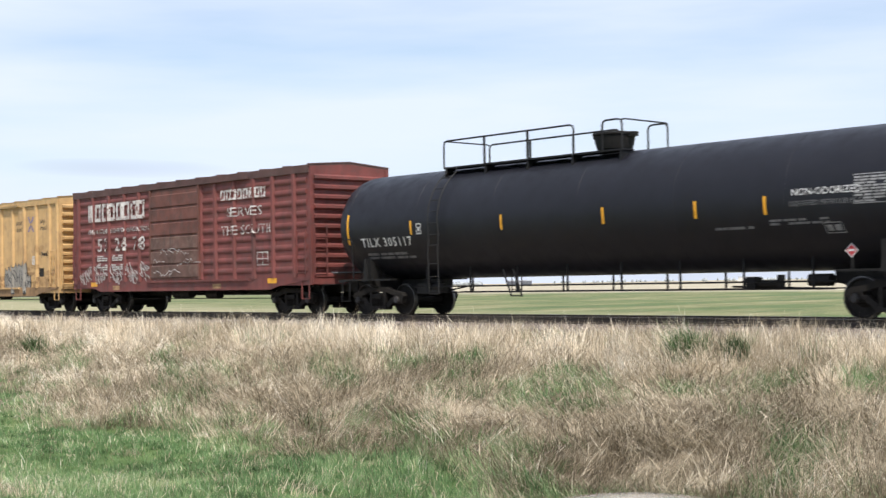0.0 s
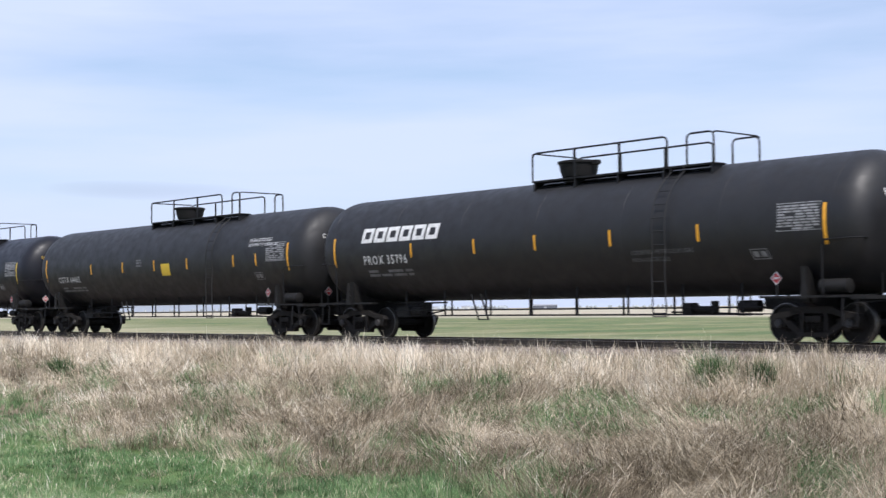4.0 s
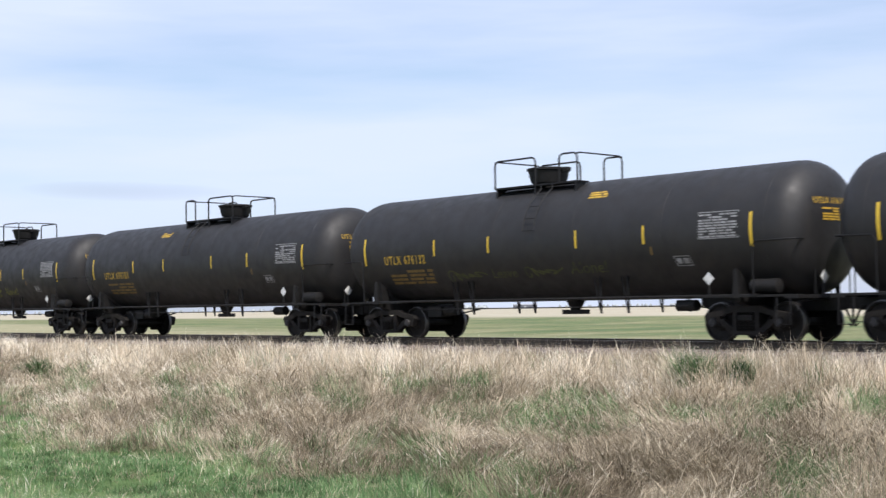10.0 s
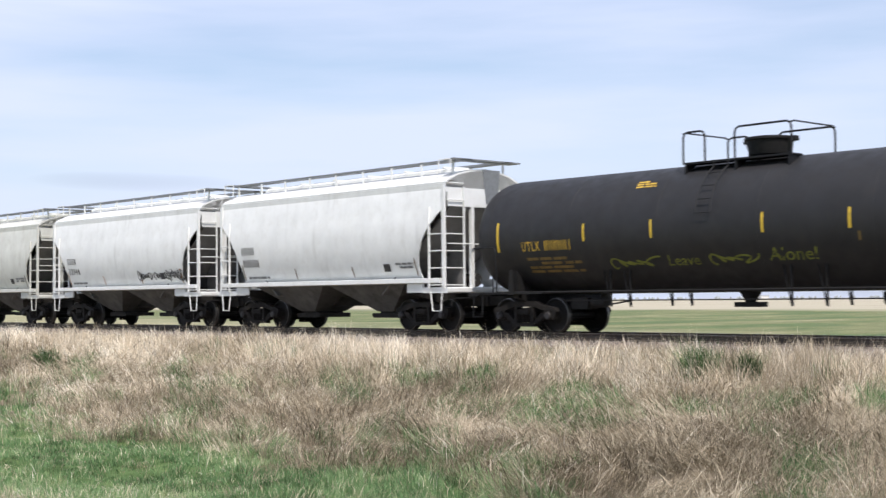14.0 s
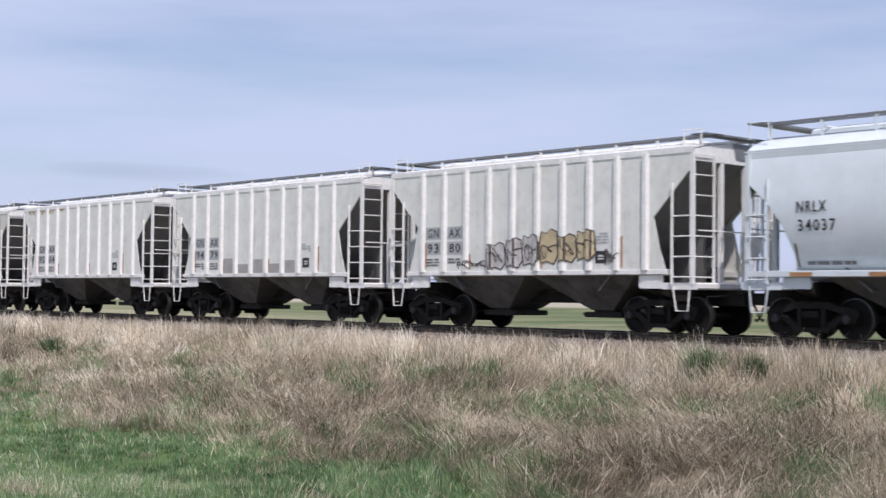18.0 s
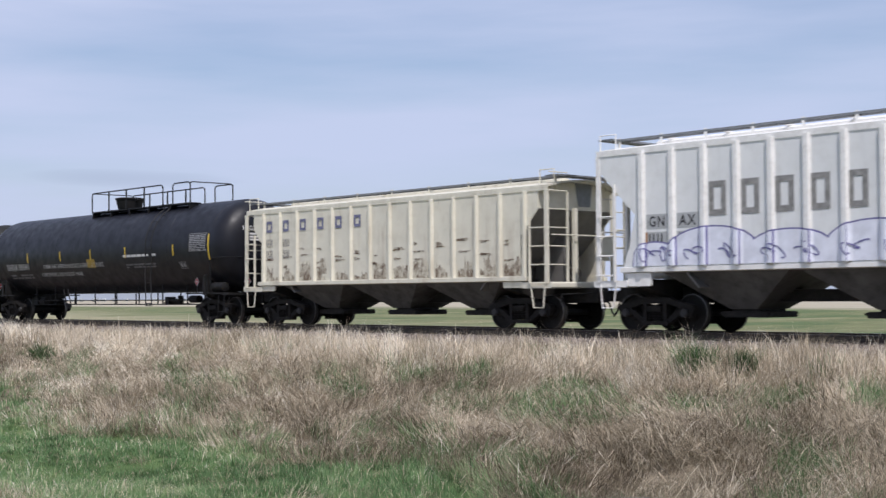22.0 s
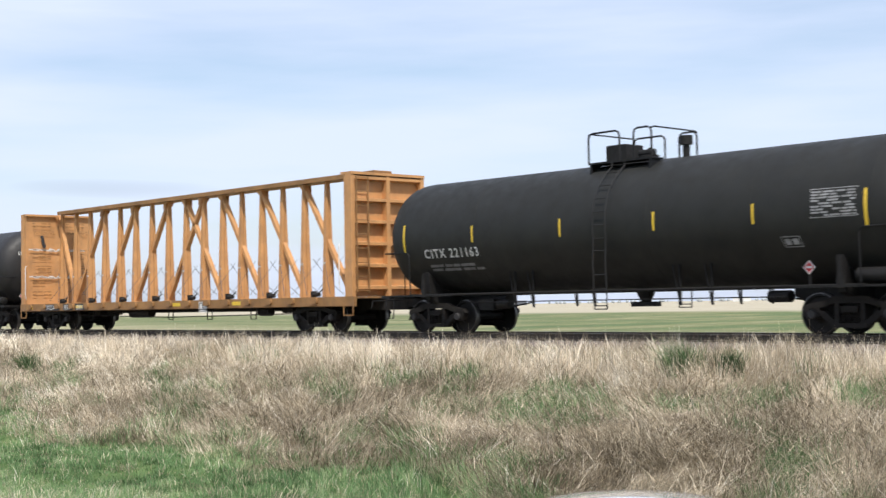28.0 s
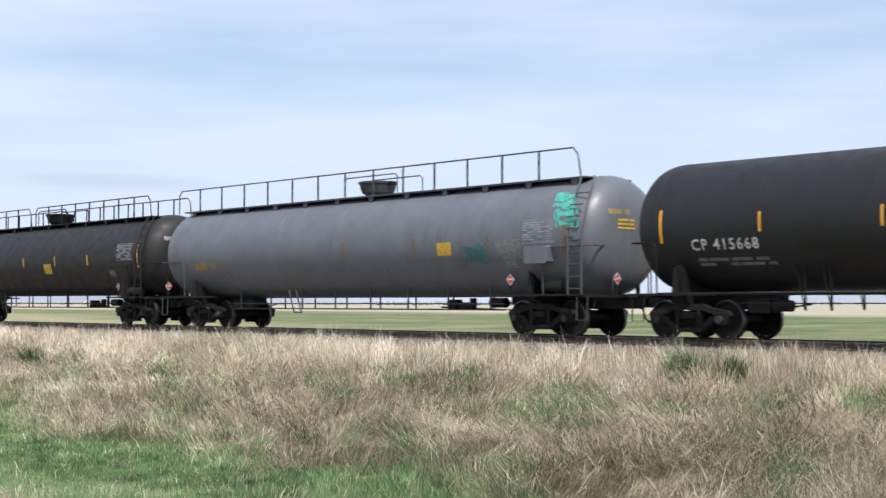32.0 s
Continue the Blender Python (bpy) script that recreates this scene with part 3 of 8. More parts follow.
def words(text, heavy=0.0):
    """Outline of words in the built-in font, 1 high in capitals, flat: vertices (u, v) and faces."""
    if (text, heavy) not in LETTERS:
        cu = bpy.data.curves.new("words", "FONT")
        cu.body, cu.size, cu.resolution_u, cu.offset = text, 1.38, 2, heavy
        cu.space_character = 1.22 if heavy else 1.0
        ob = new("words", cu)
        me = bpy.data.meshes.new_from_object(ob.evaluated_get(bpy.context.evaluated_depsgraph_get()))
        LETTERS[text, heavy] = ([(q.co.x, q.co.y) for q in me.vertices], [tuple(p.vertices) for p in me.polygons])
        bpy.data.objects.remove(ob)
        bpy.data.meshes.remove(me)
    return LETTERS[text, heavy]


def mark(text):
    """A stencilled mark in heavy letters, 1 high and 0.76 wide a character; # stands for what cannot be read."""
    if "#" in text:
        known = text.split("#")[0].strip()
        if not known:
            return bars(text)
        v, f = mark(known)
        bv, bf = bars(text[len(known) + 1:])
        return v + [(p[0] + 0.76 * (len(known) + 1), p[1]) for p in bv], f + [tuple(i + len(v) for i in q) for q in bf]
    v, f = words(text, 0.018)
    w = max(p[0] for p in v)
    return [(p[0] * 0.75 * len(text) / w, p[1]) for p in v], f


def bars(text, seed=0):
    """Writing that is not given: plain upright bars of its size, a group for each #, 1 high."""
    v, f, u = [], [], 0.0
    for i, ch in enumerate(text):
        if ch == " ":
            u += 0.5
            continue
        thin = (i * 5 + seed) % 6 == 1
        for a in ((0.2,) if thin else (0.02, 0.38)):
            o = len(v)
            v += [(u + a, 0), (u + a + 0.15, 0), (u + a + 0.15, 1), (u + a, 1)]
            f.append((o, o + 1, o + 2, o + 3))
        u += 0.76
    return v, f


def rings(text, stroke=0.22, width=0.8):
    """A brand's letters as plain open blocks, 1 high, cut finely enough to follow a round tank."""
    v, f, u = [], [], 0.0
    for ch in text:
        if ch == " ":
            u += 0.5
            continue
        for x0, x1, z0, z1 in ((0, stroke, 0, 1), (width - stroke, width, 0, 1), (stroke, width - stroke, 0, stroke), (stroke, width - stroke, 1 - stroke, 1)):
            n = 8 if z1 - z0 > 0.5 else 2
            for i in range(n):
                o, lo, hi = len(v), z0 + (z1 - z0) * i / n, z0 + (z1 - z0) * (i + 1) / n
                v += [(u + x0, lo), (u + x1, lo), (u + x1, hi), (u + x0, hi)]
                f.append((o, o + 1, o + 2, o + 3))
        u += width + 0.14
    return v, f


def rect(w, h):
    return [(0, 0), (w, 0), (w, h), (0, h)], [(0, 1, 2, 3)]


def table(w, h, rows, cols, seed=1, fill=0.62):
    """A stencilled data block: broken lines of small bars, w by h."""
    rng = random.Random(seed)
    v, f = [], []
    for r in range(rows):
        u, z0 = 0.0, h * r / rows
        while u < w:
            l = min(w - u, w / cols * (0.5 + rng.random()))
            if rng.random() < 0.85:
                o = len(v)
                z1 = z0 + h / rows * fill
                v += [(u, z0), (u + l * 0.86, z0), (u + l * 0.86, z1), (u, z1)]
                f.append((o, o + 1, o + 2, o + 3))
            u += l
    return v, f


def outline(w, h, s, extra=()):
    v = [(0, 0), (w, 0), (w, h), (0, h), (s, s), (w - s, s), (w - s, h - s), (s, h - s)]
    f = [(0, 1, 5, 4), (1, 2, 6, 5), (2, 3, 7, 6), (3, 0, 4, 7)]
    for a, b, c, e in extra:
        o = len(v)
        v += [(a, c), (b, c), (b, e), (a, e)]
        f.append((o, o + 1, o + 2, o + 3))
    return v, f


def diamond(r):
    return [(0, -r), (r, 0), (0, r), (-r, 0)], [(0, 1, 2, 3)]


def scribble(w, h, seed, loops=6, stroke=0.05):
    """A spray-can line that loops along, as a ribbon."""
    rng = random.Random(seed)
    pts, n = [], loops * 10
    ph, q = rng.random() * 6, rng.random()
    for i in range(n + 1):
        t = i / n
        a = t * loops * 2 * math.pi + ph
        pts.append((w * (0.05 + 0.9 * t) + 0.55 * w / loops * math.sin(a), h * (0.5 + 0.42 * math.cos(a * (1 + 0.13 * math.sin(3 * t + q))) * (0.6 + 0.4 * math.sin(5 * t + ph)))))
    v, f = [], []
    for i, (x, y) in enumerate(pts):
        a, b = pts[max(0, i - 1)], pts[min(n, i + 1)]
        dx, dy = b[0] - a[0], b[1] - a[1]
        l = math.hypot(dx, dy) or 1
        v += [(x - dy / l * stroke / 2, y + dx / l * stroke / 2), (x + dy / l * stroke / 2, y - dx / l * stroke / 2)]
    f = [(2 * i + 1, 2 * i + 3, 2 * i + 2, 2 * i) for i in range(n)]
    return v, f


def on_tank(shape, x, z, h, R, zc, out=0.005, width=1.0, slant=0.0):
    """Lays a flat shape, h high, on the camera's side of a tank, from (x, z) to the right and up."""
    v, f = shape
    if out >= 0.005:
        # split wide quads so that they follow the curve
        nv, nf = list(v), []
        for q in f:
            if len(q) == 4 and abs(v[q[2]][1] - v[q[0]][1]) * h > 0.12:
                cut = max(2, int(abs(v[q[2]][1] - v[q[0]][1]) * h / 0.08))
                a, b, c, d = (v[i] for i in q)
                rows = []
                for k in range(cut + 1):
                    t = k / cut
                    rows.append((len(nv), len(nv) + 1))
                    nv += [(a[0] + (d[0] - a[0]) * t, a[1] + (d[1] - a[1]) * t), (b[0] + (c[0] - b[0]) * t, b[1] + (c[1] - b[1]) * t)]
                nf += [(rows[k][0], rows[k][1], rows[k + 1][1], rows[k + 1][0]) for k in range(cut)]
            else:
                nf.append(q)
        v, f = nv, nf
    a0 = math.asin(max(-1, min(1, (z - zc) / R)))
    g = G()
    pts = []
    for u, w in v:
        a = a0 + w * h / R
        pts.append((x + (u * width + w * slant) * h, -(R + out) * math.cos(a), zc + (R + out) * math.sin(a)))
    return g.add(pts, f)


def on_side(shape, x, z, h, y, width=1.0, slant=0.0):
    """Lays a flat shape on a flat side that faces the camera at y."""
    v, f = shape
    return G().add([(x + (u * width + w * slant) * h, y, z + w * h) for u, w in v], f)


def on_end(shape, x, y, z, h):
    """On an end that faces +x: reads from the camera's side away."""
    v, f = shape
    return G().add([(x, y + u * h, z + w * h) for u, w in v], f)


# ---- tank cars ----
HEAD, FULL = 0.95, 2.7   # depth of a tank's head, and how full its round is


def head_profile(hl, R, depth=HEAD, n=12):
    right = [(hl + depth * math.sin(i * math.pi / 2 / n) ** (2 / FULL), R * math.cos(i * math.pi / 2 / n) ** (2 / FULL)) for i in range(n)] + [(hl + depth, 0.02)]
    return [(-x, r) for x, r in right[::-1]] + right


def head_x(hl, R, y, z, zc):
    q = max(0.0, 1 - (math.hypot(y, z - zc) / R) ** FULL)
    return hl + HEAD * q ** (1 / FULL)


def tank_car(label, C, hl, tc, reach, R=1.56, zc=2.63, paint_m=M_BLACK, pipe_m=M_PIPE, style="lpg", stripes=(), stripe_m=M_GOLD, dome=None, platform=None, gap=(0, 0), ht=0.78, ladder=None, drop=0.0, ladder_foot=0.62):
    car = thing("tank_car", label, "tank car", "cars of the passing freight train")
    g = G().lathe(head_profile(hl, R), 56, 0, zc)
    tank = part("tank", g, paint_m, car)
    # weld seams of the shell courses
    n_c = max(4, round(2 * hl / 2.9))
    for i in range(n_c + 1):
        x = -hl + 2 * hl * i / n_c
        part("weld_seam", G().lathe([(x - 0.02, R - 0.01), (x - 0.008, R + 0.0035), (x + 0.008, R + 0.0035), (x + 0.02, R - 0.01)], 56, 0, zc), paint_m, tank)
    zb = zc - R
    # underframe: stub sills, saddles, bolsters, end platforms
    for s in (-1, 1):
        sill = G().prism([(s * (tc - 1.9), 0.86), (s * (tc - 1.6), 0.70), (s * (reach - 0.25), 0.70), (s * (reach - 0.25), 1.02), (s * (tc - 1.9), 1.04)], "y", -0.19, 0.19)
        part("stub_sill", sill, M_FRAME, car)
        sad = G().prism([(-1.42, zb + 0.62), (-1.36, 0.92), (-0.9, 0.78), (0.9, 0.78), (1.36, 0.92), (1.42, zb + 0.62), (0.9, zb + 0.16), (0, zb - 0.02), (-0.9, zb + 0.16)], "x", s * tc - 0.09, s * tc + 0.09)
        part("saddle", sad, M_FRAME, car)
        # pointed web plates that carry the shell, pale along their edges
        for q in (-1, 1):
            web = G().prism([(s * (tc + 0.05) - 0.10, 1.0), (s * (tc + 0.05) + 0.10, 1.0), (s * (tc + 0.05) + 0.03, 1.66), (s * (tc + 0.05) - 0.03, 1.66)], "y", q * 1.50 - 0.02, q * 1.50 + 0.02)
            part("web_plate", web, M_FRAME, car)
        pf = G().box(min(s * (tc - 1.1), s * (reach - 0.45)), max(s * (tc - 1.1), s * (reach - 0.45)), -1.52, -1.28, 1.02, 1.07).box(min(s * (tc - 1.1), s * (reach - 0.45)), max(s * (tc - 1.1), s * (reach - 0.45)), 1.28, 1.52, 1.02, 1.07)
        pf.box(min(s * (reach - 0.75), s * (reach - 0.40)), max(s * (reach - 0.75), s * (reach - 0.40)), -1.52, 1.52, 0.98, 1.06)
        part("end_platform", pf, M_FRAME, car)
        xe = s * (reach - 0.5)
        for q in (-1, 1):
            xs = s * (tc + 0.55)
            part("corner_handrail", G().tube([(xs, q * 1.54, 1.05), (xs, q * 1.58, 2.15), (xs + s * 0.08, q * 1.57, 2.25), (xe - s * 0.1, q * 1.52, 2.27), (xe, q * 1.42, 2.27)], 0.019, 6), pipe_m, car)
            st = G().tube([(s * (reach - 0.95), q * 1.52, 1.0), (s * (reach - 0.95), q * 1.54, 0.42), (s * (reach - 0.60), q * 1.54, 0.42), (s * (reach - 0.60), q * 1.52, 1.0)], 0.018, 6)
            part("step", st, pipe_m, car)
        part("end_handrail", G().tube([(xe, -1.42, 2.27), (xe, 1.42, 2.27)], 0.019, 6).tube([(xe, -0.7, 2.27), (xe, -0.7, 1.05)], 0.016, 6).tube([(xe, 0.7, 2.27), (xe, 0.7, 1.05)], 0.016, 6), pipe_m, car)
        part("brake_rigging", G().tube([(s * (tc - 2.4), 0.35, 0.82), (s * (tc - 0.9), 0.45, 0.62)], 0.022, 6).cyl((s * (tc - 2.3), -0.55, 0.85), (s * (tc - 1.75), -0.55, 0.85), 0.14, 12), M_FRAME, car)
    # long air reservoir and hand brake on the leading end
    part("air_reservoir", G().lathe([(tc + 0.32, 0.05), (tc + 0.36, 0.16), (tc + 1.04, 0.16), (tc + 1.08, 0.05)], 16, -1.28, 1.26), M_FRAME, car)
    hb = part("hand_brake", G().cyl((reach - 0.62, 0.55, 1.95), (reach - 0.52, 0.55, 1.95), 0.27, 20).box(reach - 0.8, reach - 0.62, 0.35, 0.75, 1.55, 2.2), M_FRAME, car)
    part("brake_chain_post", G().beam((reach - 0.72, 0.55, 1.05), (reach - 0.72, 0.55, 1.6), 0.08, 0.08), M_FRAME, hb)
    # pipes under the tank
    if style == "lpg":
        for q in (-0.9, 0.9):
            g = G().tube([(-tc + 1.45, q, 0.82), (tc - 1.45, q, 0.82)], 0.02, 6).tube([(-tc + 1.45, q, 0.655), (tc - 1.45, q, 0.655)], 0.016, 6)
            part("safety_rail", g, pipe_m, car)
            k = 8
            for i in range(k):
                x = -tc + 2.0 + (2 * tc - 4.0) * i / (k - 1)
                part("rail_post", G().beam((x, q, 0.64), (x, q, zc - math.sqrt(R * R - q * q) + 0.05), 0.05, 0.03), pipe_m, car)
        x0 = -tc * 0.3
        part("step_strut", G().beam((x0 - 0.32, -1.32, 1.25), (x0, -1.34, 0.55), 0.04, 0.03).beam((x0 + 0.05, -1.32, 1.25), (x0 + 0.38, -1.34, 0.55), 0.04, 0.03).beam((x0 - 0.02, -1.34, 0.55), (x0 + 0.40, -1.34, 0.55), 0.04, 0.03), pipe_m, car)
    else:
        for q in (-1.46, 1.46):
            part("side_pipe", G().tube([(-tc - 0.6, q, 1.06), (tc + 0.6, q, 1.06)], 0.03, 8), M_FRAME, car)
        part("bottom_outlet", G().cyl((0.15, 0, zb + 0.08), (0.15, 0, 0.78), 0.30, 16, 0.13).box(-0.25, 0.55, -0.1, 0.1, 0.66, 0.78), M_FRAME, car)
        for q in (-1.2, 1.2):
            part("brake_pipe", G().tube([(-tc + 1.5, q, 0.84), (tc - 1.5, q, 0.84)], 0.014, 6), pipe_m, car)
            for x in (-tc * 0.50, -tc * 0.40, tc * 0.33, tc * 0.47):
                part("pipe_hanger", G().beam((x, q, zb + 0.85), (x + 0.02, q, 0.68), 0.05, 0.03), pipe_m, car)
                part("pipe_brace", G().beam((x - 0.26, q, zb + 0.85), (x, q, 0.70), 0.03, 0.025), pipe_m, car)
    # brake gear slung under the tank
    bx = tc - 3.9
    if style == "lpg":
        part("brake_equipment", G().box(bx, bx + 0.26, -0.70, -0.40, 0.64, 0.94, 0.03).cyl((bx + 0.26, -0.55, 0.78), (bx + 0.8, -0.55, 0.78), 0.085, 12).box(bx + 0.8, bx + 0.9, -0.64, -0.46, 0.70, 0.98).tube([(bx - 0.5, -0.5, 0.72), (bx + 1.9, -0.5, 0.66)], 0.025, 6), M_FRAME, car, "brake valve and cylinder slung under the tank")
    # valve gear by one truck
    part("brake_valve", G().box(-tc + 1.55, -tc + 2.1, -0.9, -0.5, 0.62, 0.92, 0.03).cyl((-tc + 2.15, -0.75, 0.78), (-tc + 2.6, -0.75, 0.78), 0.13, 12), M_FRAME, car)
    # top fittings
    zt = zc + R
    if dome:
        dx, dr, dh, dk = dome
        if dk == "round":
            v = [(dx + r * math.cos(2 * math.pi * k / 24), r * math.sin(2 * math.pi * k / 24), z) for r, z in ((dr * 0.66, zt - 0.08), (dr * 0.68, zt + 0.04), (dr * 0.84, zt + 0.09), (dr * 0.93, zt + dh * 0.5), (dr * 0.98, zt + dh - 0.10), (dr * 1.06, zt + dh - 0.07), (dr * 1.06, zt + dh - 0.02), (dr * 0.9, zt + dh)) for k in range(24)]
            f = [(i * 24 + k, i * 24 + (k + 1) % 24, (i + 1) * 24 + (k + 1) % 24, (i + 1) * 24 + k) for i in range(7) for k in range(24)] + [tuple(7 * 24 + k for k in range(24))]
            dm = part("dome", G().add(v, f), M_FRAME if paint_m is not M_GREY_TANK else pipe_m, car, "round protective valve housing")
            part("dome_hinge", G().box(dx + dr - 0.05, dx + dr + 0.18, -0.08, 0.08, zt + dh - 0.14, zt + dh - 0.02, 0.02), M_FRAME, dm)
            part("dome_latch", G().box(dx - dr - 0.14, dx - dr + 0.05, -0.06, 0.06, zt + dh - 0.12, zt + dh - 0.04, 0.02), M_FRAME, dm)
        else:
            if dk == "square":
                part("manway", G().box(dx - 0.36, dx + 0.30, -0.33, 0.33, zt - 0.05, zt + 0.46, 0.03), M_FRAME, car, "square manway housing")
            part("valve_cluster", G().cyl((dx + 0.75, 0, zt - 0.05), (dx + 0.75, 0, zt + 0.14), 0.26, 16).cyl((dx + 0.55, -0.1, zt + 0.2), (dx + 1.0, -0.1, zt + 0.2), 0.09, 10).cyl((dx + 0.7, 0.1, zt + 0.1), (dx + 0.7, 0.1, zt + 0.34), 0.05, 8), M_FRAME, car)
            part("relief_valve", G().cyl((dx + 1.9, 0, zt - 0.05), (dx + 1.9, 0, zt + 0.3), 0.09, 12).cyl((dx + 1.9, 0, zt + 0.3), (dx + 1.9, 0, zt + 0.52), 0.16, 12), M_FRAME, car)
    if platform:
        x0, x1, hw = platform
        zp = zt - 0.05 - drop
        for q in (-1, 1):
            y0, y1 = sorted((q * 0.44, q * hw))
            part("platform", G().box(x0, x1, y0, y1, zp, zp + 0.045, 0.012), pipe_m, car, "open steel grating walkway")
            for x in [x0 + 0.06 + (x1 - x0 - 0.12) * i / max(1, round((x1 - x0) / 1.6)) for i in range(max(1, round((x1 - x0) / 1.6)) + 1)]:
                part("platform_bracket", G().prism([(q * hw, zp), (q * 0.5, zp), (q * (hw + 0.02), zc + math.sqrt(R * R - hw * hw) - 0.06)], "x", x - 0.025, x + 0.025), pipe_m, car)
            # railing: bent pipes with a gap where the ladder comes up
            zr, b = zp + ht, 0.12
            for a, c in ((x0, gap[0]), (gap[1], x1)):
                if c - a < 0.2:
                    continue
                outer = x0 if a == x0 else x1
                pts = [(a, q * hw, zp), (a, q * hw, zr - b), (a + b * 0.3, q * hw, zr - b * 0.3), (a + b, q * hw, zr), (c - b, q * hw, zr), (c - b * 0.3, q * hw, zr - b * 0.3), (c, q * hw, zr - b), (c, q * hw, zp)]
                part("railing", G().tube(pts, 0.025, 6), pipe_m, car)
                n = max(0, round((c - a) / 1.5) - 1)
                for i in range(n):
                    x = a + (c - a) * (i + 1) / (n + 1)
                    part("railing_post", G().beam((x, q * hw, zp), (x, q * hw, zr), 0.06, 0.035), pipe_m, car)
        for x in (x0, x1):
            part("end_rail", G().tube([(x, -hw, zr - 0.03), (x, -hw + 0.1, zr), (x, hw - 0.1, zr), (x, hw, zr - 0.03)], 0.021, 6), pipe_m, car)
    if ladder is not None:
        for q in (-1, 1):
            lad = G()
            pts = []
            hw0 = platform[2] if platform else 0.5
            for i in range(13):
                z = zt - (zt - (zc - 0.35)) * i / 12
                y = math.sqrt(max(hw0 ** 2, (R + 0.10) ** 2 - (z - zc) ** 2))
                pts.append((q * y, z))
            if ladder_foot < 1.5:
                pts += [(q * (R + 0.1), zc - 0.9), (q * (R + 0.06), ladder_foot)]
            pts = [p for p in pts if p[1] > ladder_foot - 0.001]
            for dx in (-0.2, 0.2):
                lad.tube([(ladder + dx, y, z) for y, z in pts], 0.018, 5)
            z_rung = [p for i, p in enumerate(pts[2:]) if i % 2 == 0] + ([(q * (R + 0.09), zc - 0.65), (q * (R + 0.08), 1.45), (q * (R + 0.07), 1.1), (q * (R + 0.06), 0.7)] if ladder_foot < 1.5 else [])
            for y, z in z_rung:
                lad.tube([(ladder - 0.2, y, z), (ladder + 0.2, y, z)], 0.014, 5)
            part("ladder", lad, M_LADDER if pipe_m is M_PIPE else pipe_m, car, "steel side ladder bent round the tank")
    for x in stripes:
        w, hgt, zz = ((0.085, 0.90, zc - 0.52) if style == "lpg" else (0.075, 0.78, zc - 0.42)) if abs(x) > hl - 0.5 else ((0.075, 0.40, zc - 0.32) if style == "lpg" else (0.062, 0.44, zc - 0.24))
        part("reflective_stripe", on_tank(rect(w / hgt, 1.0), x - w / 2, zz, hgt, R, zc), stripe_m, car)
    add_trucks(car, tc)
    add_couplers(car, reach)
    CARS.append((car, C))
    return car


def placards(car, hl, R, zc, tc, m=M_RED, white=M_WHITE_DECAL):
    """Diamond placards in their holders at the car's corners and on its leading end."""
    for x, z in ((tc - 0.85, 1.46),):
        pl = part("placard", on_side(diamond(0.155), x, z, 1.0, -(math.sqrt(max(0.1, R * R - (z - zc) ** 2)) + 0.20)), white, car, "diamond hazard placard")
        y = -(math.sqrt(max(0.1, R * R - (z - zc) ** 2)) + 0.20)
        part("placard_field", on_side(diamond(0.125), x, z, 1.0, y - 0.004), m, pl)
        part("placard_bar", on_side(rect(0.14, 0.045), x - 0.07, z - 0.02, 1.0, y - 0.008), white, pl)
        part("placard_holder", G().beam((x, y + 0.02, z - 0.15), (x, y + 0.02, 1.02), 0.05, 0.03), M_FRAME, pl)
    x = hl + 1.0
    pl = part("placard", on_end(diamond(0.155), x, -0.75, 1.45, 1.0), white, car, "diamond hazard placard")
    part("placard_field", on_end(diamond(0.125), x + 0.004, -0.75, 1.45, 1.0), m, pl)
    part("placard_bar", on_end(rect(0.14, 0.045), x + 0.008, -0.82, 1.43, 1.0), white, pl)
    part("placard_holder", G().beam((x - 0.03, -0.75, 1.4), (x - 0.03, -0.75, 1.02), 0.05, 0.03), M_FRAME, pl)


CARS = []   # (car, place of its middle on the train, from the clip's first moment)


# ---- the tank cars of the train ----
def stencils(car, R, zc, x, text, m=M_WHITE_DECAL, h=0.27, z=None, fine=M_DIM_DECAL, width=1.0, end_x=None, reporting=True):
    """Reporting mark with two lines of small data below it, and the same again on the leading head."""
    z = zc - 0.60 if z is None else z
    part("reporting_mark", on_tank(mark(text), x, z, h, R, zc, 0.012, width=width), m, car, "reporting mark stencilled on the side")
    part("data_block", on_tank(table(2.1, 0.26, 2, 4, len(text)), x + 0.1, z - 0.36, 1.0, R, zc), fine, car)


def head_marks(car, hl, R, zc, text, m=M_WHITE_DECAL, rows=3):
    h = 0.14
    for k, (shape, y0, z0, s) in enumerate(((mark(text), -0.86, zc + 0.50, h), (table(0.62, 0.3, rows, 2, 3), -0.62, zc + 0.13, 1.0))):
        v, f = shape
        g = G()
        g.add([(head_x(hl, R + 0.006, y0 + u * s, z0 + w * s, zc) + 0.012, y0 + u * s, z0 + w * s) for u, w in v], f)
        part("head_mark" if k == 0 else "head_data", g, m, car)


def data_board(car, R, zc, x, m=M_BOARD, z=None, w=1.08, h=0.56, seed=2):
    z = zc - 0.17 if z is None else z
    part("test_stencil", on_tank(table(w, h, 9, 5, seed, 0.62), x, z, 1.0, R, zc), m, car, "stencilled table of tank test dates")
    part("stencil_border", on_tank(outline(w + 0.05, h + 0.06, 0.018), x - 0.025, z - 0.03, 1.0, R, zc), m, car)
    part("lube_plate", on_tank(outline(0.46, 0.26, 0.02, [(0.06, 0.2, 0.06, 0.2), (0.25, 0.4, 0.06, 0.2)]), x - 0.75, zc - 0.78, 1.0, R, zc, slant=-0.25), m, car)


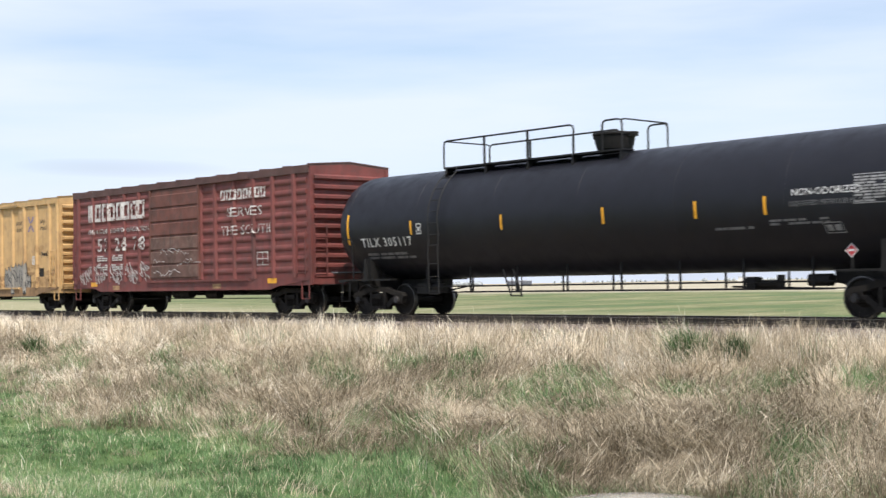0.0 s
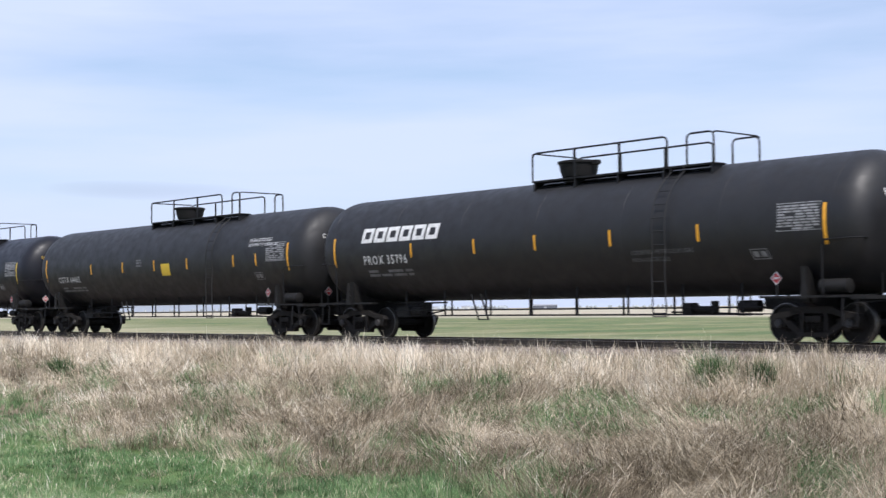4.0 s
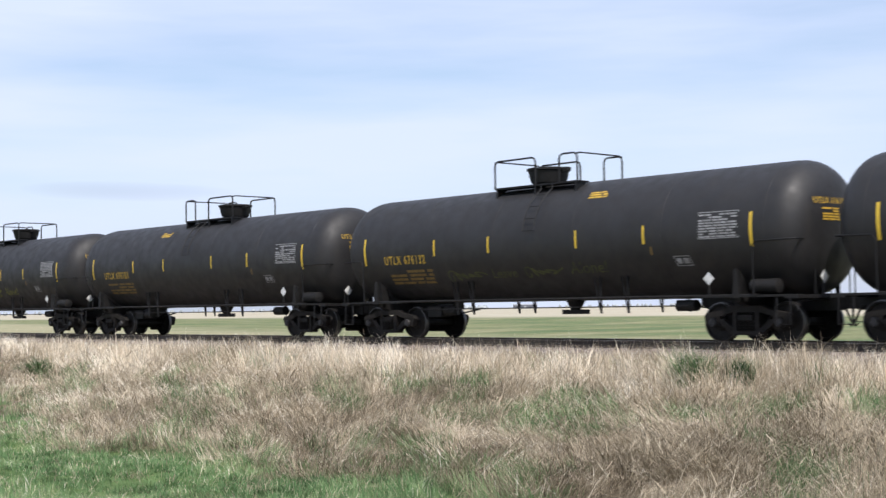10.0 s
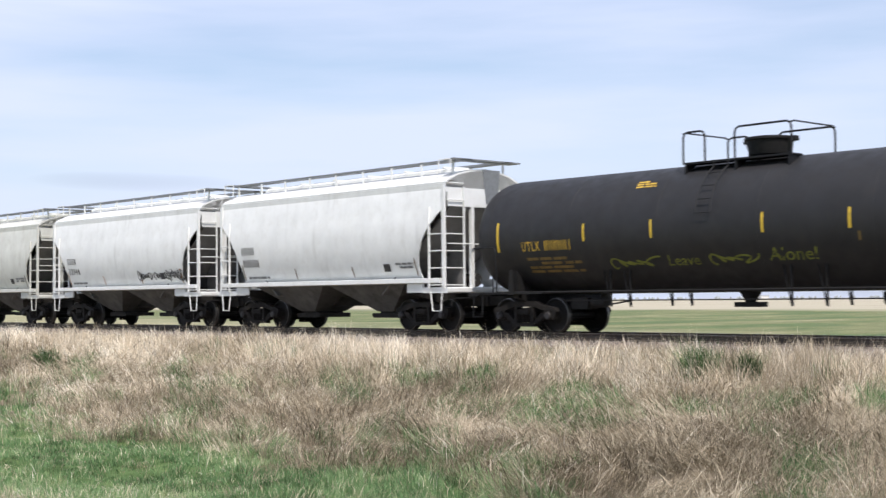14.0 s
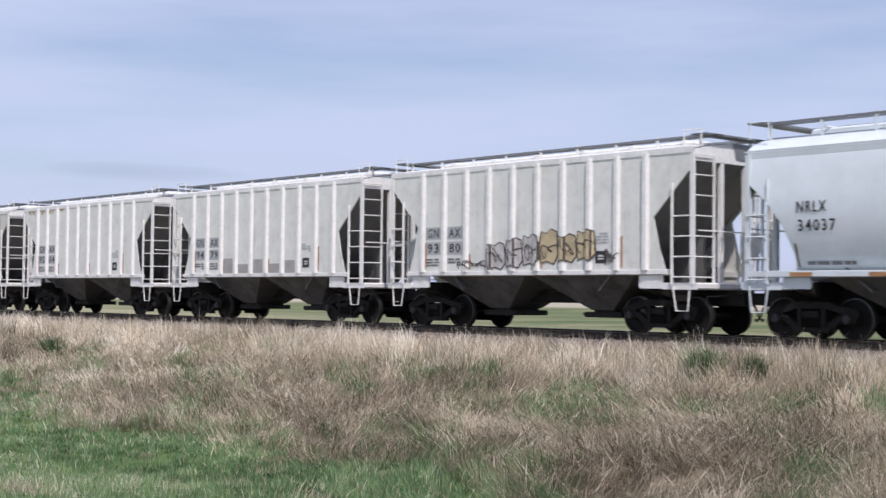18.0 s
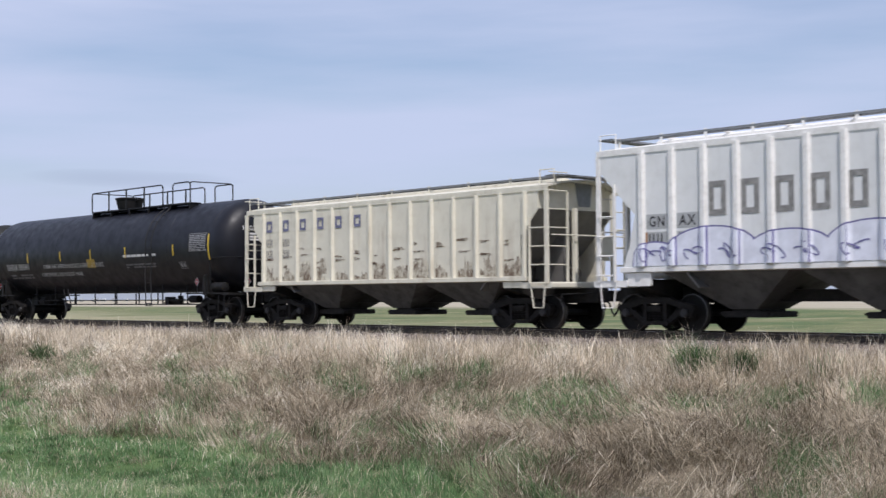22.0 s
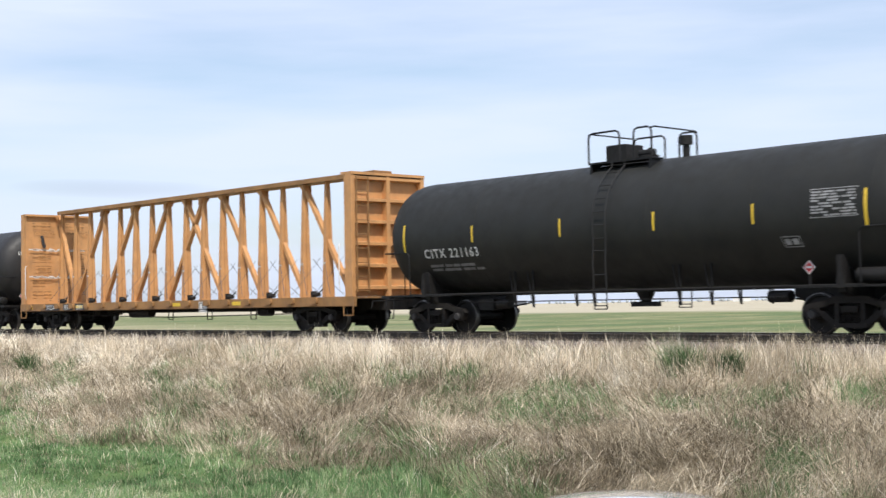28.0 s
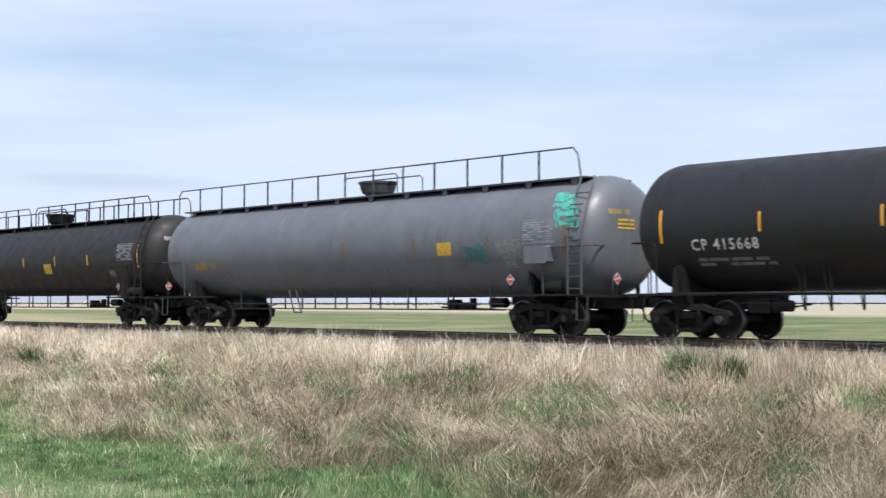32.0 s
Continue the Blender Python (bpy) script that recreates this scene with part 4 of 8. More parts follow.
def lpg(label, C, hl, stripes, text, text_x, tc=8.03, reach=9.98, plat=(-1.2, 5.1), gap=(3.85, 4.5), dome_x=0.15, paint_m=M_BLACK, ladder=4.2, stripe_m=M_GOLD, mark=M_WHITE_DECAL, sticker=None, lpg_words=True, text_h=0.27, R=1.58, zc=2.67, low_panel=False, drop=0.0, mark_z=None):
    hl += 0.08
    car = tank_car(label, C, hl, tc, reach, R, zc, paint_m, style="lpg", stripes=stripes, stripe_m=stripe_m, dome=(dome_x, 0.54, 0.52, "round"), platform=(*plat, 0.9), gap=gap, ladder=ladder, drop=drop)
    stencils(car, R, zc, text_x, text, mark, text_h, mark_z)
    head_marks(car, hl, R, zc, text, mark)
    data_board(car, R, zc, hl - 1.35, seed=len(text) + int(-C))
    placards(car, hl, R, zc, tc)
    if sticker is not None:
        part("warning_panel", on_tank(rect(1.9, 1.0) if low_panel else rect(1.4, 1.0), sticker, zc - (0.62 if low_panel else 0.50), 0.34 if low_panel else 0.44, R, zc), M_GOLD if stripe_m is M_ORANGE_STRIPE else plain("panel_yellow", (0.34, 0.225, 0.03), 0.5), car, "yellow warning panel")
    if lpg_words:
        part("gas_name", on_tank(words("LIQUEFIED PETROLEUM GAS"), 3.2, zc - 0.55, 0.11, R, zc), M_DIM_DECAL, car)
        part("gas_name_bar", on_tank(words("NON-ODORIZED"), 3.2, zc - 0.73, 0.11, R, zc), M_DIM_DECAL, car)
    return car


def utlx(label, C, flip, chalk, seed, text):
    """General-service tank car with yellow marks and a short platform."""
    s = -1 if flip else 1
    hl, tc, R, zc = 7.1, 6.27, 1.545, 2.555
    plat, gap = sorted((s * -1.92, s * 1.08)), sorted((s * -0.4, s * 0.45))
    car = tank_car(label, C, hl, tc, 8.335, R, zc, M_BLACK_DULL, style="general", stripes=(-6.77, -3.72, -1.57, 1.57, 3.73, 6.77), dome=(s * -0.75, 0.56, 0.50, "round"), platform=(*plat, 0.88), gap=gap, ht=0.76, ladder=s * 0.0, ladder_foot=zc + 0.2)
    part("reporting_mark", on_tank(mark(text), -5.9, zc - 0.42, 0.25, R, zc, 0.012, width=0.86), M_YELLOW_DECAL, car, "yellow stencilled reporting mark")
    part("data_block", on_tank(table(1.9, 0.5, 4, 3, seed), -5.8, zc - 0.98, 1.0, R, zc), M_DIM_YELLOW, car)
    part("roof_warning", on_tank(table(0.62, 0.26, 3, 2, seed), s * 2.0 - 0.3, zc + 1.0, 1.0, R, zc), M_YELLOW_DECAL, car)
    head_marks(car, hl, R, zc, text, M_YELLOW_DECAL, 5)
    data_board(car, R, zc, 5.35, seed=seed)
    placards(car, hl, R, zc, tc, M_WHITE_DECAL, M_WHITE_DECAL)
    part("yellow_weld_mark", on_tank(rect(0.3, 1.0), 3.9, zc - 0.5, 0.2, R, zc), M_DIM_YELLOW, car)
    if chalk:
        m = M_CHALK if chalk > 1 else M_CHALK_DIM
        x = -3.4 if not flip else -3.0
        part("chalk_word", on_tank(scribble(1.5, 0.42, seed, 5, 0.045), x, zc - 0.98, 1.0, R, zc), m, car, "hand-painted yellow-green graffiti")
        part("chalk_word", on_tank(words("Leave"), x + 1.75, zc - 0.90, 0.30, R, zc, slant=0.1), m, car)
        part("chalk_word", on_tank(scribble(1.3, 0.4, seed + 9, 5, 0.045), x + 3.0, zc - 0.95, 1.0, R, zc), m, car)
        part("chalk_word", on_tank(words("Alone!"), x + 4.6, zc - 0.86, 0.34, R, zc, slant=0.1), m, car)
    return car


M_CHALK_DIM = plain("graffiti_faint", (0.055, 0.06, 0.018), 0.7, 0, 0.4, 4)


def build_tanks():
    # leading car
    c = lpg("glossy black pressure tank car with white stencils and a railed walkway", -22.6, 8.97, (-9.07, -6.23, -2.62, 0.89, 3.66, 5.53, 9.0), "TILX 305117", -8.5, 8.29, 10.0, plat=(-5.5, 1.0), gap=(-0.6, 0.36), dome_x=0.0, paint_m=M_BLACK_BLUE, ladder=-5.2, stripe_m=M_ORANGE_STRIPE, lpg_words=False, R=1.56, zc=2.61)
    part("gas_name", on_tank(words("NON-ODORIZED"), 6.2, 2.66, 0.155, 1.56, 2.61), M_WHITE_DECAL, c)
    part("gas_name", on_tank(words("LIQUEFIED PETROLEUM GAS"), 6.15, 2.44, 0.11, 1.56, 2.61), M_DIM_DECAL, c)
    part("inspection_mark", on_tank(table(1.3, 0.1, 1, 4, 8), 3.9, 2.0, 1.0, 1.56, 2.61), M_DIM_DECAL, c)
    part("inspection_mark", on_tank(table(1.5, 0.16, 2, 5, 9), 5.6, 2.05, 1.0, 1.56, 2.61), M_DIM_DECAL, c)
    part("small_plate", on_tank(outline(0.2, 0.3, 0.025, [(0.07, 0.13, 0.08, 0.2)]), -6.0, 2.3, 1.0, 1.56, 2.61), M_WHITE_DECAL, c)
    walk_tank("long black tank car with a full-length roof walkway", -75.8, 8.8, (-5.68, -3.02, -0.32, 2.47, 5.13, 8.47), "#### ######", -6.9, 7.8, 9.9, M_BLACK, M_PIPE, 1.6, [(-9.3, -1.19, 1), (-0.42, 8.33, 1)])
    brand = lpg("black pressure tank car with a large white brand word", -96.36, 8.75, (-8.67, -5.01, -2.34, 0.0, 2.6, 5.3, 8.67), "PROX 35796", -7.25, plat=(-0.7, 5.3), gap=(3.9, 4.5), paint_m=M_BLACK, stripe_m=M_ORANGE_STRIPE, mark_z=2.20)
    part("brand_word", on_tank(rings("######", 0.26, 0.98), -7.33, 2.84, 0.45, 1.58, 2.67, width=1.17, slant=0.12), M_WHITE_DECAL, brand, "large white brand lettering")
    c = lpg("black pressure tank car with slanting orange reflectors", -116.39, 8.85, (-8.8, -4.78, -2.2, 0.22, 2.55, 5.6, 6.98, 8.82), "CGTX 64465", -7.75, plat=(-1.15, 5.0), stripe_m=M_ORANGE_STRIPE, sticker=0.72, lpg_words=False, text_h=0.25)
    part("gas_name", on_tank(words("NON-ODORIZED"), 6.55, 3.15, 0.12, 1.58, 2.67), M_WHITE_DECAL, c)
    part("gas_name", on_tank(words("LIQUEFIED PETROLEUM GAS"), 6.5, 3.0, 0.10, 1.58, 2.67), M_WHITE_DECAL, c)
    part("small_text", on_tank(table(0.4, 0.3, 3, 2, 4), -1.1, 2.55, 1.0, 1.58, 2.67), M_DIM_DECAL, c)
    lpg("glossy blue-black tank car with yellow stencils and a yellow panel", -136.67, 8.55, (-8.49, -5.14, -2.21, 0.66, 3.07, 5.48, 8.49), "UTLX 957589", -7.6, plat=(-1.2, 5.1), paint_m=M_BLACK_BLUE, mark=M_YELLOW_DECAL, sticker=0.87, text_h=0.28)
    lpg("black pressure tank car with white stencils and a yellow panel", -169.25, 8.55, (-8.5, -6.21, -2.83, -0.11, 2.67, 5.44, 8.5), "CBTX 781042", -7.49, plat=(-6.0, 1.1), gap=(-0.5, 0.15), dome_x=0.1, paint_m=M_BLACK_DULL, ladder=-5.75, R=1.63, zc=2.735, drop=0.155, sticker=0.91, lpg_words=False, low_panel=True)
    for i, (C, flip, chalk, num) in enumerate(((-187.54, False, 2, "676114"), (-204.18, False, 1, "676132"), (-220.86, True, 0, "676151"), (-237.51, True, 2, "676215"), (-254.17, False, 2, "676052"), (-270.89, True, 2, "######"))):
        utlx("dull black general-service tank car with yellow stencils and chalk-green graffiti" if chalk > 1 else "dull black general-service tank car with yellow stencils", C, flip, chalk, i * 3 + 1, "UTLX " + num)
    c = lpg("glossy blue-black tank car with hand-written white graffiti", -441.89, 8.55, (-8.58, -5.44, -2.49, 0.06, 2.78, 6.2, 8.52), "SHQX 50541", -7.5, plat=(-1.15, 6.2), gap=(4.3, 5.0), dome_x=0.24, paint_m=M_BLACK_BLUE, ladder=4.65, R=1.62, zc=2.71, sticker=-0.3, lpg_words=False, low_panel=True)
    part("graffiti_line", on_tank(words("I THINK THAT AMERICA WAS ONCE A GREAT NATION BUT"), -4.1, 2.12, 0.18, 1.62, 2.71, width=0.76), M_WHITE_DECAL, c, "white hand-written words")
    part("graffiti_line", on_tank(words("IS FIGHTING AN UNJUST WAR"), -4.5, 1.81, 0.18, 1.62, 2.71, width=1.05), M_WHITE_DECAL, c)
    part("graffiti_figure", on_tank(table(2.4, 0.14, 1, 8, 12), 2.6, 2.42, 1.0, 1.62, 2.71), M_WHITE_DECAL, c)
    part("graffiti_figure", on_tank(table(2.2, 0.2, 2, 7, 14), 2.7, 2.02, 1.0, 1.62, 2.71), M_DIM_DECAL, c)
    brand = lpg("black pressure tank car with a large white brand word", -461.74, 8.75, (-8.63, -5.06, -1.93, 0.65, 2.9, 5.08, 8.71), "PROX 39884", -7.78, plat=(-1.25, 5.3), gap=(3.75, 4.45), paint_m=M_BLACK_GREEN, R=1.6, sticker=-2.8, low_panel=True, mark_z=2.20)
    part("brand_word", on_tank(rings("######", 0.26, 0.98), -8.3, 2.84, 0.45, 1.6, 2.67, width=1.17, slant=0.12), M_WHITE_DECAL, brand, "large white brand lettering")
    lpg("glossy blue-black pressure tank car with a yellow panel", -481.78, 8.68, (-8.62, -5.35, -2.69, 0.13, 2.76, 5.97, 8.65), "#### #####", -7.24, plat=(-1.15, 6.3), gap=(4.3, 5.0), dome_x=0.4, paint_m=M_BLACK_BLUE, ladder=4.65, sticker=0.37, stripe_m=M_ORANGE_STRIPE, R=1.61, zc=2.70)
    lpg("black pressure tank car with white stencils", -501.77, 8.75, (-8.7, -5.9, -2.7, 0.1, 2.8, 5.6, 8.7), "SHQX 50498", -7.3, plat=(-5.7, 1.5), gap=(-0.5, 0.2), dome_x=0.1, paint_m=M_BLACK_BLUE, ladder=-5.3)
    car = tank_car("dull green-black short tank car with a square manway", -520.7, 7.3, 6.45, 8.7, 1.6, 2.68, M_BLACK_GREEN, style="general", stripes=(-7.18, -4.42, -1.26, 1.7, 4.45, 7.18), dome=(-0.4, 0, 0, "square"), platform=(-0.85, 1.15, 0.9), gap=(0.15, 0.6), ladder=0.1)
    stencils(car, 1.6, 2.68, -6.4, "CITX 221163", M_WHITE_DECAL, 0.26)
    head_marks(car, 7.3, 1.6, 2.68, "CITX 221163")
    data_board(car, 1.6, 2.68, 5.9)
    placards(car, 7.3, 1.6, 2.68, 6.45)
    lpg("dull black pressure tank car with a yellow panel", -563.33, 8.6, (-8.6, -6.13, -2.77, -0.05, 2.73, 5.44, 8.54), "SHQX 5803", -7.44, plat=(-5.98, 1.5), gap=(-0.4, 0.2), dome_x=0.2, paint_m=M_BLACK_DULL, ladder=-5.5, sticker=1.57, low_panel=True, R=1.6, zc=2.70, drop=0.05, mark_z=1.92)
    R, zc = 1.55, 2.655
    car = tank_car("black short tank car with orange reflectors and a yellow panel", -581.66, 7.0, 6.4, 8.3, R, zc, M_BLACK, style="general", stripes=(-6.83, -4.1, -1.16, 1.56, 4.33, 6.83), stripe_m=M_ORANGE_STRIPE, dome=(-0.05, 0, 0, "small"), platform=(-0.4, 1.63, 0.9), gap=(0.5, 1.05), ladder=-0.1)
    stencils(car, R, zc, -6.0, "CP 415668", M_WHITE_DECAL, 0.27)
    head_marks(car, 6.9, R, zc, "CP 415668")
    data_board(car, R, zc, 5.5)
    placards(car, 6.9, R, zc, 6.4)
    part("warning_panel", on_tank(rect(1.5, 1.0), 2.94, zc - 0.42, 0.45, R, zc), M_GOLD, car, "yellow warning panel")
    g = walk_tank("weathered grey tank car with roof walkway and teal graffiti", -600.78, 9.3, (-9.2, 0.34, 3.54, 6.5, 9.23), "#### ##", -7.9, 7.97, 10.6, M_GREY_TANK, M_PIPE_GREY, 1.52, [(-10.0, 9.1, 13)], M_YELLOW_DECAL)
    R, zc = 1.56, 2.56
    part("warning_panel", on_tank(rect(1.6, 1.0), 4.5, zc - 0.42, 0.36, R, zc), M_YELLOW_DECAL, g, "yellow warning panel")
    for k in range(4):
        part("graffiti", on_tank(scribble(0.9, 0.34, 30 + k, 6, 0.04), 5.6, zc - 0.72 + 0.10 * k, 1.0, R, zc), M_TEAL_DIM, g, "dark teal spray-paint tag")
        part("graffiti", on_tank(scribble(0.75, 0.4, 40 + k, 7, 0.05), 8.95 - 0.1 * k, zc + 0.1 + 0.24 * k, 1.0, R, zc), M_TEAL, g, "teal spray-paint tag")
    part("small_plate", on_tank(rect(0.9, 0.5), 6.8, zc - 0.55, 1.0, R, zc), M_GREY_DECAL, g)
    part("valve_box", G().box(8.0, 8.8, -1.72, -1.30, 1.85, 2.30, 0.05), M_GREY_TANK, g, "grey side valve box")
    k = walk_tank("long black tank car with a full-length roof walkway", -621.75, 9.1, (-8.9, -5.9, -3.0, -0.2, 2.6, 5.3, 9.1), "#### ##", -7.5, 7.97, 10.4, M_BLACK_DULL, M_PIPE, 1.54, [(-9.2, -0.9, 6), (-0.4, 8.9, 7)])


def walk_tank(label, C, hl, stripes, text, text_x, tc, reach, paint_m, pipe_m, R, runs, mark=M_WHITE_DECAL):
    """An older tank car with a walkway and handrail along the whole top."""
    grey = paint_m is M_GREY_TANK
    R, zc = (1.56, 2.56) if grey else (1.50, 2.62)
    car = tank_car(label, C, hl, tc, reach, R, zc, paint_m, pipe_m, style="lpg", stripes=stripes, stripe_m=M_DIM_YELLOW if paint_m is M_GREY_TANK else M_GOLD, dome=(0.1, 0.58, 0.45, "round"))
    zt = zc + R
    for q in (-1, 1):
        y = q * 0.72
        z = zc + math.sqrt(R * R - 0.8 * 0.8) + 0.12
        part("roof_walk", G().box(-hl - 0.3, hl + 0.1, q * 0.72 - 0.18, q * 0.72 + 0.18, z, z + 0.045, 0.012), pipe_m, car, "grating walkway along the tank's top")
        for i in range(12):
            x = -hl + 0.3 + (2 * hl - 0.6) * i / 11
            part("walk_bracket", G().prism([(x - 0.12, z), (x + 0.12, z), (x + 0.03, z - 0.28), (x - 0.03, z - 0.28)], "y", y + q * 0.10, y + q * 0.16), pipe_m, car)
        for x0, x1, posts in (() if grey and q > 0 else runs):
            yr = q * 0.86
            zr = z + 0.80
            part("railing", G().tube([(x0, yr, z), (x0, yr, zr - 0.16), (x0 + 0.16, yr, zr), (x1 - 0.16, yr, zr), (x1, yr, zr - 0.16), (x1 + 0.12, yr, z)], 0.022, 6), pipe_m, car)
            n = max(posts, 4)
            for i in range(n):
                x = x0 + (x1 - x0) * (i + 1) / (n + 1)
                part("railing_post", G().beam((x, yr, z), (x, yr, zr), 0.05, 0.035), pipe_m, car)
        part("valve_rail", G().tube([(-0.9, q * 0.5, zt), (-0.9, q * 0.5, zt + 0.50), (-0.8, q * 0.5, zt + 0.58), (1.5, q * 0.5, zt + 0.58), (1.6, q * 0.5, zt + 0.50), (1.6, q * 0.5, zt)], 0.02, 6), pipe_m, car)
    lad = G()
    le = hl
    hl = hl + 0.15 if grey else hl
    for dx in (0.0, 0.45):
        lad.tube([(hl - 0.15 + dx, -0.95, z + 0.02), (hl - 0.08 + dx, -1.25, zc + 0.95), (hl + dx, -R - 0.08, zc), (hl + dx, -R - 0.08, 1.05)], 0.028, 6)
    for i in range(9):
        zz = 1.2 + i * 0.3
        yy = -R - 0.08 if zz < zc else -max(0.95, math.sqrt(max(0, (R + 0.08) ** 2 - (zz - zc) ** 2)))
        lad.tube([(hl - (0.0 if zz < zc else 0.08), yy, zz), (hl + 0.45 - (0.0 if zz < zc else 0.08), yy, zz)], 0.016, 5)
    part("end_ladder", lad, pipe_m, car, "steel ladder up the tank's end")
    hl = le
    stencils(car, R, zc, text_x, text, mark, 0.25)
    head_marks(car, hl, R, zc, text, mark)
    data_board(car, R, zc, hl - 1.5)
    placards(car, hl, R, zc, tc)
    if paint_m is not M_GREY_TANK:
        part("warning_panel", on_tank(rect(1.5, 1.0), 1.6, zc - 0.62, 0.42, R, zc), M_YELLOW_DECAL, car, "yellow warning panel")
    return car


build_tanks()


# ---- covered hoppers ----
M_HOP_SILVER = paint("hopper_silver_grey", (0.43, 0.455, 0.47), 0.48, 0.06, (0.30, 0.31, 0.31), 0.25, (0.27, 0.28, 0.285), 0.3, 0.05)
M_HOP_WHITE = paint("hopper_white", (0.72, 0.73, 0.72), 0.5, 0.06, (0.42, 0.39, 0.34), 0.22, (0.36, 0.35, 0.33), 0.30, 0.05)
M_HOP_COOL = paint("hopper_cool_white", (0.64, 0.69, 0.71), 0.48, 0.05, (0.45, 0.46, 0.46), 0.2, (0.40, 0.42, 0.43), 0.25, 0.05)
M_HOP_GREY = paint("hopper_grey", (0.43, 0.435, 0.395), 0.55, 0.08, (0.30, 0.28, 0.25), 0.3, (0.26, 0.245, 0.22), 0.4, 0.05)
M_HOP_PALE = paint("hopper_pale_grey", (0.72, 0.72, 0.67), 0.55, 0.07, (0.38, 0.34, 0.28), 0.32, (0.34, 0.31, 0.26), 0.45, 0.05)
M_HOP_TRIM = paint("hopper_white_trim", (0.80, 0.79, 0.76), 0.5, 0.06, (0.40, 0.35, 0.30), 0.35, None, 0, 0.05, 3)
M_HOP_CREAM = paint("hopper_cream", (0.68, 0.65, 0.54), 0.6, 0.06, (0.40, 0.33, 0.24), 0.25, (0.30, 0.22, 0.14), 0.5, 0.1, 1.4)
M_HOP_DUST = paint("hopper_dusty_white", (0.57, 0.575, 0.53), 0.55, 0.08, (0.36, 0.33, 0.28), 0.32, (0.34, 0.31, 0.26), 0.45, 0.05)
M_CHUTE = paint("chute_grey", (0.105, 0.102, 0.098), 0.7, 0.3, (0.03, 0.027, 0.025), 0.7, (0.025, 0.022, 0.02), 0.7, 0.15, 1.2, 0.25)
# end sheets and webs: overhang shade put into a darker grey, plus grime spots
M_END_SHADE = paint("end_sheet_shade_grey", (0.145, 0.14, 0.135), 0.7, 0.15, (0.07, 0.065, 0.06), 0.4, None, 0, 0.1, 1.5)
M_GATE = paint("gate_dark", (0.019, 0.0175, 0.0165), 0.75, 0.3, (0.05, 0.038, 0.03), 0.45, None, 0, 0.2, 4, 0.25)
M_WALKWAY = plain("galvanised_grating", (0.20, 0.21, 0.22), 0.55, 0.3)
M_RUST = plain("rust_stain", (0.34, 0.21, 0.11), 0.85, 0, 0.4, 5)
M_PATCH = plain("patch_paint_grey", (0.40, 0.41, 0.41), 0.6, 0, 0.08, 3)
M_TAN_PATCH = plain("patch_paint_tan", (0.60, 0.575, 0.52), 0.65, 0, 0.08, 2)
M_ORANGE_REFL = plain("faded_orange_reflector", (0.36, 0.18, 0.08), 0.5, 0, 0.2)
M_BROWN_REFL = plain("faded_brown_reflector", (0.17, 0.12, 0.08), 0.55, 0, 0.2)


def rusty_paint():
    k = Nodes("hopper_rust_streaked")
    base = k.mix(k.level(k.noise(1.2, 5), 0.3, 0.7), (0.58, 0.57, 0.52), (0.66, 0.655, 0.60))
    run = k.level(k.noise(3.2, 5, 0.65, (1.0, 1.0, 0.09)), 0.44, 0.60)
    patch = k.level(k.noise(0.55, 3, 0.5, (1, 1, 0.6)), 0.36, 0.56)
    col = k.mix(k.math("MULTIPLY", k.math("MULTIPLY", run, patch), 0.9), base, (0.36, 0.20, 0.10))
    spots = k.level(k.noise(5, 7, 0.7), 0.62, 0.74, 0, 0.6)
    col = k.mix(spots, col, (0.27, 0.13, 0.06))
    k.bump(k.noise(38, 4), 0.08, 0.004)
    return k.set(col, 0.6)


M_HOP_RUST = rusty_paint()


def ladder_geo(x0, x1, y, z0, z1, rungs, y2=None, r=0.02):
    g = G()
    y2 = y if y2 is None else y2
    g.beam((x0, y, z0), (x0, y, z1), 0.036, 0.03, (1, 0, 0)).beam((x1, y2, z0), (x1, y2, z1), 0.036, 0.03, (1, 0, 0))
    for i in range(rungs):
        z = z0 + 0.06 + (z1 - z0 - 0.1) * i / max(1, rungs - 1)
        g.tube([(x0, y, z), (x1, y2, z)], r * 0.75, 5)
    return g


def rungs_geo(a, b, z0, z1, foot, pitch, n):
    """A ladder of thin bars with one flat stile at b; its other side is the car's own post at a."""
    g = G().beam((*b, z0), (*b, z1), 0.07, 0.03, (1, 0, 0)) if a[1] == b[1] else G().beam((*b, z0), (*b, z1), 0.03, 0.07, (1, 0, 0))
    for i in range(n):
        z = foot + pitch * i
        g.tube([(*a, z), (*b, z)], 0.017, 5)
    return g


def chute(x, half, top_z, gate_z, w0=1.25, w1=0.45):
    """One hopper bay under the side sill: a four-sided funnel."""
    g = G()
    v = [(x - half, -w0, top_z), (x + half, -w0, top_z), (x + half, w0, top_z), (x - half, w0, top_z),
         (x - 0.36, -w1, gate_z), (x + 0.36, -w1, gate_z), (x + 0.36, w1, gate_z), (x - 0.36, w1, gate_z)]
    return g.add(v, [(0, 4, 5, 1), (1, 5, 6, 2), (2, 6, 7, 3), (3, 7, 4, 0), (4, 7, 6, 5), (0, 1, 2, 3)])


CURVE = [(0.0, 1.285, 1.18), (0.2, 1.385, 1.21), (0.4, 1.465, 1.21), (0.75, 1.56, 1.10), (1.15, 1.615, 0.90), (1.5, 1.615, 0.62), (1.8, 1.59, 0.30), (2.02, 1.555, 0.02)]   # a round side: height over the sill, half width, cut of the end


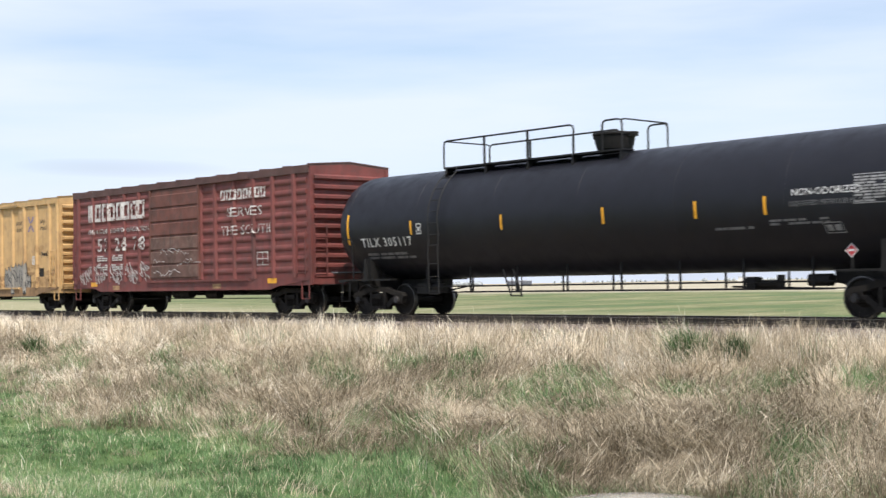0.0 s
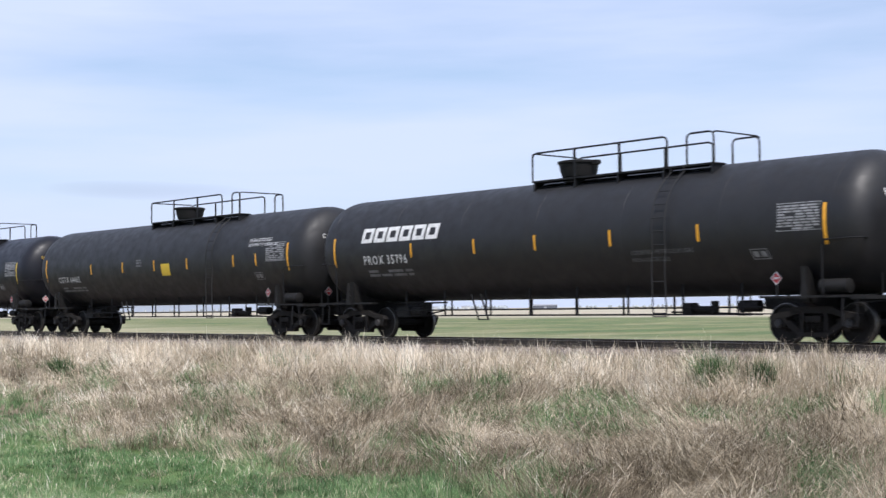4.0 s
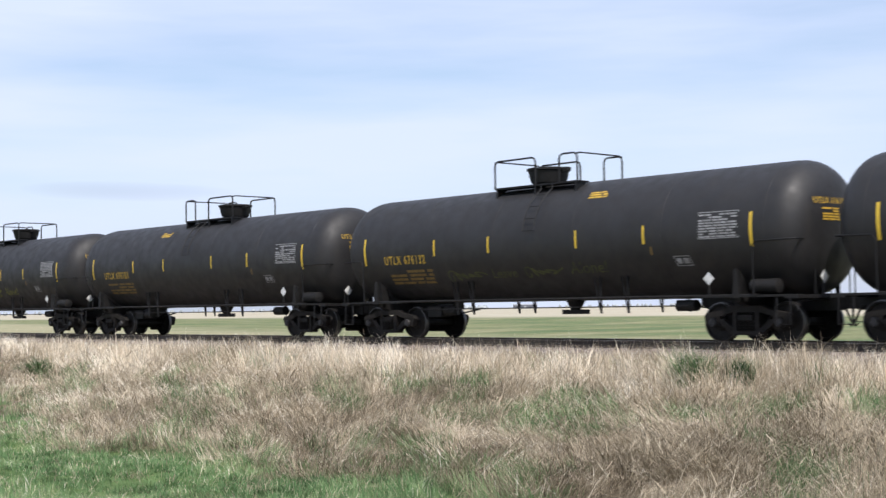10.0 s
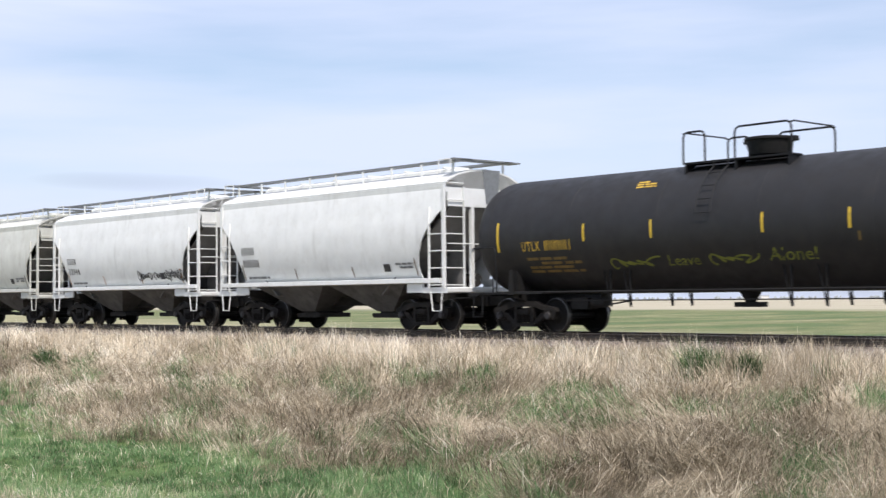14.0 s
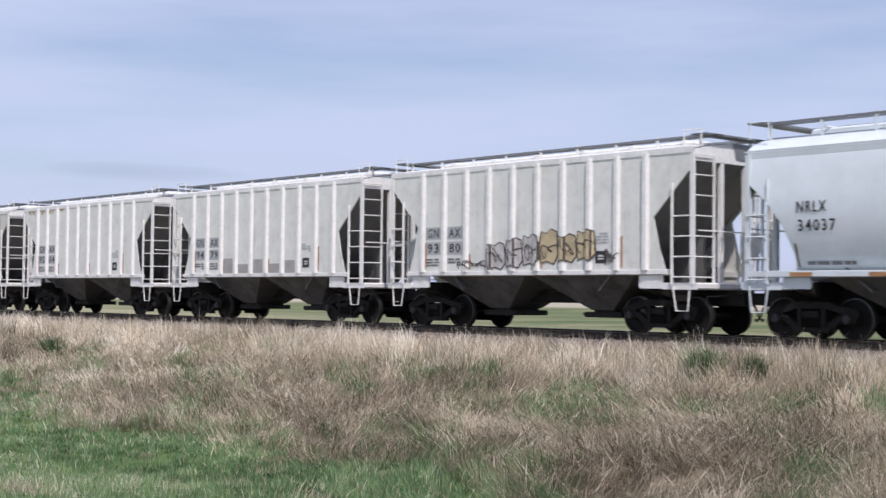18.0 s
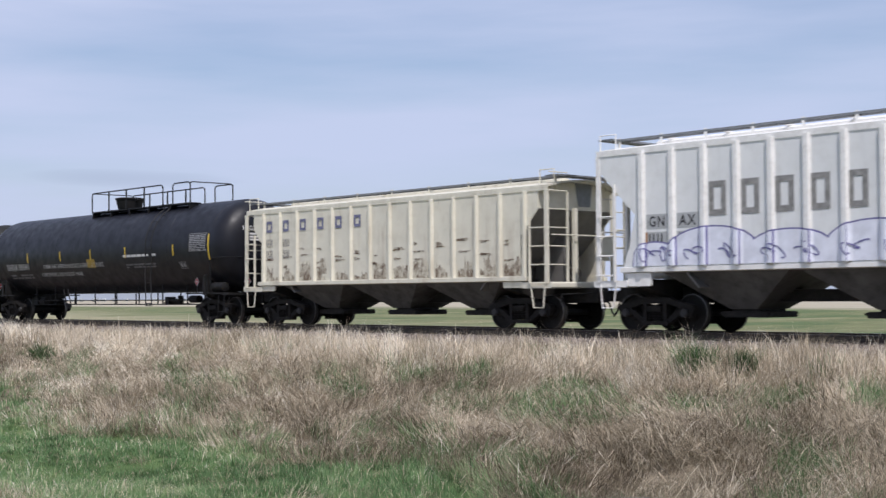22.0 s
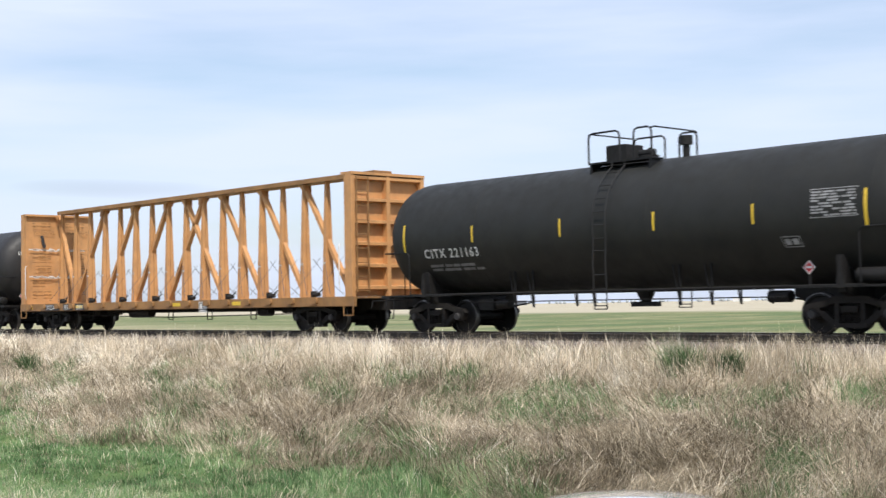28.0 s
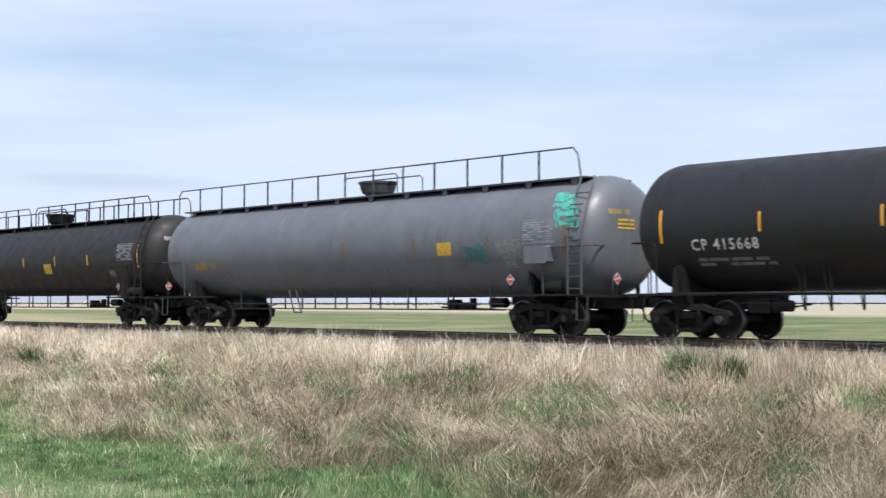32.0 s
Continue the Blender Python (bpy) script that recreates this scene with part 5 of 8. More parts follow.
def hopper(label, C, h, tc, reach, paint_m, kind="curved", ribs=10, eave=4.20, sill=1.45, bays=2, walk_m=M_WALKWAY, trim=None):
    """A covered hopper car. h: half the length of its side's upper edge."""
    rib0, rib_step = (-h + 1.43, 0.905) if kind == "ribbed" else (-h + 1.0, (2 * h - 1.85) / (ribs - 1))
    car = thing("hopper_car", label, "hopper car", "cars of the passing freight train")
    trim = trim or paint_m
    if kind == "curved":
        # (z, half width, how far the side's end is cut in)
        levels = [(sill + dz, y, cut) for dz, y, cut in CURVE] + [(eave - 0.22, 1.49, 0.0), (eave - 0.10, 1.45, 0.0)]
    elif kind == "ribbed":
        levels = [(sill, 1.555, 0.82), (sill + 0.55, 1.555, 1.02), (sill + 1.28, 1.555, 1.20), (sill + 2.45, 1.555, 0.02), (eave, 1.555, 0.0)]
    else:
        levels = [(sill, 1.50, 0.95), (sill + 0.7, 1.50, 1.02), (sill + 1.1, 1.50, 1.02), (sill + 1.75, 1.50, 0.40), (eave, 1.50, 0.40)]
    for s in (-1, 1):
        v, f = [], []
        t = 0.03
        n = len(levels)
        for z, y, cut in levels:
            v += [(-h + cut, s * y, z), (h - cut, s * y, z), (-h + cut, s * (y - t), z), (h - cut, s * (y - t), z)]
        for i in range(n - 1):
            a, b = 4 * i, 4 * i + 4
            for q in ((a, a + 1, b + 1, b), (a + 3, a + 2, b + 2, b + 3), (a + 2, a, b, b + 2), (a + 1, a + 3, b + 3, b + 1)):
                f.append(q if s < 0 else q[::-1])
        f += [(0, 2, 3, 1), (4 * n - 4, 4 * n - 3, 4 * n - 1, 4 * n - 2)]
        part("side", G().add(v, f), paint_m, car, smooth=30)
    # roof
    w = levels[-1][1]
    if kind == "curved":
        sec = [(-w - 0.03, eave - 0.12), (-w - 0.045, eave - 0.02), (-w + 0.06, eave + 0.06), (-1.0, eave + 0.24), (-0.5, eave + 0.36), (0, eave + 0.40)]
    else:
        sec = [(-w - 0.02, eave - 0.06), (-w - 0.02, eave + 0.03), (-1.0, eave + 0.14), (-0.5, eave + 0.20), (0, eave + 0.22)]
    poly = sec + [(-y, z) for y, z in sec[-2::-1]]
    low = [(y, z - 0.05) for y, z in poly][::-1]
    part("roof", G().prism(poly + low, "x", -h, h), trim, car)
    if kind == "curved":
        for s in (-1, 1):
            part("eave_angle", G().prism([(s * (w - 0.02), eave - 0.30), (s * (w + 0.035), eave - 0.26), (s * (w + 0.045), eave - 0.12), (s * (w - 0.02), eave - 0.12)], "x", -h, h), trim, car)
    zr = poly[len(poly) // 2][1]
    # hatch cover along the middle and running boards
    part("hatch_cover", G().prism([(-0.34, zr - 0.06), (-0.34, zr + 0.06), (-0.2, zr + 0.12), (0.2, zr + 0.12), (0.34, zr + 0.06), (0.34, zr - 0.06)], "x", -h + 0.9, h - 0.9), trim, car, "long pale hatch cover")
    for i in range(6):
        x = -h + 1.3 + (2 * h - 2.6) * i / 5
        part("hatch_latch", G().box(x - 0.04, x + 0.04, -0.42, 0.42, zr + 0.11, zr + 0.15), trim, car)
    zw = zr + {"curved": 0.20, "ribbed": 0.09, "post": 0.04}[kind]
    for s in (-1, 1):
        y0, y1 = sorted((s * 0.62, s * 1.00))
        part("running_board", G().box(-h - 0.15, h + 0.15, y0, y1, zw, zw + 0.05, 0.012), walk_m, car, "dark grating running board along the roof")
        for i in range(9):
            x = -h + 0.25 + (2 * h - 0.5) * i / 8
            part("board_support", G().beam((x, s * 0.98, zr - 0.25), (x, s * 0.98, zw + 0.08), 0.07, 0.03), trim, car)
    for s in (-1, 1):
        part("cross_walk", G().box(min(s * (h - 0.3), s * (h + 0.15)), max(s * (h - 0.3), s * (h + 0.15)), -1.3, 1.3, zw + 0.003, zw + 0.045), walk_m, car)
        part("roof_grab", G().tube([(s * (h - 0.45), -1.35, zr - 0.15), (s * (h - 0.45), -1.35, zr + 0.22), (s * (h + 0.05), -1.35, zr + 0.22), (s * (h + 0.05), -1.35, zr - 0.15)], 0.018, 5), trim, car)
    # ends: upper bulkhead, slope sheet, posts
    zt = {"curved": sill + 2.05, "ribbed": eave - 0.30, "post": sill + 1.78}[kind]
    for s in (-1, 1):
        cut = levels[-1][2]
        xe = s * (h - cut - 0.02)
        yb = levels[-1][1] - 0.04
        bulk = [(-yb, zt), (yb, zt)] + [(y * 0.97, z - 0.06) for y, z in poly[::-1]]
        part("end_bulkhead", G().prism(bulk, "x", xe - 0.02, xe + 0.02), trim, car)
        part("bulkhead_mesh", G().prism([(0.05, zt + 0.1), (0.5, zt + 0.1), (0.6, zr - 0.02), (-0.08, zr - 0.02)], "x", xe + s * 0.02, xe + s * 0.035), M_WALKWAY, car)
        low_x = s * (h - (3.0 if kind != "post" else 2.6))
        top = Vector((xe, 0, zt))
        bot = Vector((low_x, 0, 1.05))
        d = (bot - top).normalized()
        nrm = Vector((d.z, 0, -d.x)) * 0.02
        v = [(p.x + q * nrm.x, y, p.z + q * nrm.z) for p in (top, bot) for y in ((-1.34, 1.34) if kind == "curved" else (-1.46, 1.46)) for q in (-1, 1)]
        part("slope_sheet", G().add(v, [(0, 1, 3, 2), (4, 6, 7, 5), (0, 4, 5, 1), (2, 3, 7, 6), (0, 2, 6, 4), (1, 5, 7, 3)]), M_END_SHADE, car, "grime-spotted sloping end sheet, its grey darkened for shade", 0)
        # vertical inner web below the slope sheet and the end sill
        part("end_web", G().box(min(s * (h - 1.9), s * (h - 0.85)), max(s * (h - 1.9), s * (h - 0.85)), -0.03, 0.03, 1.1, 2.45), M_END_SHADE, car)
        part("end_sill", G().box(min(s * (h - 0.95), s * (h + 0.12)), max(s * (h - 0.95), s * (h + 0.12)), -1.55, 1.55, 1.08, 1.24, 0.03), trim, car)
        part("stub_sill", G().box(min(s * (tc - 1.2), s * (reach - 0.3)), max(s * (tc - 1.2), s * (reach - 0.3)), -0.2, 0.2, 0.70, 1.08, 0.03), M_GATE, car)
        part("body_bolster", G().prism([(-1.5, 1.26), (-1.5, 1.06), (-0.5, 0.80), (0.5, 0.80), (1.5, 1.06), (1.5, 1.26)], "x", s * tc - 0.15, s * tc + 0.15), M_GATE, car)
        for q in (-1, 1):
            part("end_post", G().box(min(s * (h - 0.10), s * h), max(s * (h - 0.10), s * h), q * 0.47 - 0.055, q * 0.47 + 0.055, 1.2, zt + 0.02), trim, car)
            part("corner_post", G().box(min(s * (h - 0.10), s * (h + 0.01)), max(s * (h - 0.10), s * (h + 0.01)), q * 1.54 - 0.035, q * 1.54 + 0.035, 1.2, eave - 0.12), trim, car)
            # rungs on the side and round the corner share their heights
            foot, pitch = sill - 0.15, 0.475
            part("end_ladder", rungs_geo((s * (h + 0.05), q * 1.54), (s * (h + 0.05), q * 0.86), 1.2, eave - 0.14, foot, pitch, 7), trim, car)
            part("side_ladder", rungs_geo((s * (h - 0.05), q * 1.60), (s * (h - 0.60), q * 1.60), 1.2, sill + (1.55 if kind == "post" else 2.05), foot, pitch, 4), trim, car)
            part("stirrup", G().tube([(s * (h - 0.10), q * 1.56, 1.15), (s * (h - 0.16), q * 1.56, 0.58), (s * (h - 0.50), q * 1.56, 0.58), (s * (h - 0.60), q * 1.56, 1.15)], 0.02, 5), trim, car)
            part("sill_bracket", G().box(min(s * (h - 1.65), s * (h - 0.95)), max(s * (h - 1.65), s * (h - 0.95)), q * 1.50 - 0.03, q * 1.50 + 0.03, 1.10, sill - 0.10, 0.03), trim, car)
        part("cross_grab", G().tube([(s * (h + 0.1), -1.5, 2.45), (s * (h + 0.1), 1.5, 2.45)], 0.018, 5), trim, car)
    part("hand_brake", G().cyl((h + 0.12, 0.5, 2.15), (h + 0.22, 0.5, 2.15), 0.28, 20).box(h - 0.05, h + 0.12, 0.3, 0.7, 1.8, 2.4), trim, car, "hand-brake wheel on the end")
    part("brake_cylinder", G().cyl((h - 1.6, 0.5, 1.45), (h - 0.9, 0.5, 1.45), 0.2, 14), M_GATE, car)
    part("air_reservoir", G().cyl((-h + 0.9, -0.5, 1.5), (-h + 1.7, -0.5, 1.5), 0.22, 14), trim, car)
    # side sills, chutes and gates
    for s in (-1, 1):
        if kind == "curved":
            part("side_sill", G().prism([(s * 1.44, sill - 0.10), (s * 1.62, sill - 0.08), (s * 1.62, sill + 0.035), (s * 1.44, sill + 0.05)], "x", -h + 0.15, h - 0.15), trim, car)
        else:
            part("side_sill", G().prism([(s * 1.44, sill - 0.10), (s * 1.585, sill - 0.08), (s * 1.585, sill + 0.02), (s * 1.44, sill + 0.04)], "x", -h + 0.75, h - 0.75), trim, car)
    span = 2 * (h - 1.75)
    for i in range(bays):
        x = -span / 2 + span * (i + 0.5) / bays
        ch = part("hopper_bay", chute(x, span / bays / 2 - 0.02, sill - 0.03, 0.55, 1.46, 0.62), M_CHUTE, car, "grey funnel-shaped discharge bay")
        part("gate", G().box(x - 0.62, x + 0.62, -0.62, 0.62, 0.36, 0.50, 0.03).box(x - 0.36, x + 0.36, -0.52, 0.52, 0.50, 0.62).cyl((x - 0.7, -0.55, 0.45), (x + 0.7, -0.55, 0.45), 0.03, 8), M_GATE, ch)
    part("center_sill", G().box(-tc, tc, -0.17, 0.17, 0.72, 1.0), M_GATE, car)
    # ribs
    if kind != "curved":
        y = levels[-1][1]
        for s in (-1, 1):
            for i in range(ribs):
                x = rib0 + rib_step * i
                top = eave - 0.06 if kind == "ribbed" else eave - 0.10
                w0, w1 = (0.10, 0.055) if kind == "ribbed" else (0.065, 0.035)
                g = G().prism([(x - w0, s * y), (x - w1, s * (y + 0.085)), (x + w1, s * (y + 0.085)), (x + w0, s * y)], "z", sill + 0.02, top)
                part("rib", g, paint_m if kind == "post" else trim, car)
    add_trucks(car, tc)
    add_couplers(car, reach)
    CARS.append((car, C))
    return car


def side_bars(car, text, x, z, h, y, m, width=1.0, seed=0):
    return part("reporting_mark", on_side(bars(text, seed), x, z, h, y, width), m, car, "dark stencilled reporting mark")


def curved_marks(car, text, num, h, seed, m=M_DARK_DECAL, up=0.0):
    """Stencils on the side of a smooth-sided hopper: they follow its curve."""
    def wrap(shape, x, z, s, width=1.0):
        v, f = shape
        pts = []
        for u, w in v:
            zz = z + w * s
            yy = float(np.interp(zz - 1.45, [c[0] for c in CURVE], [c[1] for c in CURVE]))
            pts.append((x + u * s * width, -yy - 0.022, zz))
        return G().add(pts, f)
    part("reporting_mark", wrap(mark(text), -h + 1.35, 2.25 + up, 0.25), m, car, "dark stencilled reporting mark")
    part("reporting_mark", wrap(mark(num), -h + 1.38, 1.85 + up, 0.25), m, car)
    part("data_block", wrap(table(1.2, 0.12, 1, 4, seed), -h + 1.5, 1.62, 1.0), M_GREY_DECAL, car)
    part("lube_plate", wrap(outline(0.3, 0.22, 0.1, [(0.11, 0.19, 0.1, 0.12)]), h - 2.75, 1.72, 1.0), M_DARK_DECAL, car)
    part("data_block", wrap(table(0.8, 0.2, 2, 3, seed + 4), h - 2.2, 1.8, 1.0), M_GREY_DECAL, car)
    for i in range(4):
        x = -h + 1.25 + i * (2 * h - 2.6) / 3
        part("reflector", wrap(rect(0.05, 0.5 if i in (0, 3) else 0.32), x, 1.58, 1.0), M_ORANGE_REFL if seed % 3 == 0 else M_BROWN_REFL, car)
    return wrap


def build_hoppers():
    c = hopper("pale silver-grey smooth-sided two-bay covered hopper with marker tags", -153.0, 5.65, 4.2, 6.65, M_HOP_SILVER, trim=M_HOP_COOL)
    w = curved_marks(c, "NAHX", "500614", 5.65, 3)
    for k in range(2):
        part("graffiti", w(scribble(1.5, 0.6, 50 + k, 7, 0.04), -2.1, 1.56, 1.0), M_DARK_DECAL, c, "black marker tag")
        part("graffiti", w(scribble(1.2, 0.45, 55 + k, 5, 0.03), -0.2, 1.58, 1.0), M_GREY_DECAL, c, "grey marker tag")
    specs = ((-285.44, 5.68, M_HOP_WHITE, "####", "#####", 4), (-298.09, 5.56, M_HOP_WHITE, "SOXX", "32946", 3), (-310.66, 5.56, M_HOP_DUST, "TILX", "33038", 5), (-323.27, 5.54, M_HOP_GREY, "TILX", "330421", 6), (-335.80, 5.53, M_HOP_COOL, "NRLX", "34037", 7))
    for C, h, m, a, b, seed in specs:
        tone = {M_HOP_WHITE: "white", M_HOP_DUST: "off-white dusty", M_HOP_GREY: "dull grey", M_HOP_COOL: "bright bluish-white"}[m]
        c = hopper(tone + " smooth-sided two-bay covered hopper with dark stencils", C, h, 4.15, 6.28, m)
        w = curved_marks(c, a, b, h, seed, up=0.50 if seed == 7 else 0.15)
        if seed == 3:
            for k in range(3):
                part("graffiti", w(scribble(1.1 + 0.2 * k, 0.5, 60 + k, 8, 0.04), 1.2 + 1.2 * k, 1.60, 1.0), M_DARK_DECAL, c, "black marker tag")
        if seed == 7:
            for i in range(5):
                part("sill_reflector", G().box(-h + 1.2 + i * 1.9, -h + 1.75 + i * 1.9, -1.626, -1.62, 1.37, 1.46), M_ORANGE_REFL, c)
        if seed == 6:
            for i in range(4):
                part("rust_run", w(rect(0.09, 0.55), -h + 1.2 + i * 2.0, 1.6, 1.0), M_GOLD if i == 2 else M_RUST, c, "rust run")
    ribbed = ((-348.28, M_HOP_PALE, "93", "80", 1), (-360.65, M_HOP_PALE, "94", "79", 2), (-373.13, M_HOP_PALE, "92", "64", 3), (-385.70, M_HOP_RUST, "92", "93", 4), (-397.99, M_HOP_PALE, "93", "67", 5), (-410.30, M_HOP_WHITE, "##", "##", 6))
    for C, m, a, b, k in ribbed:
        lab = {1: "pale grey ribbed covered hopper with an orange and black graffiti piece", 2: "pale grey ribbed covered hopper with grey patches along its foot", 3: "pale ribbed covered hopper with rust below its eave", 4: "rust-streaked pale ribbed two-bay covered hopper", 5: "pale ribbed covered hopper with a tan painted-out panel", 6: "white ribbed covered hopper with dark brand letters and pale graffiti"}[k]
        h = 5.5
        c = hopper(lab, C, h, 4.1, 6.24, m, "ribbed", 10, 4.38, 1.52, trim=M_HOP_TRIM)
        step = 0.905
        y = -1.562
        for i, (s1, s2) in enumerate((("GN", a), ("AX", b))):
            x = -4.07 + step * i + 0.12
            for j, tx in enumerate((s1, s2)):
                z = 2.45 - 0.42 * j
                pl = part("mark_panel", on_side(rect(0.62, 0.34), x, z, 1.0, y), M_PATCH, c)
                part("reporting_mark", on_side(mark(tx), x + 0.08, z + 0.05, 0.25, y - 0.004, 1.25), M_DARK_DECAL, pl, "dark stencilled reporting mark")
            part("data_block", on_side(table(0.55, 0.24, 3, 2, k + i), x + 0.03, 1.70, 1.0, y), M_GREY_DECAL, c)
        x = -4.07 + step * 7 + 0.15
        part("lube_plate", on_side(outline(0.36, 0.30, 0.09, [(0.1, 0.26, 0.13, 0.16)]), x + 0.05, 1.72, 1.0, y), M_DARK_DECAL, c)
        part("data_block", on_side(table(0.5, 0.3, 4, 2, k), x, 2.2, 1.0, y), M_PATCH, c)
        for i in (0, 2, 5, 8):
            part("reflector", on_side(rect(0.06, 0.75 if i in (0, 8) else 0.4), -4.07 + step * i + 0.12 - (0.02 if i == 0 else 0), 1.62, 1.0, y - 0.006), M_ORANGE_REFL, c)
        if k == 1:
            for q in range(6):
                wd, hh = 0.62, 0.70 + 0.06 * (q * 5 % 4)
                for e, (mm, grow) in enumerate(((M_GRAF_LINE, 0.07), (M_GRAF_TAN if q > 2 else M_GRAF_GREY, 0.0))):
                    o = [((u - 0.5) * (wd + grow) + wd / 2, (w - 0.5) * (hh + grow) + hh / 2) for u, w in ((0.05, 0.02), (0.4, 0.1), (0.75, 0), (1.0, 0.25), (0.85, 0.55), (0.98, 0.9), (0.6, 1.0), (0.35, 0.86), (0.08, 0.95), (0.0, 0.5))]
                    part("graffiti", ridged(filled(o), -1.35 + 0.64 * q, 1.60 + 0.04 * q, y, h, step, 0.006 + 0.004 * e), mm, c, "spray-painted graffiti letters")
                part("graffiti", ridged(scribble(0.5, 0.55, 70 + q, 2, 0.035), -1.30 + 0.64 * q, 1.68 + 0.04 * q, y, h, step, 0.016), M_GRAF_LINE, c, "dark inner line of a graffiti letter")
            for q in range(3):
                part("graffiti", ridged(scribble(0.55, 0.3, 75 + q, 3, 0.025), -2.6 + 0.4 * q, 1.58, y, h, step, 0.008), M_GRAF_LINE, c, "thin dark marker tag")
            part("graffiti", ridged(scribble(0.5, 0.5, 79, 5, 0.025), 2.75, 1.62, y, h, step, 0.008), M_GRAF_LINE, c, "thin dark marker tag")
        if k == 2:
            for i, (hh, ww) in enumerate(((0.5, 0.58), (0.3, 0.6), (0.45, 0.55), (0.3, 0.6), (0.4, 0.55))):
                part("paint_patch", on_side(rect(ww, hh), -4.07 + step * (2 + i) + 0.13, 1.56, 1.0, y), M_GREY_PATCH, c, "grey painted-out patch")
        if k == 3:
            for i in range(4):
                w0, rr = 0.66 - 0.05 * i, random.Random(i + 3)
                drip = [(w0 * q / 11, 0.30 - (0.30 - 0.05 * i) * rr.random()) for q in range(12)]
                part("rust_patch", on_side(filled(drip + [(w0, 0.34), (0, 0.34)]), -h + 0.42 + step * i + 0.06, 3.97, 1.0, y), M_RUST_WASH, c, "rust stain running down from the eave")
        if k == 5:
            for i in range(5):
                part("paint_patch", on_side(rect(step - 0.22, 1.36 + (0.06 if i in (1, 3) else 0)), -4.07 + step * (2 + i) + 0.11, 1.56, 1.0, y), M_TAN_PATCH, c, "tan painted-out patch")
        if k == 6:
            for i in range(6):
                part("brand_letter", on_side(rings("#", 0.17, 0.60), -4.07 + step * (2.0 + i * 0.98) + 0.14, 2.68, 0.78, y - 0.004), M_WORN_GREY, c, "grey brand letter")
            for q in range(4):
                wd, hh = (1.3, 2.5, 2.2, 2.4)[q], (0.55, 0.86, 0.72, 0.84)[q]
                dome = [(0.5 - 0.5 * math.cos(math.pi * e / 12), math.sin(math.pi * e / 12) ** 0.55) for e in range(12, -1, -1)]
                for e, (mm, grow) in enumerate(((M_GRAF_BLUE, 0.07), (M_GRAF_PALE, 0.0))):
                    o = [((u - 0.5) * (wd + grow) + wd / 2, w * (hh + grow / 2)) for u, w in dome]
                    part("graffiti", ridged(filled(o), (-4.35, -3.3, -1.1, 0.85)[q], 1.57, y, h, step, 0.006 + 0.008 * e + 0.001 * q), mm, c, "pale blue-white graffiti cloud outlined in blue")
                for e in range(2):
                    part("graffiti", ridged(scribble(0.5, 0.45, 90 + 2 * q + e, 2, 0.03), (-4.35, -3.3, -1.1, 0.85)[q] + wd * (0.2 + 0.4 * e), 1.64, y, h, step, 0.024), M_GRAF_BLUE, c, "thin blue line inside the graffiti")
    # older three-bay hopper with heavy outside posts
    h = 6.85
    c = hopper("stained cream three-bay covered hopper with heavy posts and rust", -424.33, h, 5.35, 7.65, M_HOP_CREAM, "post", 14, 3.70, 1.36, 3)
    step = (2 * h - 1.85) / 13
    for i in range(6):
        part("brand_letter", on_side(rings("P", 0.24, 0.9), -5.85 + step * i + 0.14, 2.98, 0.36, -1.515), M_FADED_BLUE, c, "faded blue brand letter")
    for i, tx in enumerate(("##", "##", "##", "##")):
        part("reporting_mark", on_side(bars(tx), -5.85 + step * (i % 2) + 0.15, 2.50 - 0.36 * (i // 2), 0.25, -1.515), M_GREY_DECAL, c, "faded stencilled reporting mark")
    rng = random.Random(8)
    for i in range(13):
        x0 = -5.85 + step * i + 0.11
        for q in range(3):
            wd, hh = (step - 0.24) * (0.35 + 0.6 * rng.random()), 0.16 + 0.5 * rng.random() ** 1.8
            x, n = x0 + (step - 0.24 - wd) * rng.random(), 12
            top = [(wd * e / n, hh * (0.25 + 0.75 * rng.random())) for e in range(n, -1, -1)]
            part("rust_stain", on_side(filled([(0, 0), (wd, 0)] + top), x, 1.41 + (0 if q else 0.30 * rng.random()), 1.0, -1.505 - 0.002 * q), M_CREAM_STAIN, c, "rust and grime eating into the paint")
        for q in range(3):
            wd, x = 0.1 + 0.3 * rng.random(), x0 + 0.1 * rng.random()
            part("rust_scrape", on_side(scribble(wd, 0.04 + 0.06 * rng.random(), rng.randrange(999), 2, 0.016), x, 1.7 + 0.7 * rng.random(), 1.0, -1.512), M_RUST_DARK, c, "rust scrape")


def filled(pts):
    """A filled outline, cut into a grid so that it can follow posts."""
    us = [p[0] for p in pts]
    u0, u1 = min(us), max(us)
    n = max(6, int((u1 - u0) / 0.05))
    v, f = [], []

    def span(u):
        hits = []
        for (a, b), (c, d) in zip(pts, pts[1:] + pts[:1]):
            if (a - u) * (c - u) <= 0 and a != c:
                hits.append(b + (d - b) * (u - a) / (c - a))
        return (min(hits), max(hits)) if hits else (0, 0)

    for i in range(n + 1):
        u = u0 + (u1 - u0) * (0.002 + 0.996 * i / n)
        lo, hi = span(u)
        v += [(u, lo), (u, hi)]
    f = [(2 * i, 2 * i + 2, 2 * i + 3, 2 * i + 1) for i in range(n)]
    return v, f


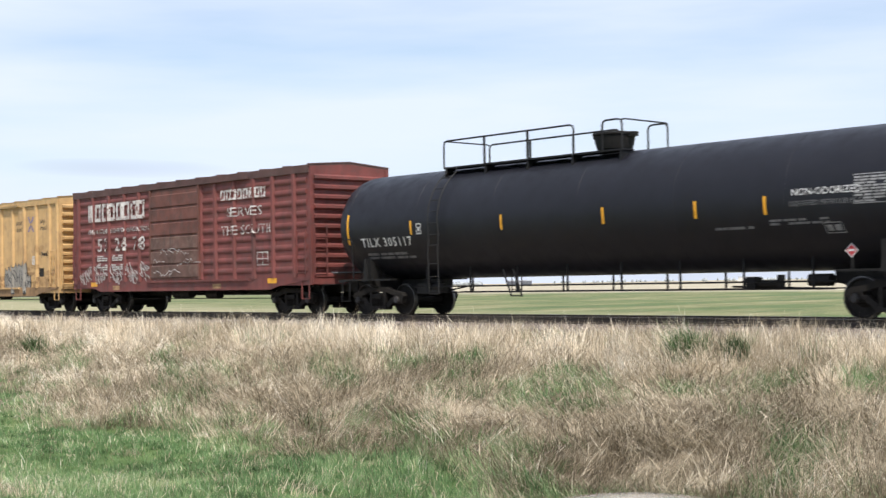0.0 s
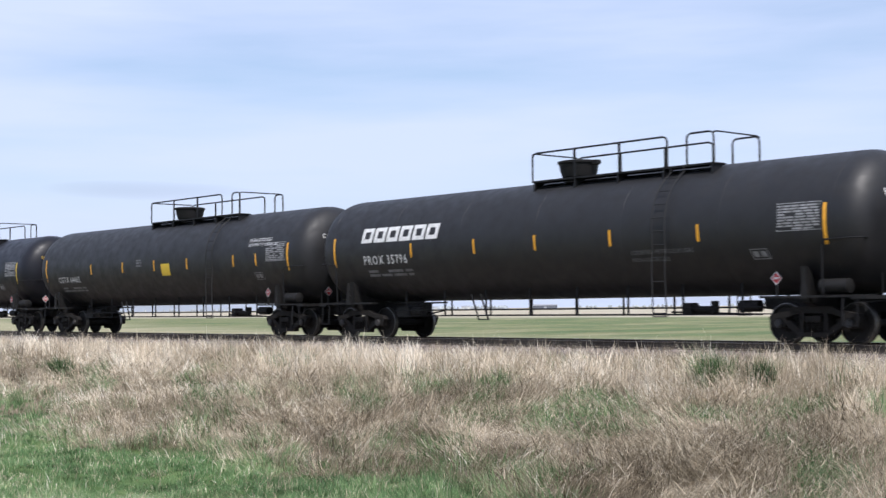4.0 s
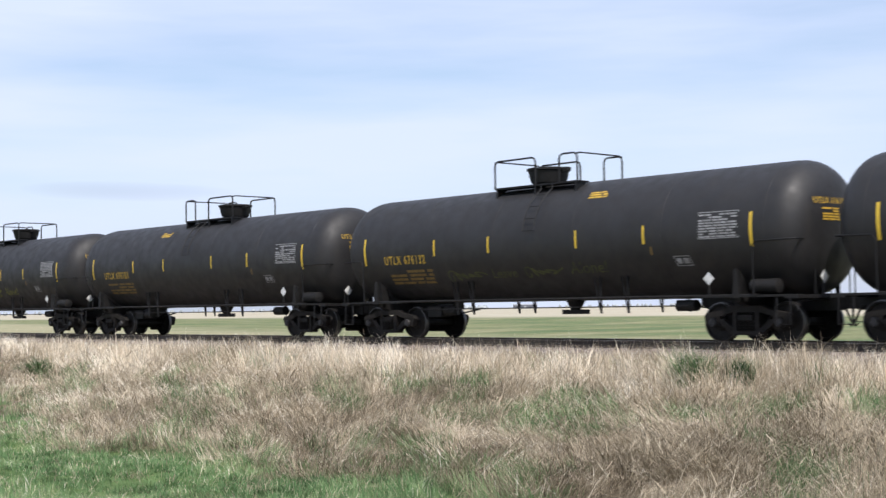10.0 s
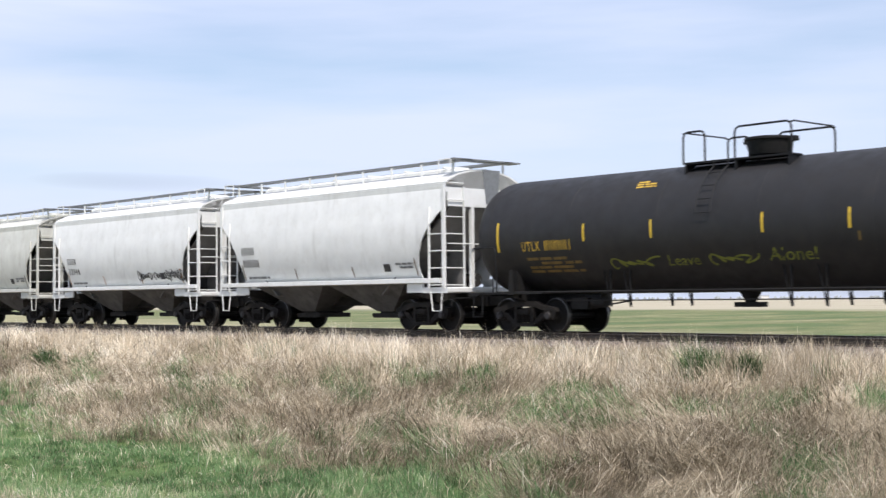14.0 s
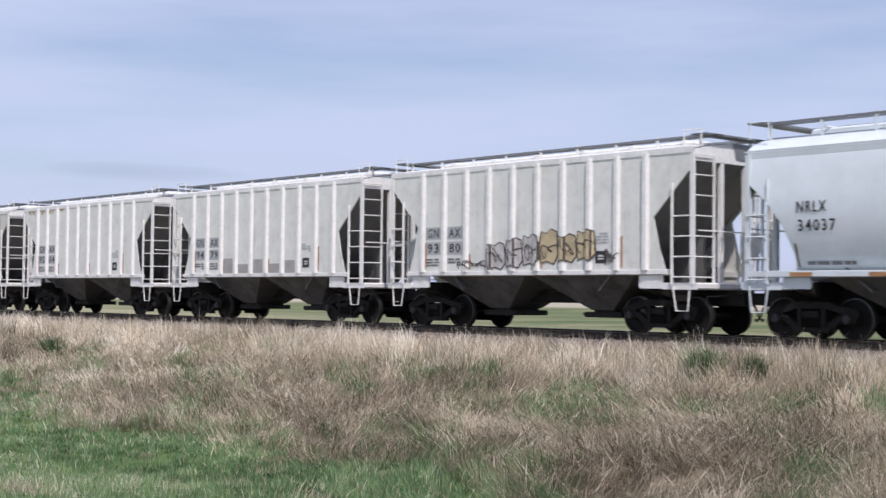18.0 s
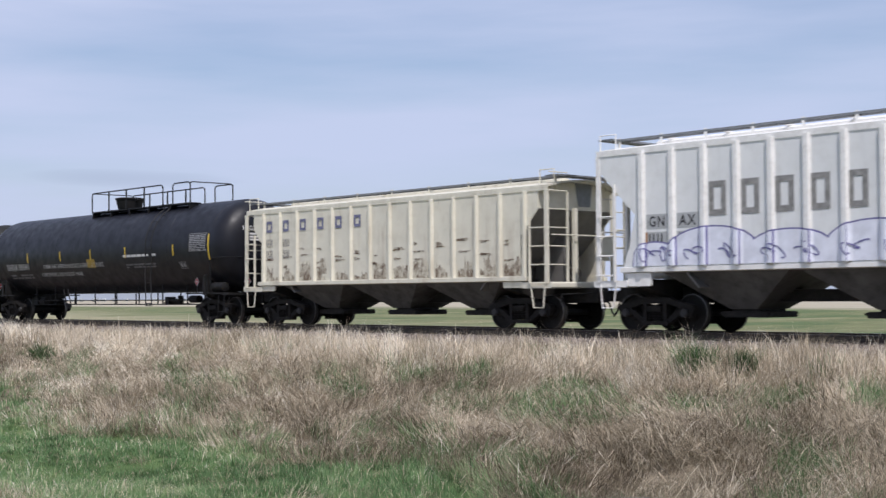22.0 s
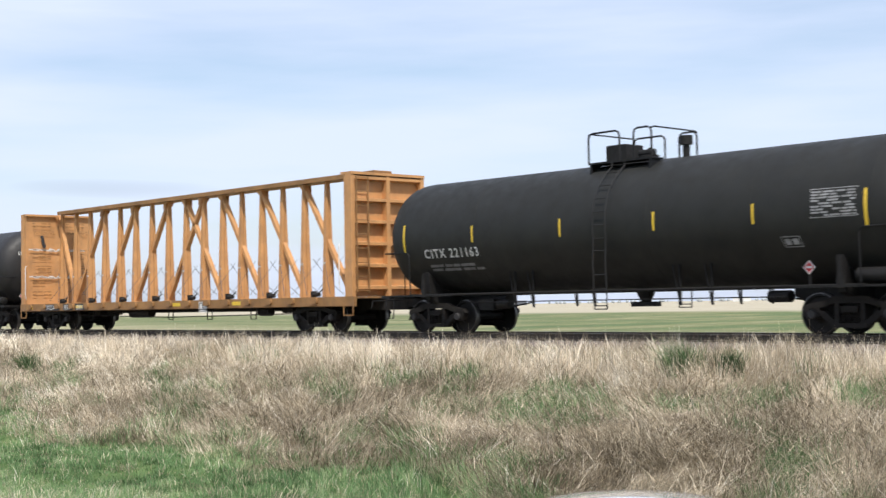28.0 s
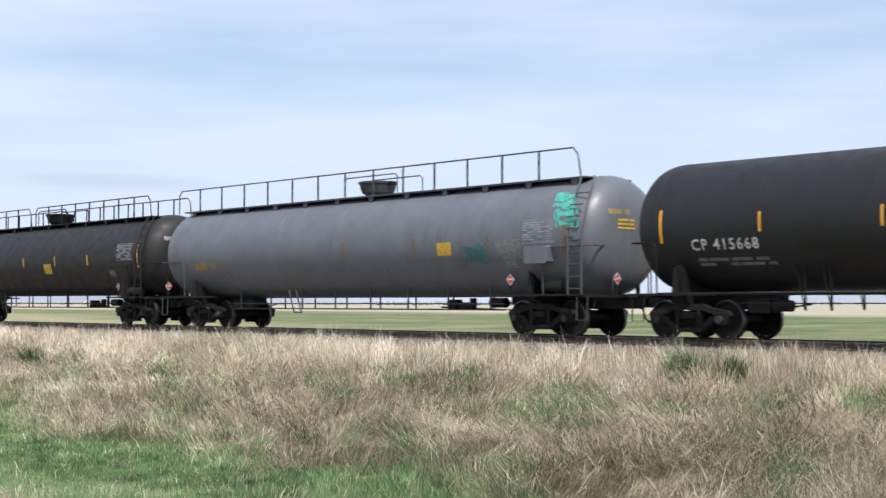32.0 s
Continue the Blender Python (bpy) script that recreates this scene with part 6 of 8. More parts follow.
def ridged(shape, x, z, y, h, step, out):
    """On a ribbed side: steps out over each rib."""
    v, f = shape
    pts = []
    for u, w in v:
        px = x + u
        d = abs((px + 4.07 + step / 2) % step - step / 2)
        pts.append((px, y - out - (0.092 if d < 0.07 else 0.092 * max(0, 1 - (d - 0.07) / 0.05)), z + w))
    return G().add(pts, f)


k = Nodes("rust_wash")
M_RUST_WASH = k.set(k.mix(k.level(k.noise(6, 6, 0.7, (1, 1, 0.3)), 0.38, 0.62), (0.36, 0.20, 0.10), (0.56, 0.50, 0.41)), 0.8)
M_FADED_BLUE = plain("faded_blue_lettering", (0.15, 0.155, 0.25), 0.65, 0, 0.3, 9)
M_WORN_GREY = plain("worn_grey_lettering", (0.24, 0.235, 0.225), 0.65, 0, 0.35, 7)
M_GRAF_LINE = plain("spray_dark_brown", (0.07, 0.055, 0.05), 0.6, 0, 0.4, 6)
M_GRAF_TAN = plain("spray_gold", (0.50, 0.41, 0.25), 0.6, 0, 0.2, 4)
M_GRAF_GREY = plain("spray_grey", (0.50, 0.48, 0.46), 0.6, 0, 0.2, 4)
M_GRAF_PALE = plain("spray_white", (0.70, 0.72, 0.80), 0.6, 0, 0.1, 4)
M_GRAF_BLUE = plain("spray_violet_blue", (0.14, 0.13, 0.30), 0.6, 0, 0.2, 4)
M_GREY_PATCH = plain("patch_paint_warm_grey", (0.36, 0.34, 0.32), 0.65, 0, 0.1, 3)
k = Nodes("rust_on_cream")
M_CREAM_STAIN = k.set(k.mix(k.level(k.noise(7, 7, 0.72, (1, 1, 0.5)), 0.40, 0.60), (0.13, 0.085, 0.055), (0.60, 0.56, 0.45)), 0.8)
M_RUST_DARK = plain("dark_rust", (0.13, 0.07, 0.04), 0.85, 0, 0.4, 8)
build_hoppers()


# ---- box cars ----
M_BOX_RED = paint("boxcar_oxide_red", (0.160, 0.043, 0.038), 0.62, 0.24, (0.075, 0.05, 0.045), 0.65, (0.055, 0.03, 0.028), 0.75, 0.1)
M_BOX_DOOR = paint("boxcar_faded_door", (0.135, 0.05, 0.038), 0.7, 0.35, (0.065, 0.045, 0.038), 0.85, (0.045, 0.03, 0.026), 0.8, 0.15, 1.2)
M_BOX_WORN = paint("boxcar_worn_boards", (0.115, 0.062, 0.05), 0.8, 0.4, (0.20, 0.15, 0.125), 0.6, (0.045, 0.03, 0.026), 0.8, 0.2, 1.6)
M_BOX_YELLOW = paint("boxcar_yellow", (0.54, 0.345, 0.155), 0.6, 0.12, (0.28, 0.17, 0.09), 0.6, (0.22, 0.115, 0.055), 0.6, 0.08)
M_BOX_SILL = paint("boxcar_grimy_sill", (0.29, 0.175, 0.085), 0.75, 0.3, (0.10, 0.07, 0.05), 0.8, None, 0, 0.15, 1.6)
M_BOX_BLACK = paint("boxcar_black_door", (0.022, 0.021, 0.023), 0.5, 0.2, (0.06, 0.05, 0.045), 0.3, None, 0, 0.08)
M_ROOF_DARK = paint("boxcar_roof", (0.085, 0.042, 0.038), 0.75, 0.3, (0.10, 0.08, 0.07), 0.5, None, 0, 0.2)
M_ROOF_YELLOW = paint("boxcar_roof_edge", (0.30, 0.20, 0.085), 0.65, 0.2, (0.16, 0.11, 0.07), 0.5, None, 0, 0.1)


def box_car(label, C, h, tc, reach, paint_m, door_m, roof_m, door, ribs, sill, eave, corrugated):
    car = thing("box_car", label, "box car", "cars of the passing freight train")
    W = 1.55
    for s in (-1, 1):
        part("side", G().box(-h, h, min(s * W, s * (W - 0.05)), max(s * W, s * (W - 0.05)), sill + 0.12, eave), paint_m, car)
        part("side_sill", G().prism([(-h + 0.1, sill + 0.28), (-h + 1.7, sill + 0.10), (-h + 2.1, sill), (h - 2.1, sill), (h - 1.7, sill + 0.10), (h - 0.1, sill + 0.28), (h, sill + 0.36), (-h, sill + 0.36)], "y", s * (W + 0.012) - 0.02, s * (W + 0.012) + 0.02), paint_m if corrugated else M_BOX_SILL, car)
        part("top_chord", G().box(-h, h, s * (W + 0.03) - 0.03, s * (W + 0.03) + 0.03, eave - 0.20, eave + 0.02), roof_m if corrugated else paint_m, car)
        for x in ribs:
            part("side_post", G().prism([(x - 0.11, s * W), (x - 0.06, s * (W + 0.075)), (x + 0.06, s * (W + 0.075)), (x + 0.11, s * W)], "z", sill + 0.36, eave - 0.20), paint_m, car)
        if corrugated:
            # stamped horizontal beads between the posts
            edges = sorted([-h + 0.03, *ribs, h - 0.03])
            for a, b in zip(edges, edges[1:]):
                if b - a < 0.5 or (a < door[1] and b > door[0]):
                    continue
                for k in range(9):
                    z = sill + 0.62 + k * (eave - sill - 1.05) / 8
                    part("bead", G().prism([(s * W, z - 0.10), (s * (W + 0.035), z - 0.05), (s * (W + 0.035), z + 0.05), (s * W, z + 0.10)], "x", a + 0.12, b - 0.12), paint_m, car)
        # sliding door with its tracks and panels
        d0, d1 = door
        dr = part("door", G().box(d0, d1, min(s * (W + 0.02), s * (W + 0.09)), max(s * (W + 0.02), s * (W + 0.09)), sill + 0.38, eave - 0.22), door_m, car, "sliding side door with ribbed panels")
        n = 6 if corrugated else 11
        for k in range(n):
            z0 = sill + 0.45 + k * (eave - sill - 0.80) / n
            z1 = z0 + (eave - sill - 0.80) / n * (0.90 if corrugated else 0.55)
            dp = 0.125 if corrugated else 0.16
            part("door_panel", G().prism([(s * (W + 0.09), z0), (s * (W + dp), z0 + 0.03 + (dp - 0.125)), (s * (W + dp), z1 - 0.03 - (dp - 0.125)), (s * (W + 0.09), z1)], "x", d0 + 0.08, d1 - 0.08), M_BOX_WORN if corrugated and k < 3 else door_m, dr)
        for x in (d0 + 0.02, d1 - 0.02):
            part("door_edge", G().box(x - 0.05, x + 0.05, min(s * (W + 0.05), s * (W + 0.13)), max(s * (W + 0.05), s * (W + 0.13)), sill + 0.38, eave - 0.2), door_m, dr)
        part("door_track", G().box(d0 - (0.2 if corrugated else 0.3), d1 + 2.9, min(s * (W + 0.03), s * (W + 0.13)), max(s * (W + 0.03), s * (W + 0.13)), eave - 0.19, eave - 0.11), roof_m if corrugated else M_ROOF_YELLOW, car)
        part("lower_track", G().box(d0 - 0.3, d1 + 2.9, min(s * (W + 0.03), s * (W + 0.10)), max(s * (W + 0.03), s * (W + 0.10)), sill + 0.30, sill + 0.37), paint_m, car)
        for q in (-1, 1):
            part("grab_ladder", ladder_geo(q * (h - 0.10), q * (h - 0.55), s * (W + 0.12), sill + 0.45, sill + 1.85, 4), paint_m, car)
            part("stirrup", G().tube([(q * (h - 0.08), s * W, sill + 0.35), (q * (h - 0.08), s * W, 0.50), (q * (h - 0.45), s * W, 0.50), (q * (h - 0.45), s * W, sill + 0.3)], 0.022, 5), paint_m, car)
    # roof with pressed panels
    n = 12
    rise = 0.16
    part("roof", G().prism([(-W - 0.06, eave - 0.02), (-W - 0.06, eave + 0.04), (0, eave + rise), (W + 0.06, eave + 0.04), (W + 0.06, eave - 0.02), (0, eave + rise - 0.06)], "x", -h - 0.02, h + 0.02), roof_m, car)
    for i in range(n + 1):
        x = -h + 2 * h * i / n
        part("roof_seam", G().prism([(-W - 0.065, eave + 0.03), (-W - 0.065, eave + 0.075), (0, eave + rise + 0.035), (W + 0.065, eave + 0.075), (W + 0.065, eave + 0.03), (0, eave + rise)], "x", x - 0.035, x + 0.035), roof_m, car)
    for s in (-1, 1):
        x = s * h
        part("end_wall", G().prism([(-W, sill + 0.12), (W, sill + 0.12), (W, eave), (0, eave + rise - 0.06), (-W, eave)], "x", x - 0.03, x + 0.03), paint_m, car)
        for k in range(11):
            z = sill + 0.42 + k * (eave - sill - 0.75) / 10
            part("end_corrugation", G().prism([(x + s * 0.03, z - 0.11), (x + s * 0.15, z - 0.05), (x + s * 0.15, z + 0.03), (x + s * 0.03, z + 0.09)], "y", -W + 0.10, W - 0.10), paint_m, car)
        for q in (-1, 1):
            part("corner_post", G().box(x - 0.06, x + 0.06, q * (W - 0.04) - 0.06, q * (W - 0.04) + 0.07, sill + 0.12, eave), paint_m, car)
        part("end_ladder", ladder_geo(x + s * 0.16, x + s * 0.16, -W + 0.05, sill + 0.40, sill + 1.95, 5, -W + 0.52), paint_m, car)
        part("crossover_platform", G().box(min(x + s * 0.05, x + s * 0.40), max(x + s * 0.05, x + s * 0.40), -0.8, 0.8, 1.28, 1.32), M_WALKWAY, car)
        part("end_sill", G().box(min(x, x + s * 0.12), max(x, x + s * 0.12), -W, W, 0.95, 1.15), paint_m, car)
        part("stub_sill", G().box(min(s * (tc - 1.0), s * (reach - 0.3)), max(s * (tc - 1.0), s * (reach - 0.3)), -0.2, 0.2, 0.70, 1.0, 0.03), M_GATE, car)
    part("hand_brake", G().cyl((h + 0.14, 0.4, 3.0), (h + 0.22, 0.4, 3.0), 0.27, 20), paint_m, car)
    part("floor", G().box(-h, h, -W + 0.05, W - 0.05, 1.02, 1.12), M_GATE, car)
    part("center_sill", G().box(-tc, tc, -0.2, 0.2, 0.62, 1.02), M_GATE, car)
    for i in range(5):
        x = -tc + 1.6 + (2 * tc - 3.2) * i / 4
        part("crossbearer", G().prism([(-W + 0.05, 1.02), (-W + 0.05, 0.88), (-0.3, 0.66), (0.3, 0.66), (W - 0.05, 0.88), (W - 0.05, 1.02)], "x", x - 0.05, x + 0.05), M_GATE, car)
    part("brake_cylinder", G().cyl((0.6, -0.7, 0.66), (1.3, -0.7, 0.66), 0.16, 14), M_GATE, car)
    part("air_reservoir", G().cyl((-1.6, -0.7, 0.70), (-0.5, -0.7, 0.70), 0.17, 14), M_GATE, car)
    part("brake_rod", G().tube([(-tc + 1.2, -0.9, 0.52), (tc - 1.2, -0.9, 0.52)], 0.016, 5), M_GATE, car)
    add_trucks(car, tc)
    add_couplers(car, reach)
    CARS.append((car, C))
    return car


def over_posts(shape, x, z, ribs, W, out, depth=0.078):
    """Lettering on a posted side: it steps out over the posts and in between them."""
    v, f = shape
    pts = []
    for u, w in v:
        px = x + u
        d = min(abs(px - r) for r in ribs)
        pts.append((px, -W - out - (depth if d < 0.075 else depth * max(0, 1 - (d - 0.075) / 0.045)), z + w))
    return G().add(pts, f)


def scaled(shape, s, width=1.0):
    v, f = shape
    return [(u * s * width, w * s) for u, w in v], f


def build_box_cars():
    # oxide red car: posts, beads and white slogans
    h, sill, eave, W = 7.65, 0.80, 4.60, 1.55
    ribs = [-7.25, -6.10, -4.88, -3.72, -2.65, -1.75, 1.49, 2.38, 3.50, 4.63, 5.71, 6.85]
    c = box_car("oxide-red ribbed box car with flaking white slogans and graffiti", -41.19, h, 6.0, 8.55, M_BOX_RED, M_BOX_DOOR, M_ROOF_DARK, (-1.75, 1.49), ribs, sill, eave, True)
    part("brand_word", over_posts(scaled(rings("########", 0.2, 0.66), 0.66, 1.02), -6.45, 3.45, ribs, W, 0.045), M_FLAKED_RED, c, "large flaking white brand lettering")
    part("slogan", over_posts(scaled(words("GIVE A GREEN LIGHT TO INNOVATIONS"), 0.17, 1.08), -6.45, 3.00, ribs, W, 0.045), M_FLAKED_RED, c, "faded white slogan")
    part("reporting_mark", over_posts(scaled(mark("53 24 78"), 0.50, 1.18), -5.75, 2.32, ribs, W, 0.045), M_FLAKED_RED, c, "large white numerals")
    part("brand_word", over_posts(scaled(rings("########", 0.2, 0.66), 0.34, 1.22), 2.75, 3.78, ribs, W, 0.045), M_FLAKED_RED, c, "white brand lettering")
    part("slogan", over_posts(scaled(words("SERVES"), 0.32, 1.5), 3.1, 3.22, ribs, W, 0.045), M_FLAKED_RED, c, "flaking white slogan")
    part("slogan", over_posts(scaled(words("THE SOUTH"), 0.32, 1.25), 2.75, 2.62, ribs, W, 0.045), M_FLAKED_RED, c, "flaking white slogan")
    part("lube_plate", on_side(outline(0.62, 0.44, 0.03, [(0.3, 0.33, 0.03, 0.41), (0.03, 0.59, 0.2, 0.23)]), 4.85, 1.58, 1.0, -W - 0.05), M_FLAKED_RED, c)
    for i in range(4):
        part("data_panel", on_side(table(0.8, 0.24, 3, 3, i), -5.75 + 1.15 * (i % 2), 1.95 - 0.34 * (i // 2), 1.0, -W - 0.05), M_GRAF_GREY, c, "small stencilled data lines")
    for i in range(14):
        part("graffiti", on_side(scribble(0.8, 0.55, 110 + i, 4, 0.028), -7.2 + 0.42 * i, 1.02 + 0.18 * (i % 3), 1.0, -W - 0.05 - 0.003 * (i % 4)), M_GRAF_GREY, c, "pale scribbled graffiti")
    rr = random.Random(21)
    for i in range(9):
        n, x, z = 6, -1.55 + 0.55 * (i % 5), 1.30 + 0.36 * (i // 3)
        zig = [(0.16 * e * (0.8 + 0.4 * rr.random()), 0.26 * rr.random()) for e in range(n)]
        v = [p for a, b in zip(zig, zig[1:]) for p in ((a[0], a[1]), (b[0], b[1]), (b[0], b[1] + 0.026), (a[0], a[1] + 0.026))]
        part("graffiti", on_side((v, [tuple(4 * e + q for q in range(4)) for e in range(n - 1)]), x, z, 1.0, -W - 0.135 - 0.001 * i), M_FLAKED_RED, c, "jagged pale chalk marks on the door")
    for x in (-6.3, -4.6, 2.2, 5.4):
        part("reflector", on_side(rect(0.5, 0.16), x, sill + 0.06 if abs(x) < 5 else sill + 0.2, 1.0, -W - 0.036), M_ORANGE_STRIPE if x in (5.4, -6.3) else M_RUST, c)
    # yellow car with a black door
    h, sill, eave = 7.71, 0.66, 4.56
    ribs = [-7.55, -7.0, -5.86, -4.74, -3.64, -2.51, 1.62, 2.46, 3.56, 4.64, 5.74, 6.91, 7.6]
    c = box_car("weathered yellow box car with a black door and silver graffiti", -57.85, h, 6.1, 8.35, M_BOX_YELLOW, M_BOX_BLACK, M_ROOF_YELLOW, (-1.60, 1.32), ribs, sill, eave, False)
    W = 1.55
    for i, (ch, x, z) in enumerate((("r", -6.55, 3.62), ("a", -5.65, 3.66), ("i", -5.05, 3.70), ("l", -4.6, 3.72), ("b", -4.1, 3.32), ("o", -3.2, 3.34), ("x", -2.2, 3.36))):
        part("brand_letter", on_side(rings("#", 0.3, 0.62 if ch not in "il" else 0.3), x, z, 0.40 if ch not in "lb" else 0.5, -W - 0.006, slant=0.25), M_DARK_DECAL, c, "black slanted brand letter")
    part("brand_sign", on_side(outline(0.75, 0.55, 0.045), -6.6, 2.92, 1.0, -W - 0.006, slant=0.2), M_DARK_DECAL, c)
    part("brand_sign", on_side(outline(1.3, 0.24, 0.045), -6.0, 3.26, 1.0, -W - 0.008, slant=0.2), M_DARK_DECAL, c)
    for i, tx in enumerate(("RB", "OX")):
        part("reporting_mark", on_side(mark(tx), -5.4 + 1.15 * i, 2.48, 0.27, -W - 0.006), M_DARK_DECAL, c, "dark stencilled reporting mark")
        pl = part("number_panel", on_side(rect(0.72, 0.36), -5.05 + 1.02 * i, 2.02, 1.0, -W - 0.006), M_DARK_DECAL, c, "black number panel")
        part("reporting_mark", on_side(mark("32" if i == 0 else "047"), -4.97 + 1.02 * i, 2.08, 0.24, -W - 0.010), M_WHITE_DECAL, pl)
    part("slogan", on_side(words("next"), 3.85, 3.62, 0.22, -W - 0.006, 1.0, 0.2), M_DARK_DECAL, c)
    part("slogan", on_side(words("load"), 3.85, 3.34, 0.22, -W - 0.006, 1.0, 0.2), M_DARK_DECAL, c)
    part("slogan", on_side(words("any"), 6.05, 3.62, 0.22, -W - 0.006, 1.0, 0.2), M_DARK_DECAL, c)
    part("slogan", on_side(words("road"), 6.05, 3.34, 0.22, -W - 0.006, 1.0, 0.2), M_DARK_DECAL, c)
    for i, m in enumerate((M_GRAF_BLUE, M_GRAF_BLUE, M_RUST)):
        part("brand_cross", on_side(([(0, 0), (0.1, 0), (0.55, 0.62), (0.45, 0.62)] if i == 0 else [(0.45, 0), (0.55, 0), (0.1, 0.62), (0, 0.62)] if i == 1 else [(0.22, 0.25), (0.34, 0.25), (0.34, 0.37), (0.22, 0.37)], [(0, 1, 2, 3)]), 4.95, 3.30, 1.0, -W - 0.006 - 0.003 * i), m, c)
    # silver letters outlined in black, low on the side
    for i, (x, z, w, hh) in enumerate(((-3.7, 0.95, 0.75, 1.25), (-3.05, 0.95, 0.7, 1.3), (-2.4, 0.95, 0.75, 1.35), (-1.9, 0.9, 0.9, 0.7), (2.75, 0.80, 0.75, 1.1), (3.4, 0.80, 0.75, 1.25), (4.05, 0.80, 0.8, 1.3), (4.7, 0.80, 0.5, 0.75))):
        blob = [(0.08, 0), (0.75, 0), (0.95, 0.16), (1.0, 0.62), (0.9, 0.98), (0.72, 0.80), (0.5, 1.0), (0.36, 0.82), (0.12, 0.93), (0.0, 0.55), (0.04, 0.2)]
        for e, (grow, m) in enumerate(((0.10, M_DARK_DECAL), (0.0, M_SILVER))):
            v = [((u - 0.5) * (w + grow) + w / 2, (q - 0.5) * (hh + grow) + hh / 2) for u, q in blob]
            part("graffiti", over_posts(filled(v), x, z, ribs, W, 0.012 + 0.006 * e + 0.001 * i), m, c, "silver graffiti letter outlined in black")
        part("graffiti", over_posts(scribble(w * 0.8, hh * 0.75, 160 + i, 2, 0.04), x + w * 0.1, z + hh * 0.12, ribs, W, 0.026), M_DARK_DECAL, c, "black inner line of a graffiti letter")
    part("graffiti", over_posts(filled([(0, 0.1), (0.3, 0), (0.75, 0.05), (0.8, 0.9), (0.7, 1.0), (0.1, 0.98)]), -6.75, 0.85, ribs, W, 0.014), M_GRAF_PALE, c, "white graffiti tag")
    for k in range(4):
        part("graffiti", over_posts(scribble(0.65, 0.9, 180 + k, 4, 0.03), -6.7, 0.88, ribs, W, 0.022 + 0.002 * k), M_GRAF_BLUE, c, "violet graffiti line")
    part("white_patch", over_posts(filled([(0, 0), (0.8, 0), (0.8, 0.75), (0, 0.75)]), -5.6, 1.15, ribs, W, 0.01), M_FLAKED, c)
    part("lube_plate", on_side(outline(0.46, 0.34, 0.05, [(0.1, 0.2, 0.08, 0.26), (0.26, 0.38, 0.08, 0.26)]), 5.32, 1.95, 1.0, -W - 0.006), M_WHITE_DECAL, c)
    part("dark_patch", on_side(rect(0.42, 0.34), 5.95, 1.45, 1.0, -W - 0.006), M_GATE, c)
    part("graffiti", over_posts(scribble(0.7, 0.4, 205, 7, 0.035), 6.15, 2.15, ribs, W, 0.01), M_DARK_DECAL, c, "black marker tag")
    rs = random.Random(12)
    for i in range(46):
        wd, hh = 0.5 + 0.9 * rs.random(), 0.12 + 0.38 * rs.random() ** 2
        x, z = -7.5 + 14.2 * rs.random(), 0.98 + 1.35 * rs.random() ** 1.8
        if -1.95 < x + wd / 2 < 1.6:
            continue
        m = 14
        lo, hi = [(wd * q / m, hh * 0.5 * rs.random()) for q in range(m + 1)], [(wd * q / m, hh * (0.55 + 0.45 * rs.random())) for q in range(m, -1, -1)]
        part("rust_stain", over_posts(filled(lo + hi), x, z, ribs, W, 0.005), M_STAIN, c, "brown rust and grime stain")
    for x, z in ((-1.3, 2.9), (-1.4, 2.6), (-0.3, 1.55), (-0.2, 2.0)):
        part("door_marking", on_side(table(0.5, 0.18, 2, 2, int(z * 10)), x, z, 1.0, -W - 0.166), M_FLAKED if z > 1.6 else M_GOLD, c)
    part("graffiti", on_side(scribble(1.6, 0.4, 199, 6, 0.03), -0.9, 1.25, 1.0, -W - 0.166), M_GREY_PATCH, c, "faint marker tag on the door")


M_FLAKED = plain("flaking_white_lettering", (0.46, 0.43, 0.42), 0.7, 0, 0.5, 22)
M_SILVER = plain("spray_silver", (0.27, 0.25, 0.22), 0.5, 0.1, 0.25, 5)
k = Nodes("lettering_flaked_to_red")
M_FLAKED_RED = k.set(k.mix(k.level(k.noise(7, 7, 0.7), 0.40, 0.50), (0.14, 0.05, 0.042), k.mix(k.level(k.noise(2.0, 4), 0.35, 0.65), (0.42, 0.39, 0.38), (0.66, 0.64, 0.62))), 0.7)
k = Nodes("rust_and_grime")
M_STAIN = k.set(k.mix(k.level(k.noise(3.5, 7, 0.7), 0.36, 0.60), (0.24, 0.14, 0.07), k.mix(k.level(k.noise(11, 4), 0.3, 0.7), (0.40, 0.245, 0.11), (0.52, 0.33, 0.145))), 0.8)
build_box_cars()


# ---- centre-beam flat car ----
M_BEAM = paint("centerbeam_yellow", (0.50, 0.255, 0.10), 0.6, 0.14, (0.26, 0.15, 0.08), 0.5, (0.22, 0.12, 0.06), 0.5, 0.08)
M_BEAM_SILL = paint("centerbeam_sill", (0.27, 0.14, 0.05), 0.65, 0.25, (0.12, 0.07, 0.04), 0.6, None, 0, 0.1)
M_CABLE = plain("steel_cable", (0.12, 0.12, 0.13), 0.5, 0.5)


